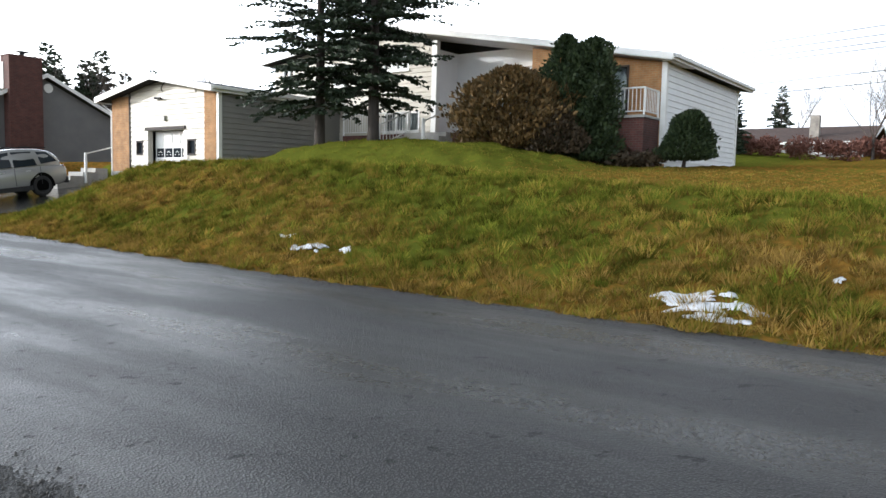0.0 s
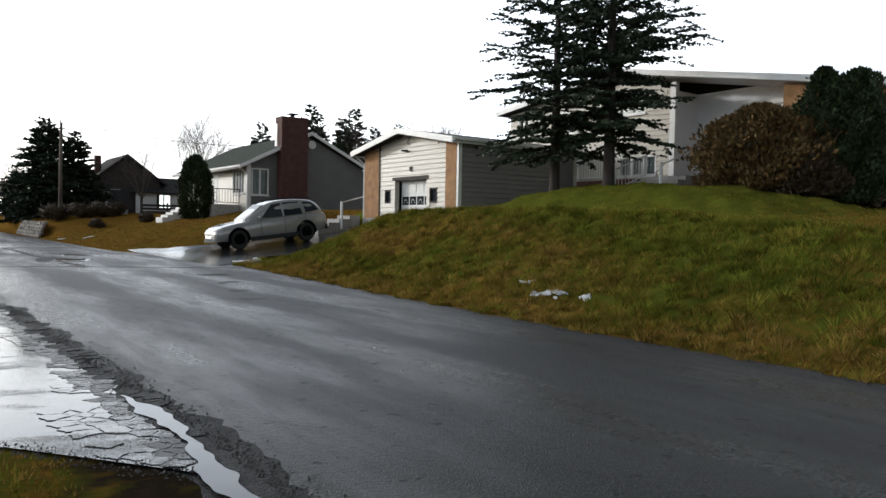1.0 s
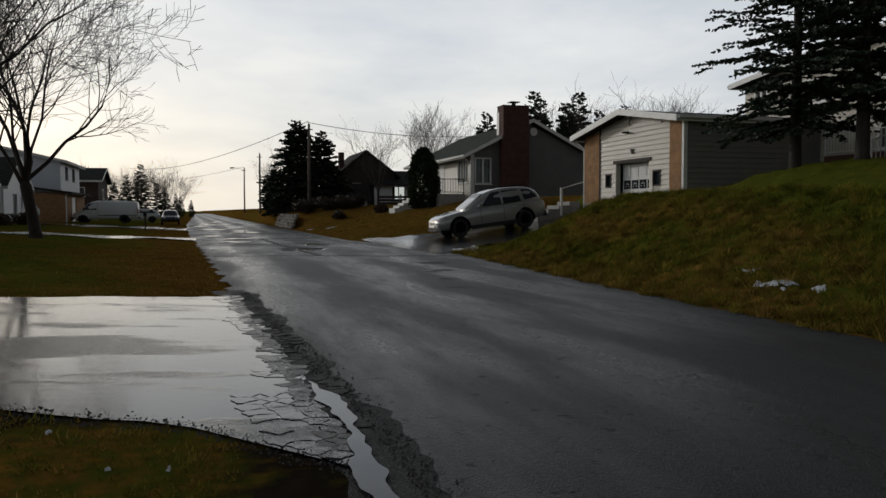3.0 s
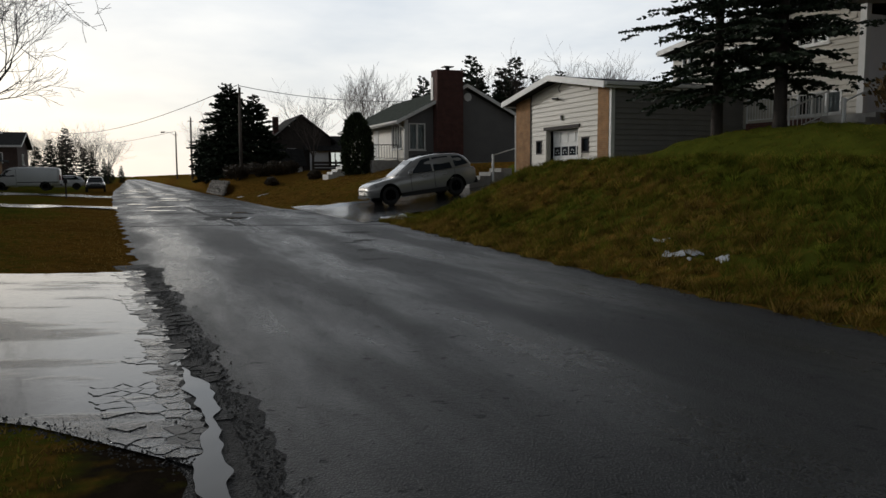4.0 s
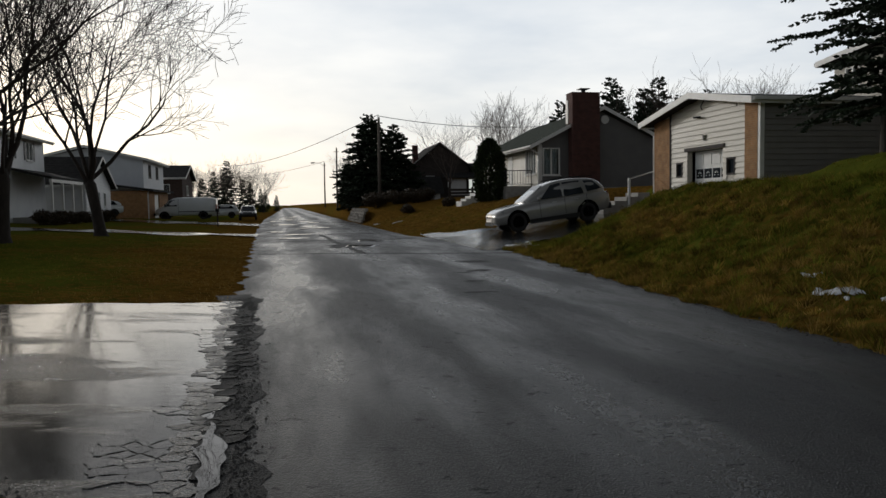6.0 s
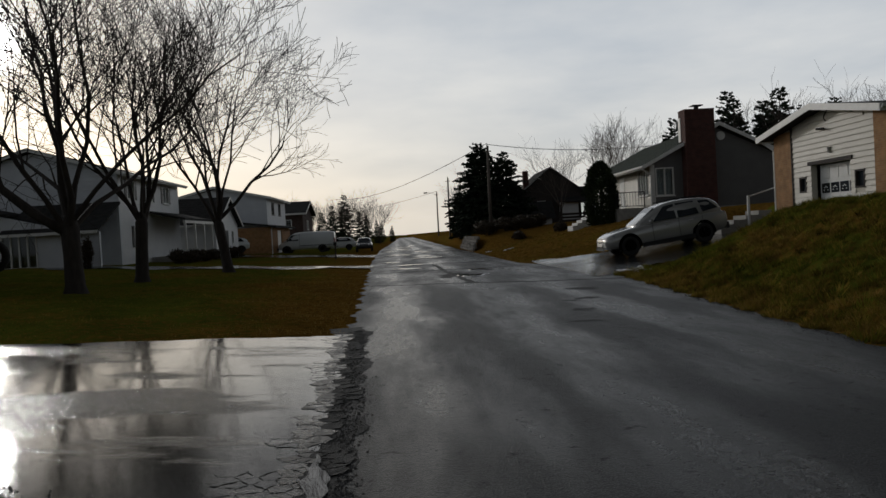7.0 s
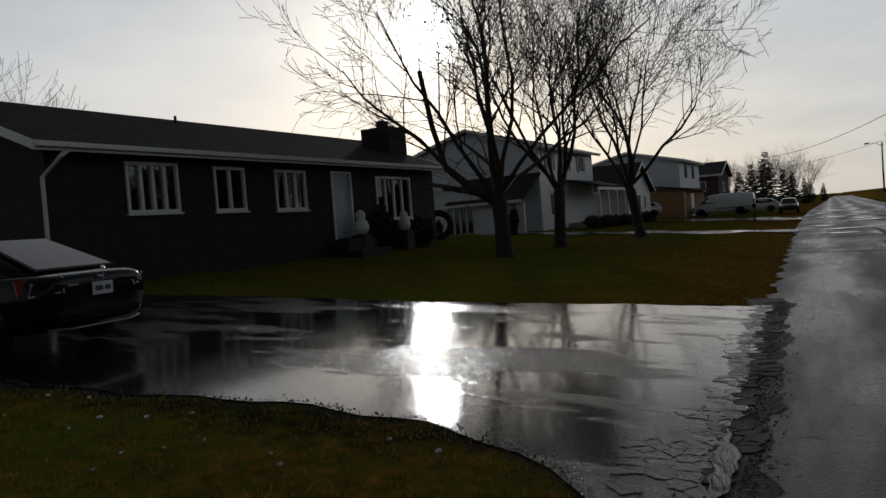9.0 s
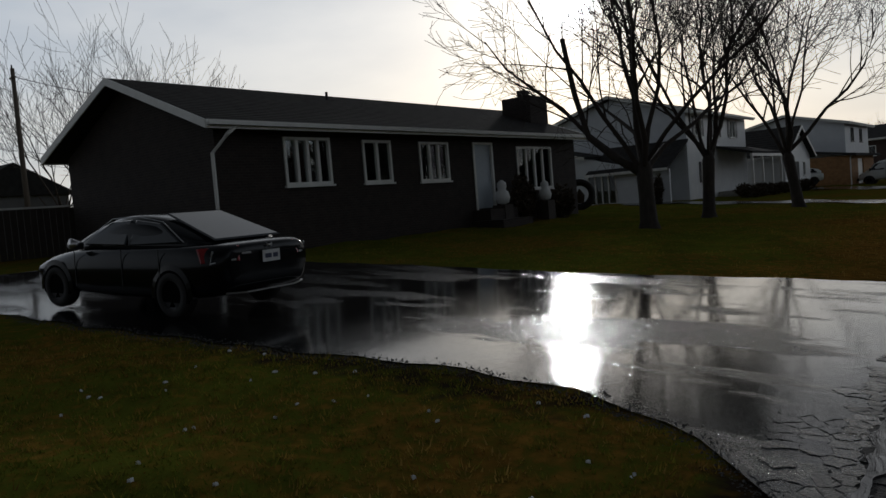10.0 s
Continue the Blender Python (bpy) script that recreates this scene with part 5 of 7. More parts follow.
# silver SUV; local x points to the front
def make_suv(at, rz, pitch):
    car = thing("suv", at, "silver family SUV parked nose-down on the sloping driveway", "car")
    car.rotation_euler = (0, radians(pitch), radians(rz))
    lower = [(-2.52, 0.55, 1.0, 0.72, 0.80, 0.74), (-2.45, 0.36, 1.08, 0.86, 0.93, 0.84), (-1.9, 0.30, 1.12, 0.95, 1.0, 0.93), (-0.6, 0.28, 1.10, 0.96, 1.0, 0.94), (0.7, 0.28, 1.08, 0.96, 1.0, 0.93),
             (1.35, 0.29, 1.04, 0.95, 0.99, 0.88), (2.0, 0.30, 0.97, 0.93, 0.97, 0.80), (2.4, 0.33, 0.86, 0.82, 0.90, 0.68), (2.56, 0.42, 0.72, 0.62, 0.70, 0.52)]
    b = part("body", MB().loft([ring(*r) for r in lower]), M["silver"], car, smooth=True, local=True)
    smoothed(b)
    top = [(-2.38, 1.02, 1.12, 0.8, 0.8, 0.74), (-2.2, 1.0, 1.52, 0.86, 0.82, 0.62), (-1.8, 1.0, 1.70, 0.9, 0.84, 0.64), (-0.7, 1.0, 1.78, 0.91, 0.85, 0.66), (0.1, 1.0, 1.72, 0.9, 0.83, 0.62), (0.75, 1.0, 1.38, 0.88, 0.80, 0.6), (1.3, 0.98, 1.06, 0.84, 0.8, 0.66)]
    smoothed(part("cabin", MB().loft([ring(*r, mid=0.3) for r in top]), M["silver"], car, smooth=True, local=True))
    for s in (1, -1):
        glaze(car, "window", [(0.55, s * 0.885, 1.10), (0.0, s * 0.73, 1.60), (-0.42, s * 0.735, 1.64), (-0.42, s * 0.91, 1.10)], M["darkglass"])
        glaze(car, "window", [(-0.5, s * 0.91, 1.10), (-0.5, s * 0.735, 1.64), (-1.25, s * 0.73, 1.62), (-1.35, s * 0.91, 1.12)], M["darkglass"])
        glaze(car, "window", [(-1.5, s * 0.905, 1.16), (-1.42, s * 0.74, 1.60), (-1.85, s * 0.72, 1.56), (-2.15, s * 0.86, 1.22)], M["darkglass"])
        glaze(car, "headlamp", [(2.48, s * 0.55, 0.76), (2.12, s * 0.86, 0.88), (2.16, s * 0.91, 0.74), (2.46, s * 0.66, 0.62)], M["lamp2"])
        glaze(car, "tail_lamp", [(-2.44, s * 0.62, 1.05), (-2.38, s * 0.86, 1.1), (-2.40, s * 0.88, 0.86), (-2.5, s * 0.68, 0.84)], M["redlamp"])
        mir = MB().tube([(0.62, s * 0.92, 1.12), (0.66, s * 1.1, 1.16)], [0.05, 0.09], 8)
        part("mirror", mir, M["silver"], car, smooth=True, local=True)
        for x in (0.0, -0.95):
            part("door_handle", MB().box(x - 0.09, x + 0.09, s * 0.985, s * 1.02, 0.93, 0.965), M["steel"], car, local=True)
        part("sill_trim", MB().box(-1.05, 1.1, s * 0.93, s * 1.0, 0.26, 0.42), M["plastic"], car, local=True)
        part("roof_rail", MB().tube([(-1.9, s * 0.6, 1.72), (-1.0, s * 0.62, 1.80), (-0.1, s * 0.6, 1.76)], 0.02, 6), M["darkmetal"], car, local=True)
        for x in (1.6, -1.42):
            arch(car, x, s * 0.985, 0.38, s, M["well"])
            wheel(car, x, s * 0.87, 0.38, 0.25, s)
        for x in (0.62, -0.46, -1.42):
            part("door_seam", MB().box(x - 0.006, x + 0.006, s * 0.99, s * 1.002, 0.45, 1.08), M["plastic"], car, local=True)
    glaze(car, "windscreen", [(1.18, 0.66, 1.08), (0.28, 0.55, 1.63), (0.28, -0.55, 1.63), (1.18, -0.66, 1.08)], M["darkglass"])
    glaze(car, "rear_window", [(-2.38, 0.62, 1.14), (-2.12, 0.52, 1.55), (-2.12, -0.52, 1.55), (-2.38, -0.62, 1.14)], M["darkglass"])
    part("grille", MB().prism([(2.555, -0.36, 0.50), (2.555, 0.36, 0.50), (2.47, 0.42, 0.80), (2.47, -0.42, 0.80)], (0.025, 0, 0)), M["steel"], car, local=True)
    part("lower_grille", MB().prism([(2.57, -0.6, 0.34), (2.57, 0.6, 0.34), (2.57, 0.5, 0.46), (2.57, -0.5, 0.46)], (0.01, 0, 0)), M["plastic"], car, local=True)
    part("bumper", MB().box(-2.55, -2.42, -0.8, 0.8, 0.38, 0.62), M["plastic"], car, bevel=0.03, local=True)
    return car


suv_z = hz(12.15, 31.3) + 0.035
make_suv((12.3, 31.3, suv_z + 0.0), 180, 7.1).scale = (0.98, 1.0, 1.05)


def make_sedan(at, rz):
    car = thing("sedan", at, "black saloon car seen from behind on the wet driveway", "car")
    car.rotation_euler = (0, 0, radians(rz))
    lower = [(-2.30, 0.52, 0.92, 0.62, 0.72, 0.62), (-2.24, 0.34, 1.02, 0.80, 0.86, 0.72), (-1.8, 0.24, 1.02, 0.86, 0.90, 0.80), (-0.8, 0.2, 0.96, 0.87, 0.90, 0.84), (0.6, 0.2, 0.94, 0.87, 0.90, 0.83), (1.4, 0.22, 0.86, 0.86, 0.89, 0.76), (2.05, 0.24, 0.74, 0.80, 0.85, 0.62), (2.3, 0.32, 0.62, 0.55, 0.62, 0.45)]
    smoothed(part("body", MB().loft([ring(*r) for r in lower]), M["black"], car, smooth=True, local=True))
    top = [(-1.98, 0.92, 1.0, 0.7, 0.7, 0.64), (-1.3, 0.9, 1.26, 0.76, 0.72, 0.54), (-0.6, 0.88, 1.41, 0.79, 0.74, 0.56), (0.1, 0.88, 1.42, 0.79, 0.74, 0.56), (0.7, 0.88, 1.24, 0.78, 0.72, 0.54), (1.35, 0.86, 0.94, 0.74, 0.7, 0.6)]
    smoothed(part("cabin", MB().loft([ring(*r, mid=0.3) for r in top]), M["black"], car, smooth=True, local=True))
    for s in (1, -1):
        glaze(car, "window", [(0.75, s * 0.775, 0.97), (0.25, s * 0.63, 1.30), (-0.25, s * 0.635, 1.33), (-0.25, s * 0.79, 0.97)], M["darkglass"])
        glaze(car, "window", [(-0.33, s * 0.79, 0.97), (-0.33, s * 0.635, 1.33), (-0.85, s * 0.63, 1.28), (-1.4, s * 0.75, 1.02)], M["darkglass"])
        part("chrome_strip", MB().tube([(0.8, s * 0.79, 0.99), (0.2, s * 0.655, 1.345), (-0.4, s * 0.66, 1.375), (-0.95, s * 0.66, 1.30), (-1.5, s * 0.78, 1.03)], 0.007, 5), M["steel"], car, local=True)
        glaze(car, "tail_lamp", [(-2.245, s * 0.5, 0.98), (-1.85, s * 0.875, 0.95), (-1.95, s * 0.9, 0.76), (-2.31, s * 0.55, 0.78)], M["redlamp"])
        part("lamp_edge", MB().tube([(-2.29, s * 0.60, 0.80), (-2.24, s * 0.75, 0.80), (-2.1, s * 0.875, 0.76), (-2.14, s * 0.86, 0.92)], 0.015, 5), M["lamp"], car, local=True)
        part("mirror", MB().tube([(0.78, s * 0.8, 0.96), (0.8, s * 0.98, 1.0)], [0.05, 0.085], 8), M["steel"], car, smooth=True, local=True)
        for x in (1.38, -1.32):
            arch(car, x, s * 0.89, 0.32, s, M["black"])
            wheel(car, x, s * 0.80, 0.32, 0.21, s)
        for x in (0.85, -0.28, -1.1):
            part("door_seam", MB().box(x - 0.005, x + 0.005, s * 0.892, s * 0.902, 0.35, 0.93), M["plastic"], car, local=True)
    glaze(car, "rear_window", [(-1.93, 0.62, 1.045), (-0.80, 0.5, 1.41), (-0.80, -0.5, 1.41), (-1.93, -0.62, 1.045)], M["darkglass"])
    glaze(car, "windscreen", [(1.28, 0.6, 0.95), (0.42, 0.48, 1.345), (0.42, -0.48, 1.345), (1.28, -0.6, 0.95)], M["darkglass"])
    pl = part("number_plate", MB().box(-2.335, -2.325, -0.16, 0.16, 0.72, 0.88), M["plate"], car, "white number plate", local=True)
    for y0, w in ((-0.12, 0.09), (-0.0, 0.12)):
        part("plate_bar", MB().box(-2.339, -2.3355, y0, y0 + w, 0.77, 0.83), M["ink"], pl, local=True)
    part("badge", MB().tube([(-2.30, -0.045, 0.97), (-2.305, -0.035, 0.92)], 0.01, 5).tube([(-2.30, 0.045, 0.97), (-2.305, 0.035, 0.92)], 0.01, 5).tube([(-2.303, -0.04, 0.945), (-2.303, 0.04, 0.945)], 0.01, 5), M["steel"], car, "chrome badge", local=True)
    part("name_badge", MB().box(-2.30, -2.29, 0.34, 0.5, 0.86, 0.885), M["steel"], car, local=True)
    part("bumper_trim", MB().tube([(-2.2, -0.72, 0.36), (-2.31, -0.45, 0.35), (-2.32, 0, 0.35), (-2.31, 0.45, 0.35), (-2.2, 0.72, 0.36)], 0.014, 5), M["steel"], car, "chrome bumper strip", local=True)
    return car


make_sedan((-8.5, 7.75, hz(-8.5, 7.75) + 0.05), 187).rotation_euler[1] = radians(-3.2)


def make_van(at, rz):
    v = thing("van", at, "white long panel van parked across a driveway", "van")
    v.rotation_euler = (0, 0, radians(rz))
    prof = [(-2.75, 0.5, 1.9, 0.88, 0.96, 0.82), (-2.7, 0.42, 2.04, 0.95, 1.0, 0.84), (-1.0, 0.38, 2.1, 0.97, 1.0, 0.86), (0.9, 0.38, 2.1, 0.97, 1.0, 0.86), (1.45, 0.38, 1.95, 0.97, 0.99, 0.8), (2.05, 0.38, 1.2, 0.96, 0.98, 0.86), (2.6, 0.4, 1.05, 0.9, 0.94, 0.78), (2.78, 0.5, 0.86, 0.72, 0.8, 0.62)]
    smoothed(part("body", MB().loft([ring(*r) for r in prof]), M["vanwhite"], v, smooth=True, local=True), 1)
    for s in (1, -1):
        glaze(v, "window", [(1.85, s * 0.97, 1.25), (1.4, s * 0.89, 1.8), (0.75, s * 0.9, 1.85), (0.75, s * 1.0, 1.25)], M["darkglass"])
        glaze(v, "headlamp", [(2.70, s * 0.6, 0.95), (2.55, s * 0.86, 0.98), (2.58, s * 0.88, 0.75), (2.74, s * 0.64, 0.74)], M["lamp"])
        part("tail_lamp", MB().box(-2.78, -2.7, s * 0.86, s * 0.96, 0.9, 1.4), M["redlamp"], v, local=True)
        for x in (1.9, -1.55):
            arch(v, x, s * 0.985, 0.36, s, M["plastic"])
            wheel(v, x, s * 0.87, 0.36, 0.24, s)
        part("door_seam", MB().box(0.64, 0.66, s * 0.99, s * 1.004, 0.5, 1.9), M["plastic"], v, local=True)
        part("rub_strip", MB().box(-2.6, 0.6, s * 0.99, s * 1.01, 0.72, 0.78), M["plastic"], v, local=True)
        part("mirror", MB().box(1.75, 1.85, s * 1.0, s * 1.18, 1.2, 1.45), M["plastic"], v, local=True)
    glaze(v, "windscreen", [(2.0, 0.8, 1.25), (1.5, 0.72, 1.86), (1.5, -0.72, 1.86), (2.0, -0.8, 1.25)], M["darkglass"])
    part("bumper", MB().box(2.72, 2.86, -0.85, 0.85, 0.42, 0.6), M["plastic"], v, bevel=0.03, local=True)
    part("rear_bumper", MB().box(-2.9, -2.74, -0.9, 0.9, 0.42, 0.58), M["plastic"], v, bevel=0.03, local=True)
    return v


make_van((-7.7, 76.0, hz(-7.7, 76) + 0.05), 180)


def make_hatch(at, rz, paint, label):
    c = thing("car", at, label, "car")
    c.rotation_euler = (0, 0, radians(rz))
    low = [(-2.0, 0.45, 0.95, 0.7, 0.8, 0.7), (-1.9, 0.3, 1.0, 0.82, 0.87, 0.8), (0.5, 0.25, 0.98, 0.85, 0.88, 0.82), (1.4, 0.27, 0.92, 0.82, 0.86, 0.7), (1.95, 0.35, 0.75, 0.68, 0.76, 0.55)]
    smoothed(part("body", MB().loft([ring(*r) for r in low]), M[paint], c, smooth=True, local=True))
    top = [(-1.9, 0.95, 1.1, 0.74, 0.74, 0.66), (-1.5, 0.92, 1.46, 0.78, 0.72, 0.56), (0.1, 0.92, 1.5, 0.79, 0.73, 0.56), (0.6, 0.92, 1.26, 0.77, 0.7, 0.54), (1.15, 0.9, 0.98, 0.74, 0.7, 0.6)]
    smoothed(part("cabin", MB().loft([ring(*r, mid=0.3) for r in top]), M[paint], c, smooth=True, local=True))
    glaze(c, "windscreen", [(1.08, 0.62, 1.0), (0.3, 0.5, 1.42), (0.3, -0.5, 1.42), (1.08, -0.62, 1.0)], M["darkglass"])
    glaze(c, "rear_window", [(-1.86, 0.6, 1.1), (-1.52, 0.5, 1.4), (-1.52, -0.5, 1.4), (-1.86, -0.6, 1.1)], M["darkglass"])
    for s in (1, -1):
        glaze(c, "window", [(0.6, s * 0.775, 1.02), (0.15, s * 0.63, 1.38), (-1.2, s * 0.63, 1.38), (-1.5, s * 0.77, 1.05)], M["darkglass"])
        glaze(c, "headlamp", [(1.92, s * 0.4, 0.78), (1.62, s * 0.74, 0.88), (1.66, s * 0.78, 0.72), (1.93, s * 0.5, 0.66)], M["lamp"])
        for x in (1.25, -1.2):
            arch(c, x, s * 0.865, 0.31, s, M["plastic"])
            wheel(c, x, s * 0.79, 0.31, 0.2, s)
    part("grille", MB().box(1.93, 1.97, -0.45, 0.45, 0.5, 0.62), M["plastic"], c, local=True)
    return c


make_hatch((-2.4, 81.0, hz(-2.4, 81) + 0.04), -88, "greycar", "dark grey hatchback parked at the roadside facing down the street")
make_hatch((-5.6, 86.0, hz(-5.6, 86) + 0.04), 185, "vanwhite", "white car parked behind the van")
make_hatch((-14.2, 70.0, hz(-14.2, 70) + 0.04), 200, "vanwhite", "white car parked beside the small garage")


# ---- trees ----
def turned(rng, d, angle):
    a = rng.uniform(0, 2 * math.pi)
    s = d.orthogonal().normalized()
    t = d.cross(s)
    return (d * math.cos(angle) + (s * math.cos(a) + t * math.sin(a)) * math.sin(angle)).normalized()


def grow(mb, rng, p, d, length, r, level, maxl, lift=0.12, kids=(0, 6, 6, 5, 4), thin=0.0085):
    n = 5 if level < 2 else 3
    pts, radii, q = [p.copy()], [r], p.copy()
    steps = 6 if level < 2 else (4 if level < 4 else 2)
    for i in range(steps):
        d = (d + Vector((rng.uniform(-1, 1), rng.uniform(-1, 1), rng.uniform(-1, 1))) * (0.26 if level == 1 else 0.18) + Vector((0, 0, lift))).normalized()
        q = q + d * (length / steps)
        pts.append(q.copy())
        radii.append(max(thin, r * (1 - (0.8 if level else 0.35) * (i + 1) / steps)))
    mb.tube(pts, radii, n, cap=False)
    if level >= maxl:
        return
    k = kids[min(level + 1, len(kids) - 1)]
    for j in range(k):
        t = 0.28 + 0.72 * (j + rng.random()) / k
        i = min(steps - 1, int(t * steps))
        b = pts[i].lerp(pts[i + 1], t * steps - i)
        dd = (pts[i + 1] - pts[i]).normalized()
        grow(mb, rng, b, turned(rng, dd, rng.uniform(0.45, 0.95)), length * rng.uniform(0.36, 0.62) * (1.15 - 0.35 * t), radii[i] * rng.uniform(0.45, 0.62), level + 1, maxl, lift, kids, thin)


def bare_tree(name, at, h, r, seed, label, fork=2.0, limbs=5, maxl=4, lean=(0, 0), spreadang=(0.3, 0.75), kids=(0, 6, 6, 5, 4), mat=None, stub=None, twigs="twig", lift=0.12, thin=0.0085):
    rng = random.Random(seed)
    tr = thing(name, at, label, "tree")
    trunk = MB()
    top = Vector((lean[0], lean[1], fork))
    trunk.tube([(0, 0, -0.25), (0, 0, 0.0), (0.0 + lean[0] * 0.08, lean[1] * 0.08, 0.22), (lean[0] * 0.5, lean[1] * 0.5, fork * 0.55), top, top + Vector((lean[0] * 0.2, lean[1] * 0.2, 0.35))], [r * 1.45, r * 1.3, r * 1.02, r * 0.9, r * 0.95, r * 0.5], 9)
    if stub:
        trunk.tube([top - Vector((0, 0, 0.2)), *[Vector(q) for q in stub]], [r * 0.6, r * 0.42, r * 0.36, r * 0.34, r * 0.3][:len(stub) + 1], 7)
    part("trunk", trunk, mat or M["bark"], tr, smooth=True, local=True)
    crown = MB()
    for k in range(limbs):
        a = 2 * math.pi * (k + rng.uniform(-0.25, 0.25)) / limbs
        t = rng.uniform(*spreadang)
        d = Vector((math.cos(a) * math.sin(t), math.sin(a) * math.sin(t), math.cos(t)))
        grow(crown, rng, top + Vector((0, 0, rng.uniform(-0.3, 0.25))), d, (h - fork) * rng.uniform(0.8, 1.05), r * rng.uniform(0.28, 0.44), 1, maxl, lift, kids, thin)
    part("crown", crown, M[twigs], tr, "bare leafless branches", smooth=True, local=True)
    return tr


def spray(mb, rng, p, d, length, droop, size, density=1.0, wide=1.0):
    """Needle twigs along a bough: narrow tufts that fan forward and hang."""
    s = d.cross(Vector((0, 0, 1))).normalized()
    n = max(4, int(length / 0.10 * density))
    for i in range(n):
        t = (i + rng.random()) / n
        q = p + d * (length * t) + Vector((0, 0, -droop * t * t * length + 0.22 * length * max(0, t - 0.65)))
        for sg in (-1, 1):
            l = size * (0.4 + 0.75 * rng.random()) * (1.1 - 0.6 * t) * (0.4 + 0.6 * min(1, t * 3))
            e = q + s * sg * l * rng.uniform(0.5, 1.0) + d * l * rng.uniform(0.4, 1.0) + Vector((0, 0, rng.uniform(-0.6, 0.18) * l))
            ax = (e - q).normalized()
            w = ax.cross(Vector((rng.uniform(-1, 1), rng.uniform(-1, 1), rng.uniform(-0.4, 0.4)))).normalized() * rng.uniform(0.028, 0.052) * wide
            m = q.lerp(e, 0.55)
            mb.add([q - w * 0.6, q + w * 0.6, m + w * 1.25, e, m - w * 1.25], [(0, 1, 2, 3, 4)])


def spruce(name, at, h, rad, seed, label, clear=1.2, dense=1.0, tr=0.15, whorl=0.34, size=0.42, gaps=0.06, wide=1.0):
    rng = random.Random(seed)
    t = thing(name, at, label, "tree")
    part("trunk", MB().tube([(0, 0, -0.3), (0, 0, 0.2), (0, 0, h * 0.5), (0, 0, h)], [tr * 1.35, tr, tr * 0.6, 0.01], 8), M["bark"], t, smooth=True, local=True)
    crown, stems = MB(), MB()
    z = clear
    while z < h - 0.15:
        k = (z - clear) / (h - clear)
        r = rad * (1 - k) ** 0.72 * (0.6 + 0.4 * min(1, k * 4)) + 0.08
        m = max(4, int(7 * (1 - 0.4 * k) * min(dense, 1.3)))
        a0 = rng.uniform(0, 6.28)
        for j in range(m):
            if rng.random() < gaps:
                continue
            a = a0 + 2 * math.pi * j / m + rng.uniform(-0.35, 0.35)
            l = r * rng.uniform(0.45, 1.18)
            d = Vector((math.cos(a), math.sin(a), rng.uniform(-0.12, 0.16) + 0.5 * k))
            p = Vector((0, 0, z + rng.uniform(-0.14, 0.14)))
            stems.tube([p, p + d * l * 0.5 + Vector((0, 0, -0.055 * l)), p + d * l + Vector((0, 0, -0.22 * l + 0.077 * l))], [0.024, 0.014, 0.004], 3, cap=False)
            spray(crown, rng, p + d * 0.15, d, l, 0.22, size * (0.5 + 0.6 * (1 - k)), dense, wide)
            if l > 0.7:
                for q in (0.25, 0.4, 0.55, 0.7, 0.85):
                    s = d.cross(Vector((0, 0, 1))).normalized() * rng.choice((-1, 1))
                    dd = (d * 0.8 + s * rng.uniform(0.4, 0.9)).normalized()
                    spray(crown, rng, p + d * l * q + Vector((0, 0, -0.22 * q * q * l)), dd, l * rng.uniform(0.25, 0.45), 0.25, size * 0.65, dense, wide)
        z += whorl * (1 - 0.35 * k) * rng.uniform(0.75, 1.25)
    part("bough_wood", stems, M["bark"], t, local=True)
    part("crown", crown, M["needle"], t, "dark drooping needle boughs", local=True)
    return t


def evergreen(name, at, prof, n, leaf, mat, seed, label, category="bush", top=(0, 0), lumps=0.16, spike=0.16):
    """Dense small leaves over a lumpy outline: heights and radii, leaning to top."""
    rng = random.Random(seed)
    b = thing(name, at, label, category)
    zs, rs = [q[0] for q in prof], [q[1] for q in prof]
    hgt = zs[-1]
    ph = [rng.uniform(0, 6.28) for _ in range(6)]
    part("stem", MB().tube([(0, 0, -0.15), (top[0] * 0.3, top[1] * 0.3, hgt * 0.3), (top[0] * 0.9, top[1] * 0.9, hgt * 0.85)], [0.07, 0.05, 0.01], 6), M["bark"], b, local=True)
    mb = MB()
    for i in range(n):
        z = zs[0] + (hgt - zs[0]) * rng.random()
        a = rng.uniform(0, 2 * math.pi)
        bump = 1 + lumps * (math.sin(3 * a + ph[0] + 2.1 * z) * math.sin(4.2 * z + ph[1]) + 0.7 * math.sin(5 * a + ph[2] - 3.5 * z) + 0.6 * math.sin(9 * a + 7 * z + ph[3]) * math.sin(8 * z + ph[4]))
        r = float(np.interp(z, zs, rs)) * bump * (rng.uniform(0.7, 1.0) if rng.random() < 0.86 else rng.uniform(1.0, 1.0 + spike))
        d = Vector((math.cos(a), math.sin(a), 0))
        p = Vector((top[0] * z / hgt, top[1] * z / hgt, z)) + d * r
        u = (d * rng.uniform(0.1, 0.9) + Vector((rng.uniform(-0.5, 0.5), rng.uniform(-0.5, 0.5), rng.uniform(0.2, 1.2)))).normalized()
        s = u.cross(Vector((rng.uniform(-1, 1), rng.uniform(-1, 1), 0.2))).normalized()
        l = leaf * rng.uniform(0.6, 1.5)
        mb.add([p - s * l * 0.22, p + u * l * 0.55 - s * l * 0.25, p + u * l, p + u * l * 0.5 + s * l * 0.25], [(0, 1, 2, 3)])
    part("foliage", mb, M[mat], b, local=True)
    return b


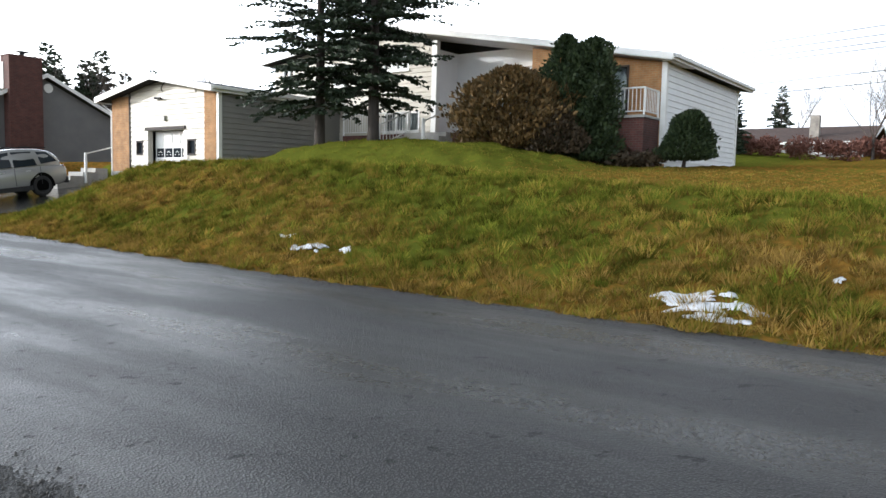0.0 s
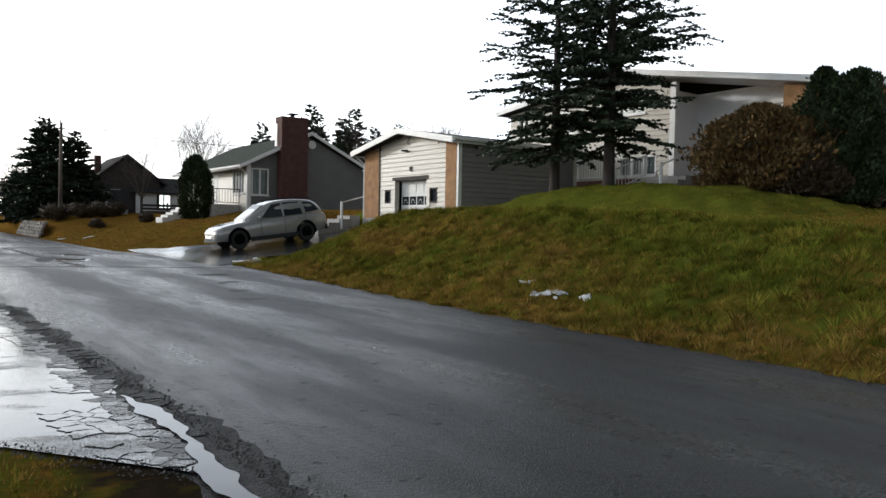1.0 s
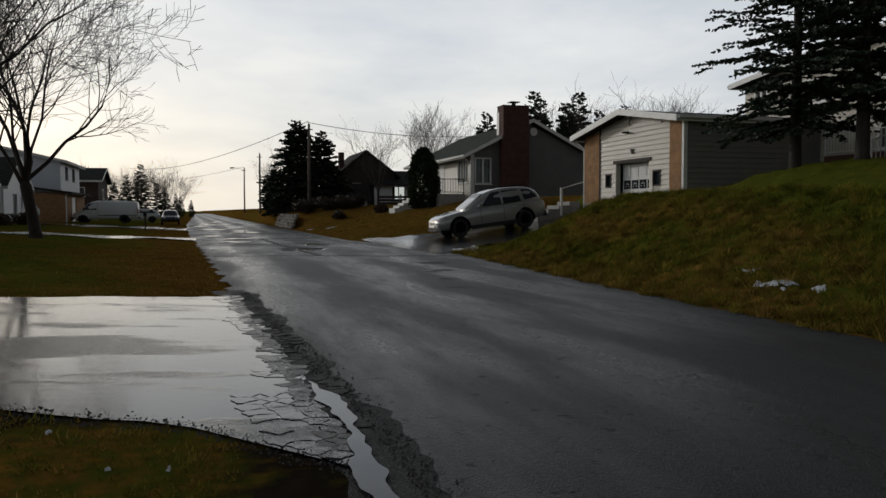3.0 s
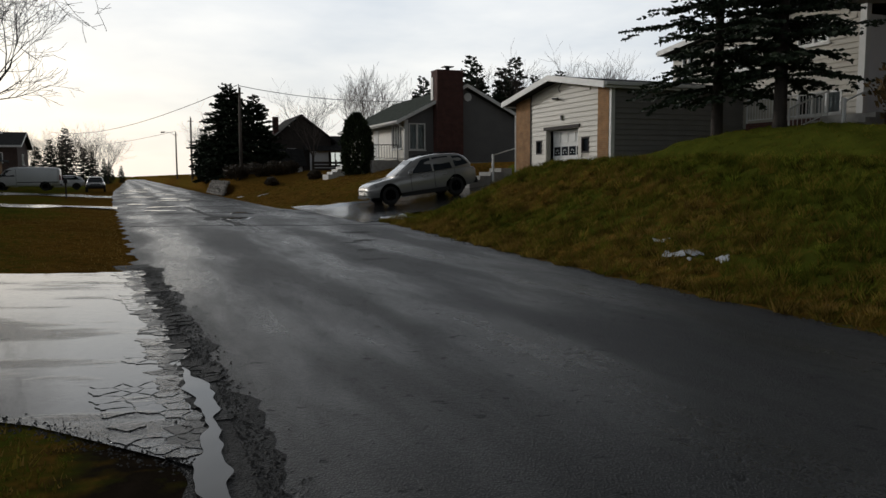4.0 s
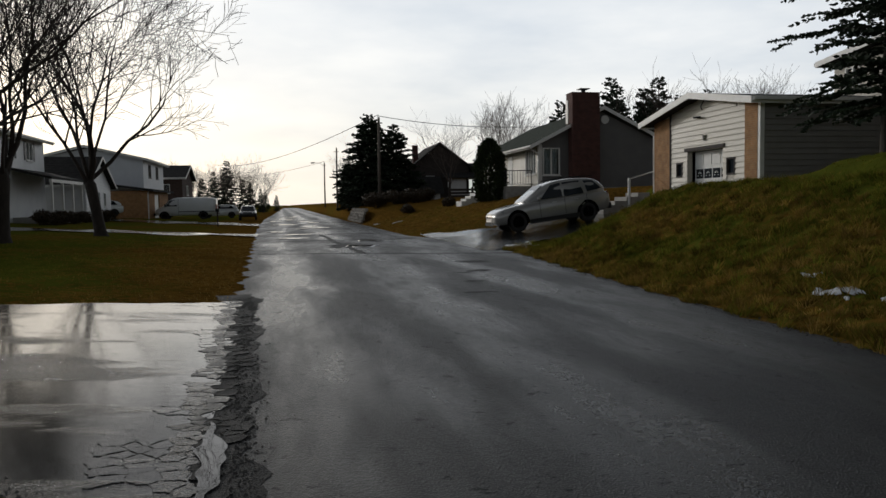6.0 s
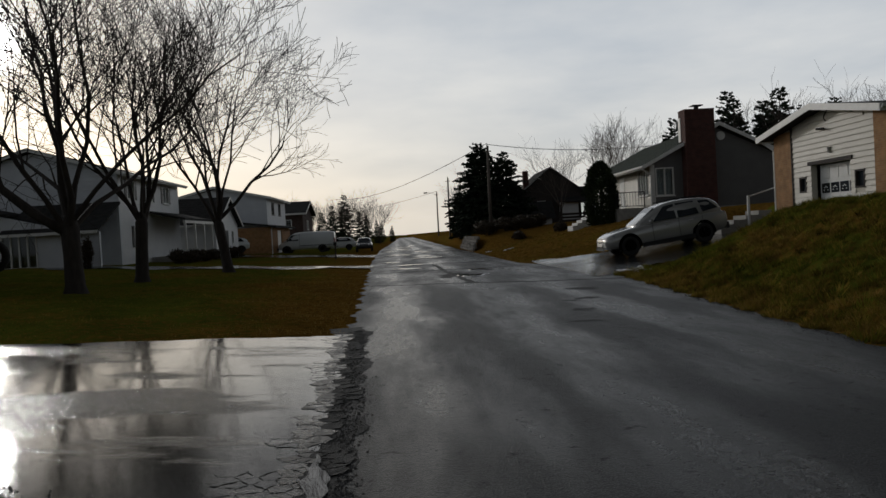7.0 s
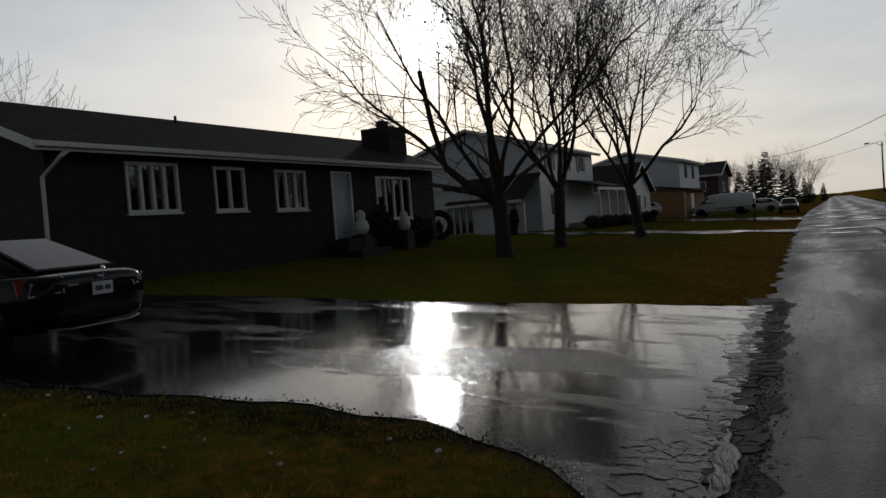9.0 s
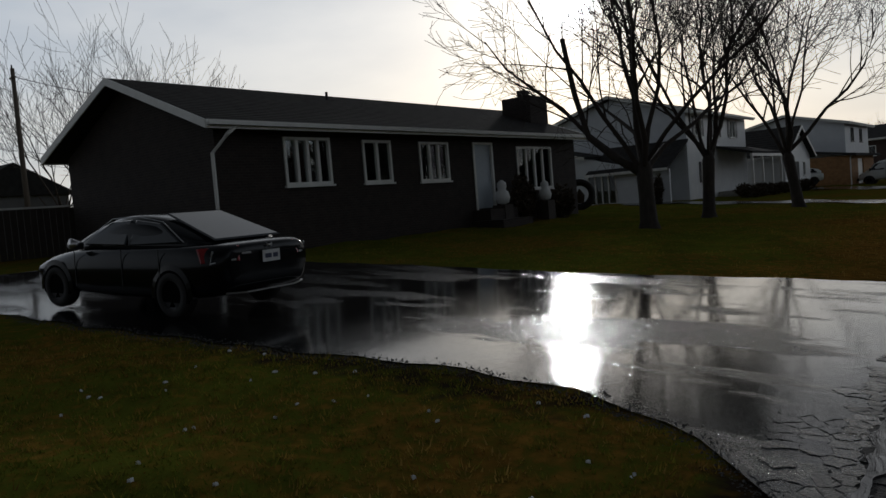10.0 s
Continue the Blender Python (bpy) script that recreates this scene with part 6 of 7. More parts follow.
def shrub(name, at, size, n, leaf, mat, seed, label, blobs=5, category="bush", stems=True, upright=False):
    """Clumps of small leaves round several centres; uneven outline."""
    rng = random.Random(seed)
    b = thing(name, at, label, category)
    sx, sy, sz = size
    if stems:
        st = MB()
        for k in range(7):
            a = rng.uniform(0, 6.28)
            st.tube([(0.1 * math.cos(a), 0.1 * math.sin(a), -0.1), (0.35 * sx * math.cos(a), 0.35 * sy * math.sin(a), sz * 0.45), (0.6 * sx * math.cos(a), 0.6 * sy * math.sin(a), sz * 0.85)], [0.04, 0.025, 0.006], 4, cap=False)
        part("stem_cluster", st, M["twig"], b, local=True)
    cs = [(rng.uniform(-0.45, 0.45) * sx, rng.uniform(-0.45, 0.45) * sy, sz * rng.uniform(0.3, 0.72), rng.uniform(0.42, 0.66)) for _ in range(blobs)]
    mb = MB()
    for i in range(n):
        cx, cy, cz, f = rng.choice(cs)
        d = Vector((rng.gauss(0, 1), rng.gauss(0, 1), rng.gauss(0, 1))).normalized()
        rr = rng.uniform(0.62, 1.0) if rng.random() < 0.85 else rng.uniform(0.9, 1.18)
        p = Vector((cx + d.x * sx * f * rr, cy + d.y * sy * f * rr, max(0.05, cz + d.z * sz * f * 0.8 * rr)))
        u = (d * 0.5 + Vector((rng.uniform(-1, 1), rng.uniform(-1, 1), rng.uniform(-0.3, 1.4 if upright else 1)))).normalized()
        s = u.cross(d if abs(u.dot(d)) < 0.95 else Vector((1, 0, 0.3))).normalized()
        l = leaf * rng.uniform(0.6, 1.4)
        mb.add([p - s * l * 0.35, p + u * l * 0.5 - s * l * 0.1 + d * l * 0.15, p + u * l, p + s * l * 0.35], [(0, 1, 2, 3)])
    part("foliage", mb, M[mat], b, local=True)
    return b


def on_ground(x, y, d=0.0):
    return (x, y, hz(x, y) + d)


# two tall spruces before the large house
spruce("spruce_tree", on_ground(18.7, 20.6), 10.6, 3.5, 3, "tall thin dark spruce with a bare lower trunk", clear=1.5, dense=1.2, tr=0.19, whorl=0.34, size=0.36, gaps=0.2, wide=0.85)
spruce("spruce_tree", on_ground(19.2, 18.5), 11.2, 3.5, 8, "tall dark spruce with drooping boughs and bare lower trunk", clear=1.5, dense=1.2, tr=0.2, whorl=0.33, size=0.36, gaps=0.18, wide=0.85)
# shrubs by the large house
evergreen("bush", on_ground(20.9, 14.0), [(0.05, 1.2), (0.5, 1.6), (1.2, 1.75), (1.9, 1.45), (2.4, 0.8), (2.65, 0.15)], 16000, 0.15, "russet", 4, "large rounded russet bush beside the porch", lumps=0.17, spike=0.2)
evergreen("bush", on_ground(21.0, 12.6), [(0.05, 0.9), (0.5, 1.05), (1.1, 0.85), (1.6, 0.2)], 6000, 0.13, "hedge", 14, "dark brown leafless bush before the cypresses", lumps=0.14)
evergreen("cypress", on_ground(21.8, 12.4), [(0.05, 0.75), (0.8, 0.85), (2.0, 0.72), (2.9, 0.5), (3.2, 0.36), (3.65, 0.3), (3.95, 0.05)], 11000, 0.13, "cedar", 5, "dark upright cypress with a rounded top", "tree", (-0.1, 0.15), 0.42, 0.25)
evergreen("cypress", on_ground(22.1, 11.8), [(0.05, 0.6), (0.8, 0.7), (2.0, 0.66), (3.0, 0.56), (3.4, 0.42), (3.7, 0.3), (3.9, 0.05)], 11000, 0.13, "cedar", 6, "dark upright cypress with a rounded top", "tree", (0.05, -0.05), 0.42, 0.25)
evergreen("cypress", on_ground(22.9, 9.0), [(0.2, 0.5), (0.3, 0.82), (0.6, 0.76), (1.0, 0.6), (1.35, 0.48), (1.55, 0.36), (1.7, 0.1)], 11000, 0.10, "cedar", 12, "clipped teardrop evergreen by the white side wall", "bush", (0.14, -0.16), 0.13, 0.08)
shrub("bush", on_ground(22.4, 10.6), (0.5, 1.4, 0.5), 1500, 0.12, "hedge", 13, "low dark shrub at the foot of the brick terrace", 5)
# bare maples on the lawn of the bungalow
TREES = ((-7.43, 23.6), (-7.42, 28.9), (-6.25, 36.8))
bare_tree("bare_tree", on_ground(*TREES[0]), 9.6, 0.27, 21, "large bare maple with a forked trunk and a sawn-off limb", 1.9, 9, 4, (-0.1, 0.1), (0.1, 0.8), (0, 13, 10, 7, 4), lift=0.07, stub=[(-0.9, -0.3, 2.3), (-1.6, -0.5, 3.0), (-1.95, -0.6, 4.4), (-2.2, -0.7, 6.2)])
bare_tree("bare_tree", on_ground(*TREES[1]), 8.6, 0.23, 34, "bare maple with spreading branches on the lawn", 2.1, 7, 4, (0.1, 0), (0.12, 0.7), (0, 12, 10, 7, 4), lift=0.07)
bare_tree("bare_tree", on_ground(*TREES[2]), 10.2, 0.25, 47, "bare maple near the road with fine spreading twigs", 2.2, 8, 4, (-0.35, 0.1), (0.1, 0.62), (0, 13, 10, 7, 4), lift=0.09)
# spruces and shrubs past the grey house
spruce("spruce_tree", on_ground(9.6, 75.0), 8.6, 3.6, 61, "dense dark spruce at the roadside", clear=0.1, dense=1.35, whorl=0.24, size=0.6, wide=1.5)
spruce("spruce_tree", on_ground(12.2, 76.5), 7.6, 3.0, 62, "dense dark spruce in a roadside clump", clear=0.1, dense=1.35, whorl=0.25, size=0.6, wide=1.5)
spruce("spruce_tree", on_ground(8.3, 82.0), 5.0, 2.4, 63, "smaller dark spruce beside the roadside clump", clear=0.1, dense=1.35, whorl=0.25, size=0.55, wide=1.5)
evergreen("cedar", (14.2, 47.4, 1.5), [(0.05, 0.6), (0.8, 0.85), (1.8, 0.9), (2.8, 0.75), (3.5, 0.5), (3.9, 0.1)], 9000, 0.17, "cedar", 71, "dark columnar cedar by the front steps", "tree", lumps=0.14)
for x, y, s, sd in ((9.4, 66.0, (1.2, 3.0, 1.0), 73), (10.6, 58.0, (0.6, 1.2, 0.6), 75), (12.0, 62.0, (0.7, 1.0, 0.6), 74), (13.0, 54.0, (0.5, 0.9, 0.5), 76)):
    shrub("hedge_bush", on_ground(x, y), s, 2600, 0.14, "hedge", sd, "low brown leafless hedge bush", 6)
for y, q in ((47.5, 88), (50.5, 89), (53.5, 90), (56.5, 87)):
    shrub("hedge_bush", on_ground(-11.7, y), (0.5, 1.7, 0.7), 1500, 0.13, "hedge", q, "low dark hedge before the white house porch", 5, stems=False)
for x, y, q in ((8.9, 64.0, 171), (10.4, 63.0, 172), (11.8, 62.4, 173), (10.0, 68.5, 174), (13.2, 64.0, 175)):
    shrub("hedge_bush", on_ground(x, y), (1.2, 1.5, 1.0), 2200, 0.15, "hedge", q, "dense dark leafless hedge above the stone wall", 5)
shrub("bush", on_ground(-11.2, 59.2), (0.8, 0.8, 0.8), 1800, 0.12, "hedge", 81, "low dark shrub by the small garage", 5)
shrub("bush", (-13.7, 26.3, hz(-13.7, 26.3)), (0.45, 0.9, 1.7), 2600, 0.13, "hedge", 83, "dark shrub beside the front door", 6)
shrub("bush", (-13.75, 29.3, hz(-13.75, 29.3)), (0.4, 1.1, 1.3), 3000, 0.13, "hedge", 84, "dark foundation shrubs under the window", 7)
shrub("bush", (-15.0, 42.4, hz(-15, 42.4)), (0.35, 0.4, 1.5), 1500, 0.11, "hedge", 85, "narrow dark shrub by the white extension", 5)
# woods behind: copies of a few grown trees
bgb = [bare_tree("bare_tree", on_ground(*p), h, 0.14, sd, "pale bare tree in the wood behind the houses", 1.6, 7, 3, (0, 0), (0.1, 0.75), (0, 10, 9, 6), twigs="paletwig", thin=0.009) for p, h, sd in (((31.0, 60.0), 7.6, 91), ((20.0, 68.0), 6.8, 92), ((-44.0, 28.0), 9.0, 93))]
bgs = [spruce("spruce_tree", on_ground(*p), h, 2.0, sd, "dark spruce in the wood behind the garage", clear=0.3, dense=0.9, whorl=0.3, size=0.6, wide=1.7) for p, h, sd in (((31.5, 61.0), 8.4, 95), ((35.5, 62.0), 8.0, 96))]


def put(src, x, y, s, rz):
    return copy_thing(src, pose(x, y, hz(x, y), 0, 0, rz) @ Matrix.Diagonal((s, s, s, 1)))


rng = random.Random(5)
for k, (x, y, s) in enumerate(((33.5, 62, 0.95), (36, 58, 1.0), (40, 60, 1.12), (44, 62, 1.2), (16.5, 70, 0.85), (22.5, 72, 1.2), (26, 74, 0.9), (13.5, 95, 0.9), (10.0, 92, 0.85), (9.5, 100, 0.8), (28, 70, 0.8))):
    put(bgb[k % 2], x, y, s, rng.uniform(0, 360))
for k, (x, y, s) in enumerate(((29.5, 62, 1.05), (33.2, 63.5, 1.1), (37.5, 61, 1.0), (27.5, 64, 0.95), (35.0, 65, 1.2), (26, 66, 1.0), (30.8, 66, 1.2), (9.5, 110, 0.6))):
    put(bgs[k % 2], x, y, s, rng.uniform(0, 360))
for x, y, q, a in ((-40.5, 24.0, 1.22, 40), (-42.5, 21.5, 1.1, 130), (-39.0, 26.5, 1.05, 250), (-43, 15.0, 0.72, 10), (-41, 40.0, 0.62, 80), (-40, 46.0, 0.66, 200), (-38, 51.0, 0.64, 310), (-41, 58.0, 0.7, 20), (-36, 62.0, 0.66, 150)):
    put(bgb[2], x, y, q, a)
for k in range(16):
    put(bgb[k % 3], -24 + k * 1.35 + rng.uniform(-0.6, 0.6), 150 + rng.uniform(-14, 14), rng.uniform(0.75, 1.05), rng.uniform(0, 360))
for x, y, s in ((-9.8, 150, 1.15), (-20, 158, 0.95), (-6, 160, 0.75), (-4.2, 165, 0.6), (-3.5, 175, 0.55), (-1.5, 200, 0.5), (-15, 155, 0.8), (-12.5, 152, 0.9), (-7.5, 158, 0.8)):
    put(bgs[rng.randrange(2)], x, y, s, rng.uniform(0, 360))
for x, y, s in ((47, 14.2, 0.45), (80, 19, 0.7)):
    put(bgs[0], x, y, s, rng.uniform(0, 360))
for x, y, s in ((50, 7.2, 0.7), (54, 5.6, 0.95), (49, 4.4, 0.8), (53, 3.6, 0.9), (66, 14.5, 0.6), (52, 2, 0.7), (72, 9, 0.7)):
    put(bgb[rng.randrange(2)], x, y, s, rng.uniform(0, 360))
for k in range(7):
    shrub("hedge_bush", on_ground(48 + 0.4 * k, 15.4 - 1.5 * k), (0.8, 1.2, 1.25), 1300, 0.16, "redtwig", 200 + k, "reddish leafless hedge along the lawn", 4, stems=False)

# ---- poles, wires, street things ----
def pole(at, h, label, lamp=False, arm=True):
    p = thing("utility_pole", at, label, "pole")
    part("shaft", MB().tube([(0, 0, -0.5), (0, 0, h * 0.5), (0.05, 0, h)], [0.15, 0.13, 0.1], 10), M["polewood"], p, smooth=True, local=True)
    if arm:
        part("insulator", MB().tube([(0, 0, h), (0, 0, h + 0.18)], [0.05, 0.03], 6), M["darkmetal"], p, local=True)
        part("bracket", MB().box(-0.35, 0.35, -0.05, 0.05, h - 0.5, h - 0.42), M["polewood"], p, local=True)
    if lamp:
        part("lamp_arm", MB().tube([(0, 0, h - 0.6), (-0.8, 0, h - 0.1), (-1.8, 0, h)], 0.035, 5), M["steel"], p, local=True)
        part("lamp_head", MB().tube([(-1.7, 0, h), (-2.4, 0, h - 0.06)], [0.1, 0.14], 8), M["steel"], p, local=True)
    return p


pole(on_ground(9.4, 65.5), 7.5, "tall weathered timber utility pole")
pole(on_ground(8.2, 140.0), 8.0, "timber street lamp pole with a steel arm", True)
pole(on_ground(8.2, 104.0), 8.0, "dark timber utility pole among trees")
pole((-38.0, 17.8, 1.0), 9.4, "timber utility pole behind the bungalow")
pole(on_ground(56.0, 7.0), 3.6, "timber pole by the far hedge")


def cable(a, b, sag, r=0.02, label="thin black overhead cable"):
    a, b = Vector(a), Vector(b)
    pts = [a.lerp(b, t) + Vector((0, 0, -4 * sag * t * (1 - t))) for t in np.linspace(0, 1, 18)]
    return solid("overhead_cable", MB().tube(pts, r, 4), M["wire"], label, "cable", "overhead cables", at=tuple(a))


cable((9.4, 65.5, 9.1), (-12.0, 150.0, 9.5), 1.6, 0.03)
cable((9.4, 65.5, 9.0), (30.0, 62.0, 8.6), 0.9, 0.025)
cable((8.2, 140.0, 9.4), (-16.0, 190.0, 8.2), 0.8, 0.03)
for k, (z0, z1) in enumerate(((9.0, 9.75), (8.75, 9.2), (8.45, 8.85), (8.2, 8.6), (7.1, 7.55), (6.6, 7.0))):
    cable((40.0, 22.0, z0 - 0.5), (40.0, -8.0, z1 + 0.6), 0.25, 0.018)
cable((-38.0, 17.8, 10.0), (-22.0, 26.0, 5.6), 0.4, 0.018)

# tractor tyre planter and garden figures by the bungalow
tp = thing("tyre_planter", (-16.3, 35.6, hz(-16.3, 35.6)), "upright tractor tyre standing as a lawn ornament", "ornament", rz=28)
n = 36
ty = MB().loft([[((0.52 + q * math.cos(b)) * math.cos(a), 0.16 * math.sin(b) * 1.0, 0.66 + (0.52 + q * math.cos(b)) * math.sin(a)) for b, q in [(2 * math.pi * j / 10, 0.145) for j in range(10)]] for a in [2 * math.pi * k / n for k in range(n + 1)]], caps=False)
part("tyre", ty, M["rubber"], tp, smooth=True, local=True)
part("snow", MB().loft([[((0.665) * math.cos(a) * (1 + d * 0.03), w, 0.66 + 0.665 * math.sin(a) * (1 + d * 0.03)) for w, d in ((-0.1, 0), (-0.05, 1), (0.05, 1), (0.1, 0))] for a in np.linspace(1.2, 2.0, 9)], closed=False), M["snow"], tp, local=True)
tp.scale = (1.2, 1.2, 1.2)
part("plant", MB().tube([(0, 0, 0.3), (0.02, 0, 0.62), (0.0, 0, 0.9)], [0.16, 0.2, 0.03], 8), M["hedge"], tp, local=True)
for x, y, s in ((-13.75, 24.9, 1.0), (-13.75, 28.0, 0.9)):
    fig = MB()
    z0 = hz(x, y) + 0.75
    prof = [(0.02, 0), (0.24, 0.06), (0.30, 0.28), (0.24, 0.48), (0.15, 0.56), (0.19, 0.68), (0.17, 0.82), (0.05, 0.92), (0.01, 0.93)]
    fig.loft([[(x + s * r * math.cos(a), y + s * r * math.sin(a), z0 + s * z) for a in [2 * math.pi * k / 14 for k in range(14)]] for r, z in prof])
    solid("snowman_figure", fig, M["whitesid"], "pale snowman garden figure on a dark stand", "ornament", smooth=True, at=(x, y, z0))
    solid("stand", MB().box(x - 0.28, x + 0.28, y - 0.28, y + 0.28, hz(x, y) - 0.05, z0), M["timber"], "dark timber stand under a garden figure", "stand", at=(x, y, hz(x, y)), bevel=0.01)
mbx = thing("mailbox", on_ground(-3.2, 57.0), "dark mailbox on a timber post at the drive", "mailbox")
part("post", MB().box(-0.05, 0.05, -0.05, 0.05, -0.2, 1.0), M["timber"], mbx, local=True)
part("box", MB().box(-0.12, 0.12, -0.22, 0.22, 1.0, 1.25), M["darkmetal"], mbx, bevel=0.03, local=True)

# stone retaining wall
sw = thing("stone_wall", (7.5, 66.0, 0.0), "low dry stone retaining wall beside the road", "wall")
rng = random.Random(11)
stone_me = []
for k in range(4):
    mb = MB().loft([[(0.5 * sx * (1 - 0.35 * e) * math.cos(a) * (1 + 0.2 * math.sin(3 * a + k)), 0.5 * e2, 0.5 * (1 - 0.35 * e) * math.sin(a) * (1 + 0.15 * math.cos(2 * a + k))) for a in [2 * math.pi * j / 8 for j in range(8)]] for e, e2, sx in ((0.7, -1.0, 1), (0.0, -0.6, 1), (0.0, 0.6, 1), (0.7, 1.0, 1))])
    me = mb.mesh("stone")
    me.materials.append(M["stone"])
    stone_me.append(me)
for row in range(5):
    y = 60.5
    while y < 73.5:
        l = rng.uniform(0.3, 0.62)
        ob = new("stone", rng.choice(stone_me))
        ob.parent = sw
        ob.location = (rng.uniform(-0.05, 0.05) + 0.1 * row - 7.5 + 7.35, y + l / 2 - 66.0, 0.14 + row * 0.23)
        ob.scale = (0.4, l * 0.5, 0.26)
        ob.scale = (l * 1.05, 0.22, 0.27)
        ob.rotation_euler = (0, rng.uniform(-0.15, 0.15), math.pi / 2 + rng.uniform(-0.1, 0.1))
        y += l
solid("board_pile", MB().box(7.6, 8.6, 84.0, 88.0, 1.0, 1.9), M["rust"], "orange-brown board screen at the roadside", "screen", at=(8.0, 86.0, 1.0), bevel=0.02)


# ---- snow, puddle, broken tarmac ----
def lump(name, x, y, rx, ry, h, mat, label, cat, seed, floor_z=None, rz=0.0):
    rng = random.Random(seed)
    ph = [rng.uniform(0, 6.28) for _ in range(4)]
    rings = []
    for t in (1.0, 0.85, 0.55, 0.25, 0.03):
        rg = []
        for k in range(26):
            a = 2 * math.pi * k / 26
            w = t * (1 + 0.28 * math.sin(2 * a + ph[0]) + 0.2 * math.sin(3 * a + ph[1]) + 0.14 * math.sin(5 * a + ph[2]) + 0.08 * math.sin(9 * a + ph[3]))
            u, v = rx * w * math.cos(a), ry * w * math.sin(a)
            u, v = u * math.cos(rz) - v * math.sin(rz), u * math.sin(rz) + v * math.cos(rz)
            g = hz(x + u, y + v) if floor_z is None else floor_z
            rg.append((x + u, y + v, g + (h * (1 - t ** 2) + (0.012 if t < 1 else -0.02)) * (1 + 0.25 * math.sin(4 * a + 7 * t))))
        rings.append(rg)
    return solid(name, MB().loft(rings, caps=True), mat, label, cat, smooth=True, at=(x, y, hz(x, y)))


def snow_scraps(x, y, rx, ry, n, seed):
    """A thin melting patch broken into flat ragged scraps."""
    rng = random.Random(seed)
    for k in range(n):
        f = 1.0 if k == 0 else rng.uniform(0.15, 0.5)
        cx, cy = (x, y) if k == 0 else (x + rng.uniform(-1.2, 1.2) * rx, y + rng.uniform(-1.3, 1.3) * ry)
        ph = [rng.uniform(0, 6.28) for _ in range(5)]
        rings = []
        for t, up in ((1.0, 0.0), (0.9, 0.022), (0.6, 0.03), (0.3, 0.034), (0.03, 0.032)):
            rg = []
            for j in range(30):
                a = 2 * math.pi * j / 30
                w = f * t * (0.75 + 0.3 * math.sin(2 * a + ph[0]) + 0.22 * math.sin(3 * a + ph[1]) + 0.2 * math.sin(5 * a + ph[2]) + 0.16 * math.sin(8 * a + ph[3]) + 0.1 * math.sin(13 * a + ph[4]))
                px, py = cx + rx * w * math.cos(a), cy + ry * w * math.sin(a)
                rg.append((px, py, hz(px, py) + 0.02 + up * (0.7 + 0.3 * math.sin(3 * a + 9 * t))))
            rings.append(rg)
        solid("snow_patch", MB().loft(rings), M["snow"], "thin ragged patch of old melting snow on the grass", "snow", smooth=True, at=(cx, cy, hz(cx, cy)))


for i, (x, y, rx, ry, q) in enumerate(((8.85, 11.1, 0.07, 0.16, 2), (8.55, 10.2, 0.10, 0.27, 6), (8.55, 9.4, 0.08, 0.15, 3), (8.12, 3.72, 0.20, 0.46, 8), (7.86, 3.45, 0.08, 0.32, 6), (8.08, 3.1, 0.06, 0.13, 3), (9.3, 2.5, 0.04, 0.07, 2), (9.2, 25.4, 0.35, 0.9, 6), (11.5, 26.2, 0.4, 0.14, 3), (8.7, 50.5, 0.35, 0.5, 3), (7.8, 54, 0.2, 0.4, 3))):
    snow_scraps(x, y, rx, ry, q, 300 + i)
rng = random.Random(77)
for i in range(46):
    x, y = rng.uniform(-5.0, 0.3), rng.uniform(3.0, 6.5)
    lump("snow_patch", x, y, rng.uniform(0.006, 0.02), rng.uniform(0.008, 0.026), 0.006, M["snow"], "tiny scrap of old snow in the grass", "snow", 340 + i)
vs, fs = [], []
ys = np.linspace(3.0, 7.6, 150)
for i, y in enumerate(ys):
    c = 1.3 + 0.05 * math.sin(y * 2.2) + 0.012 * math.sin(y * 17)
    w = 0.06 + 0.025 * math.sin(y * 3.7 + 1) + 0.012 * math.sin(y * 11) + 0.006 * math.sin(y * 29)
    w *= min(1, (7.7 - y) * 1.5, (y - 2.9) * 2)
    z = 0.034
    vs += [(c - w, y, z), (c + w, y, z + 0.001)]
for i in range(len(ys) - 1):
    fs.append((2 * i, 2 * i + 1, 2 * i + 3, 2 * i + 2))
solid("puddle", MB().add(vs, fs), M["water"], "narrow puddle along the broken road edge", "puddle", at=(1.4, 5.0, 0.04))
# cracked pieces of tarmac where drive and road meet
brk = thing("broken_tarmac", (1.5, 9.0, 0.03), "cracked and crumbling tarmac strip at the road edge", "tarmac")


def clip_cell(poly, mid, nrm):
    """The side of a convex polygon that lies behind a line."""
    out = []
    for a, b in zip(poly, poly[1:] + poly[:1]):
        da, db = (a - mid).dot(nrm), (b - mid).dot(nrm)
        if da <= 0:
            out.append(a)
        if da * db < 0:
            out.append(a.lerp(b, da / (da - db)))
    return out


def crack_cells(seeds, rng, gap):
    """Cells round the seeds, with uneven cracks between them."""
    for c in seeds:
        poly = [c + Vector((math.cos(a), math.sin(a))) * rng.uniform(0.1, 0.15) for a in [math.pi * k / 4 for k in range(8)]]
        for o in sorted(seeds, key=lambda q: (q - c).length_squared)[1:16]:
            d = (o - c).normalized()
            poly = clip_cell(poly, (o + c) / 2 - d * gap * rng.uniform(0.2, 1.3), d)
            if len(poly) < 3:
                break
        if len(poly) < 3:
            continue
        out = []
        for a, b in zip(poly, poly[1:] + poly[:1]):
            e = b - a
            m = min(0.02, e.length * 0.12)
            out += [a + e * 0.06, a.lerp(b, 0.36) + Vector((-e.y, e.x)).normalized() * rng.uniform(0, m), a.lerp(b, 0.68) + Vector((-e.y, e.x)).normalized() * rng.uniform(0, m), a + e * 0.94]
        yield c, out


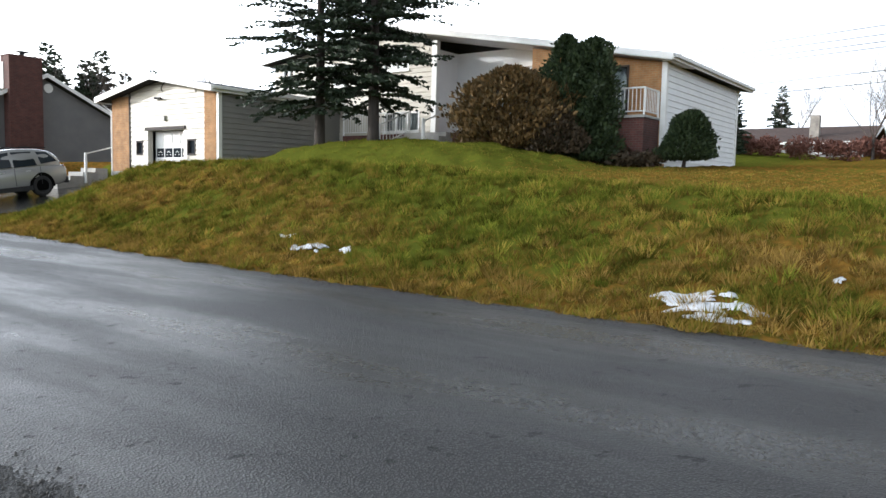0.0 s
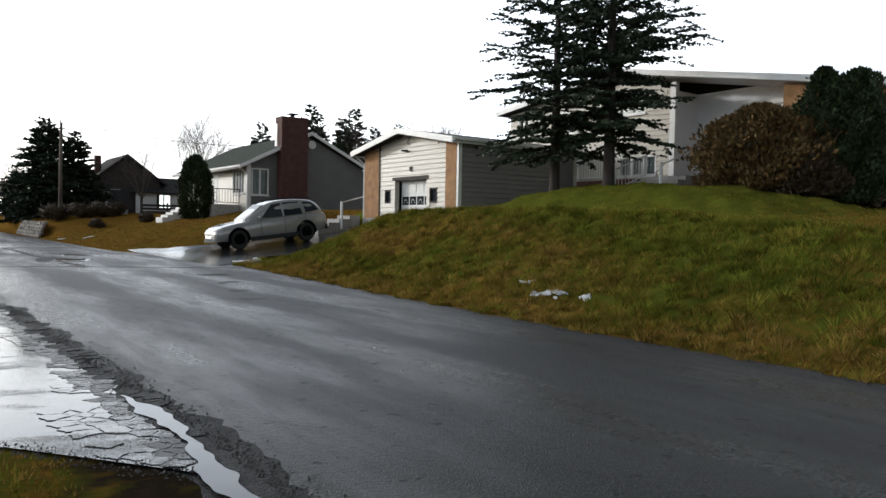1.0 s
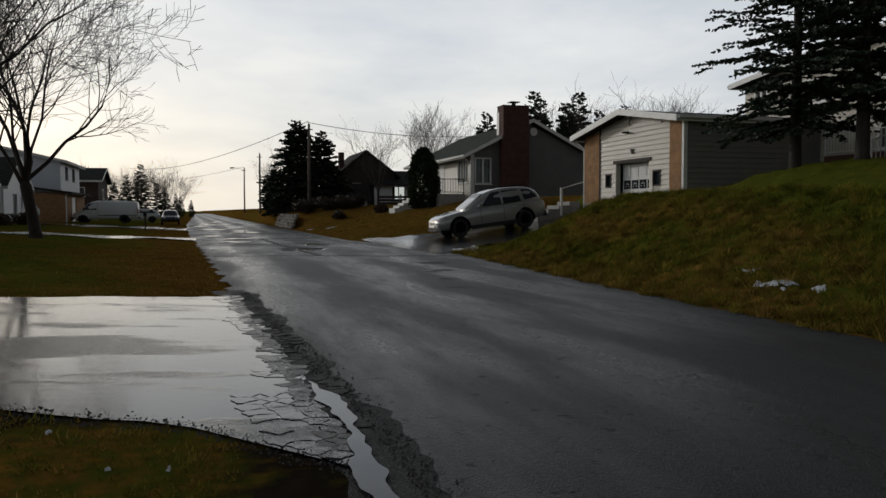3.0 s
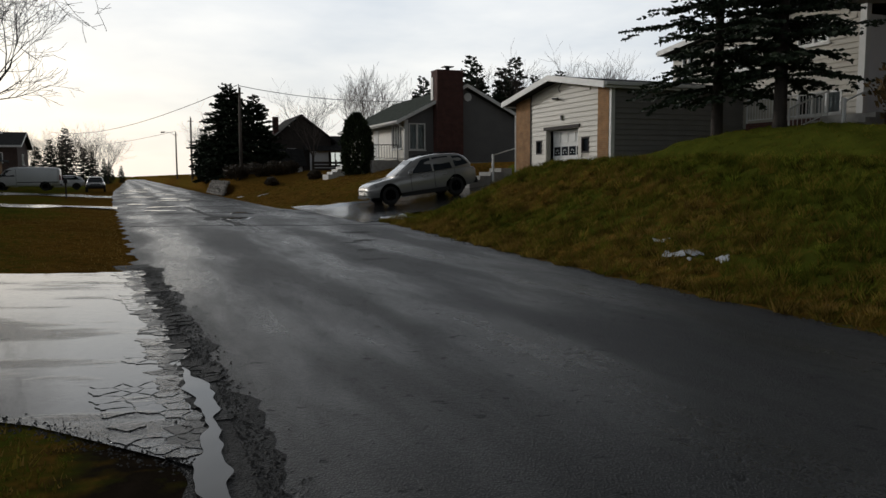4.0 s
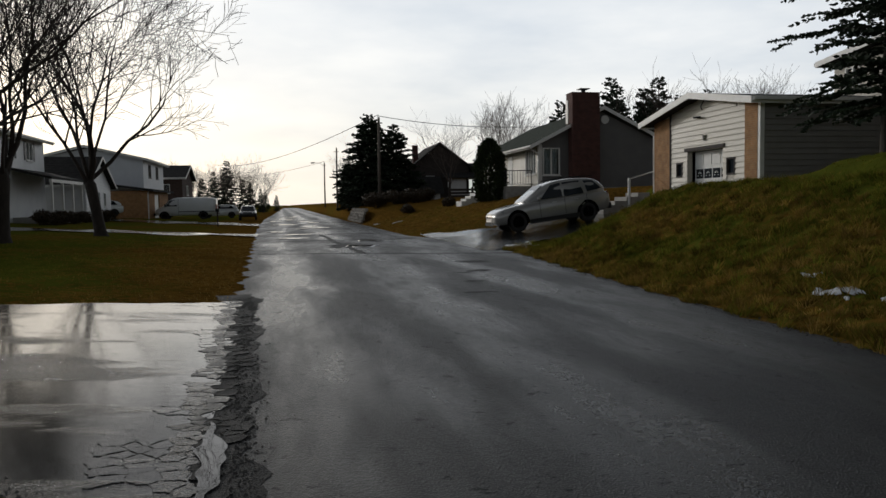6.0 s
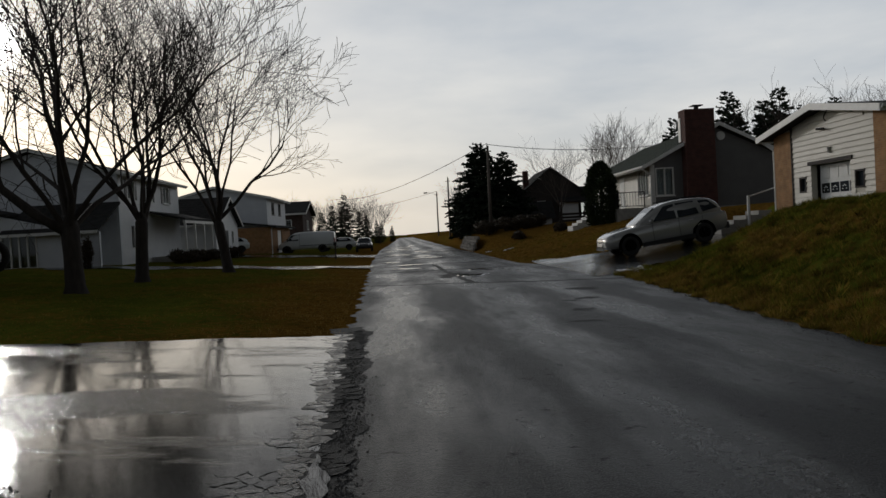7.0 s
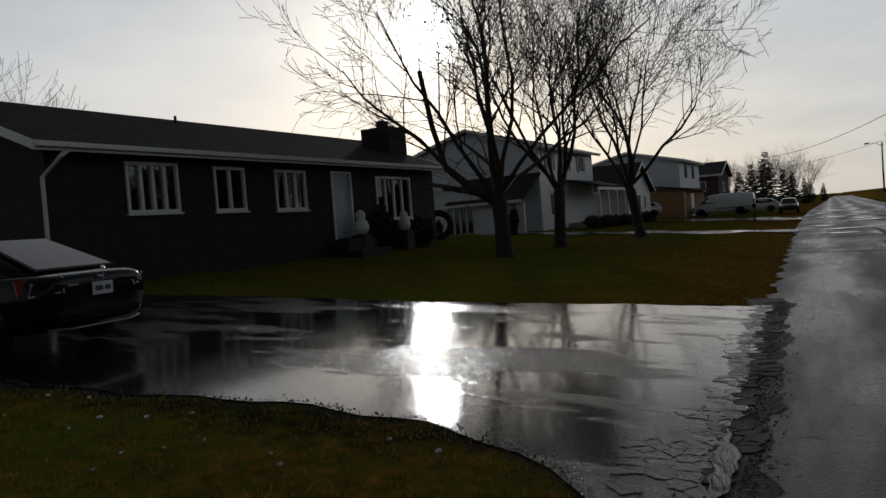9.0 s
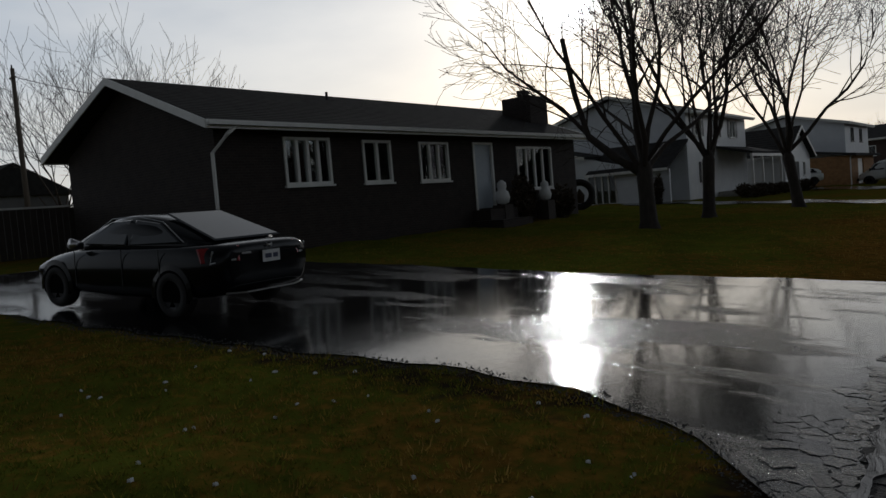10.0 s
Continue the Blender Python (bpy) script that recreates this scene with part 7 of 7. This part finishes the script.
rng = random.Random(41)
seeds, tries = [], 0
while len(seeds) < 300 and tries < 40000:
    tries += 1
    y = rng.uniform(5.6, 14.4)
    u = rng.uniform(-0.2, 0.1) if y > 7.2 else rng.uniform(-0.62, 0.0)
    c = Vector((float(road_l(y)) + u + 0.09 * math.sin(y * 2.1) + 0.05 * math.sin(y * 5.3), y))
    if y > near_1(c.x) + 0.2 and all((c - o).length > (0.075 + 0.06 * abs(math.sin(y * 1.7))) for o in seeds):
        seeds.append(c)
for c, out in crack_cells(seeds, rng, 0.0035):
    u = c.x - float(road_l(c.y))
    if rng.random() < (0.4 if u > 0.04 else 0.1):
        continue
    top = []
    for q in out:
        k = min(1.0, max(0.0, (q.x - float(road_l(q.y)) + 0.06) / 0.14))
        top.append((q.x, q.y, (hz(q.x, q.y) + 0.022) * (1 - k) + (road_z(q.x, q.y) + 0.011) * k))
    lift = rng.uniform(-0.001, 0.002)
    me = MB().loft([[(x, y, z - 0.008) for x, y, z in top], [(x, y, z + lift) for x, y, z in top]])
    part("tarmac_piece", me, M["wetdrive" if u < -0.2 else "wetpiece" if u < -0.02 else "patch"], brk)
# patches and a transverse seam in the street
def seam(pts, w, seed, label):
    """A ragged tar line lying on the street."""
    rng = random.Random(seed)
    pts = [Vector((x, y, 0)) for x, y in pts]
    line = []
    for a, b in zip(pts, pts[1:]):
        k = max(2, int((b - a).length / 0.25))
        line += [a.lerp(b, i / k) for i in range(k)]
    line.append(pts[-1])
    side = (pts[-1] - pts[0]).normalized().cross(Vector((0, 0, 1)))
    lo, hi = [], []
    for p in line:
        p = p + side * rng.uniform(-0.05, 0.05)
        for q, row in ((p - side * w * rng.uniform(0.3, 0.8), lo), (p + side * w * rng.uniform(0.3, 0.8), hi)):
            row.append((q.x, q.y, road_z(q.x, q.y) + 0.006))
    dn = lambda row: [(x, y, z - 0.012) for x, y, z in row]
    return solid("road_patch", MB().loft([dn(lo), lo, hi, dn(hi)], closed=False), M["patch"], label, "road patch", at=tuple(line[0]))


seam([(0.8, 26.4), (4.0, 24.7), (5.8, 23.8), (8.4, 23.6)], 0.16, 1, "dark tar seam across the street")
seam([(4.0, 24.8), (3.6, 32.0), (3.3, 40.0)], 0.2, 2, "dark lengthwise tar seam in the street")
seam([(1.0, 34.0), (4.5, 33.5), (7.0, 33.8)], 0.3, 3, "dark patched strip across the street")
seam([(0.5, 40.0), (3.3, 39.8), (6.5, 40.5)], 0.35, 4, "dark patched strip across the street")
seam([(0.2, 49.0), (6.8, 49.6)], 0.4, 5, "dark patched strip across the street")
for i, (x, y, rx, ry) in enumerate(((5.88, 17.97, 0.28, 0.22), (5.3, 15.8, 0.25, 0.16), (5.4, 17.6, 0.16, 0.12), (4.92, 14.1, 0.22, 0.1), (3.7, 29.5, 0.5, 1.4), (6.4, 20.5, 0.5, 0.3))):
    ph = [4.7 * i, 2.9 * i + 1, 7.3 * i + 2]
    rim = []
    for k in range(30):
        a = 2 * math.pi * k / 30
        w = 1 + 0.3 * math.sin(2 * a + ph[0]) + 0.22 * math.sin(5 * a + ph[1]) + 0.15 * math.sin(9 * a + ph[2])
        rim.append((x + rx * w * math.cos(a), y + ry * w * math.sin(a)))
    pts = [(px, py, road_z(px, py) + 0.005) for px, py in rim]
    solid("road_patch", MB().add([(x, y, road_z(x, y) + 0.005)] + pts, [(0, 1 + k, 1 + (k + 1) % 30) for k in range(30)]), M["patch"], "dark worn patch in the asphalt", "road patch", at=(x, y, road_z(x, y)))


rng = random.Random(19)
for i in range(18):
    y = 28 + i * 4.6 + rng.uniform(-1.5, 1.5)
    x = float(road_l(y)) + rng.uniform(0.8, 4.6)
    lump("puddle", x, y, rng.uniform(0.35, 1.1), rng.uniform(0.25, 0.7) + y * 0.006, 0.001, M["water"], "thin sheet of rainwater standing on the street", "puddle", 500 + i, road_z(x, y) + 0.008)


# ---- loose grit along the broken edges ----
def grit(name, spots, seed, mat, label):
    """Small angular stones, squashed and turned."""
    g = np.random.default_rng(seed)
    n = len(spots)
    base = np.array([(1, 0, 0), (0.2, 0.9, 0), (-0.9, 0.3, 0), (-0.3, -0.9, 0), (0.1, 0.05, 0.8)])
    size = g.uniform(0.004, 0.011, n) * g.choice((1.0, 1.0, 1.6), n)
    a = g.uniform(0, 2 * np.pi, n)
    v = base[None] * g.uniform(0.6, 1.3, (n, 5, 1)) * size[:, None, None]
    c, q = np.cos(a)[:, None], np.sin(a)[:, None]
    v = np.stack([v[..., 0] * c - v[..., 1] * q, v[..., 0] * q + v[..., 1] * c, v[..., 2]], -1) + np.asarray(spots)[:, None, :]
    f = (np.arange(n)[:, None, None] * 5 + np.array([(0, 1, 4), (1, 2, 4), (2, 3, 4), (3, 0, 4)])[None]).reshape(-1, 3)
    me = bpy.data.meshes.new(name)
    me.from_pydata(v.reshape(-1, 3).tolist(), [], f.tolist())
    me.materials.append(mat)
    return tagged(new(name, me), label, "gravel", kind="stuff")


g = np.random.default_rng(8)
spots = []
for x in g.uniform(-10, 1.3, 5200):
    y = near_1(x) + g.normal(-0.02, 0.09)
    spots.append((x, y, hz(x, y) + (0.016 if y > near_1(x) else 0.0)))
for y in g.uniform(3.2, 15.0, 5200):
    x = float(road_l(y)) + g.normal(0.12, 0.1)
    if y < 7.7 and abs(x - 1.3) < 0.16:
        continue
    spots.append((x, y, road_z(x, y) + 0.004 if x > float(road_l(y)) else hz(x, y) + 0.016))
for y in g.uniform(-1.5, 24.0, 3500):
    x = float(road_r(y)) + g.normal(-0.05, 0.14)
    spots.append((x, y, max(road_z(x, y), hz(x, y)) + 0.002))
grit("gravel", spots, 5, M["gravel"], "loose dark grit along the crumbling tarmac edges")


# ---- grass blades ----
def blades(name, n, x0, x1, y0, y1, keep, seed, h=(0.05, 0.12), label="rough winter grass", per=26, loose=0.25, reach=0.075, vary=0.2):
    """Grass grown in tufts that differ in height and tone, with loose blades between."""
    g = np.random.default_rng(seed)
    nt = n // per
    tx, ty = g.uniform(x0, x1, nt), g.uniform(y0, y1, nt)
    th, td = g.uniform(*h, nt) * g.choice((0.5, 0.8, 1.0, 1.5), nt), g.normal(0, 0.2, nt)
    # brightness put into each tuft's colour, in place of stronger tuft shading
    tt = np.clip(g.normal(0.95, vary, nt), 0.35, 1.7)
    k = g.integers(0, nt, n)
    rad, ang = reach * np.sqrt(g.uniform(0.02, 1, n)) * (0.6 + 5 * th[k]), g.uniform(0, 2 * np.pi, n)
    alone = g.random(n) < loose
    x = np.where(alone, g.uniform(x0, x1, n), tx[k] + rad * np.cos(ang))
    y = np.where(alone, g.uniform(y0, y1, n), ty[k] + rad * np.sin(ang))
    hh = np.where(alone, 0.5 * h[0], th[k] * (1.1 - 2.2 * np.clip(rad, 0, 0.3))) * g.uniform(0.6, 1.15, n)
    ok = keep(x, y)
    x, y, k, ang, hh, alone = x[ok], y[ok], k[ok], ang[ok], hh[ok], alone[ok]
    z = lie(x, y)
    n = len(x)
    a = g.uniform(0, 2 * np.pi, n)
    w = g.uniform(0.005, 0.012, n)
    # tufts lean outwards and droop
    out = np.where(alone, 0.2, 0.75) * hh * g.uniform(0.4, 1.3, n)
    lx, ly = out * np.cos(ang) + g.normal(0, 0.3, n) * hh, out * np.sin(ang) + g.normal(0, 0.3, n) * hh
    v = np.empty((n, 3, 3))
    v[:, 0] = np.stack([x - w * np.cos(a), y - w * np.sin(a), z - 0.01], -1)
    v[:, 1] = np.stack([x + w * np.cos(a), y + w * np.sin(a), z - 0.01], -1)
    v[:, 2] = np.stack([x + lx, y + ly, z + hh], -1)
    me = bpy.data.meshes.new(name)
    me.from_pydata(v.reshape(-1, 3).tolist(), [], np.arange(3 * n).reshape(-1, 3).tolist())
    vertex_values(me, "dry", np.repeat(np.clip(dryness(x, y) + 0.12 * wobble(x * 3, y * 3) + np.where(alone, 0.05, td[k]), 0, 1), 3))
    # loose blades between tufts are darkened too, as if shaded
    vertex_values(me, "tone", np.repeat(np.where(alone, 0.7, tt[k]), 3))
    me.materials.append(M["blade"])
    return tagged(new(name, me), label, "grass", kind="stuff")


blades("grass", 330000, 7.4, 13.2, -2, 26.5, lambda x, y: (x > road_r(y) - 0.05 + 0.12 * np.sin(y * 5)) & (y < 25.6), 1, (0.05, 0.14), "tufted green and straw grass on the bank", 44, 0.12, 0.085, 0.36)
blades("grass", 60000, 14.0, 23.0, 2, 25, lambda x, y: (y < 25) & (x < 22.3), 2, (0.03, 0.06), "short grass on the plateau lawn", 8, 0.6, 0.16)
blades("grass", 70000, -8, 1.5, 1.5, 7.4, lambda x, y: (y < np.vectorize(near_1)(np.clip(x, -17, 1.5)) - 0.15 * np.random.default_rng(9).random(len(x))) & (x < 0.6), 3, (0.02, 0.05), "thin trodden grass by the driveway", 10, 0.5, 0.1)
blades("grass", 100000, -13.5, 1.0, 12.6, 39, lambda x, y: (x < road_l(y) - 0.1 + 0.1 * np.sin(y * 4)) & (y > np.interp(x, [-17, -13.5, -8.4, -4.8, -2.5, -1.2, 1.2], [12.5, 12.6, 13.35, 13.5, 13.85, 14.15, 14.45]) + 0.05), 4, (0.03, 0.06), "short lawn grass under the bare maples", 6, 0.7, 0.2)
blades("grass", 40000, 7.3, 16.0, 34, 58, lambda x, y: (x > road_r(y) + 0.05) & (y > np.interp(x, [7.8, 9, 12, 17.6], [36.6, 34.6, 33.6, 33.0]) + 0.1), 6, (0.04, 0.09), "dry straw-coloured lawn grass")
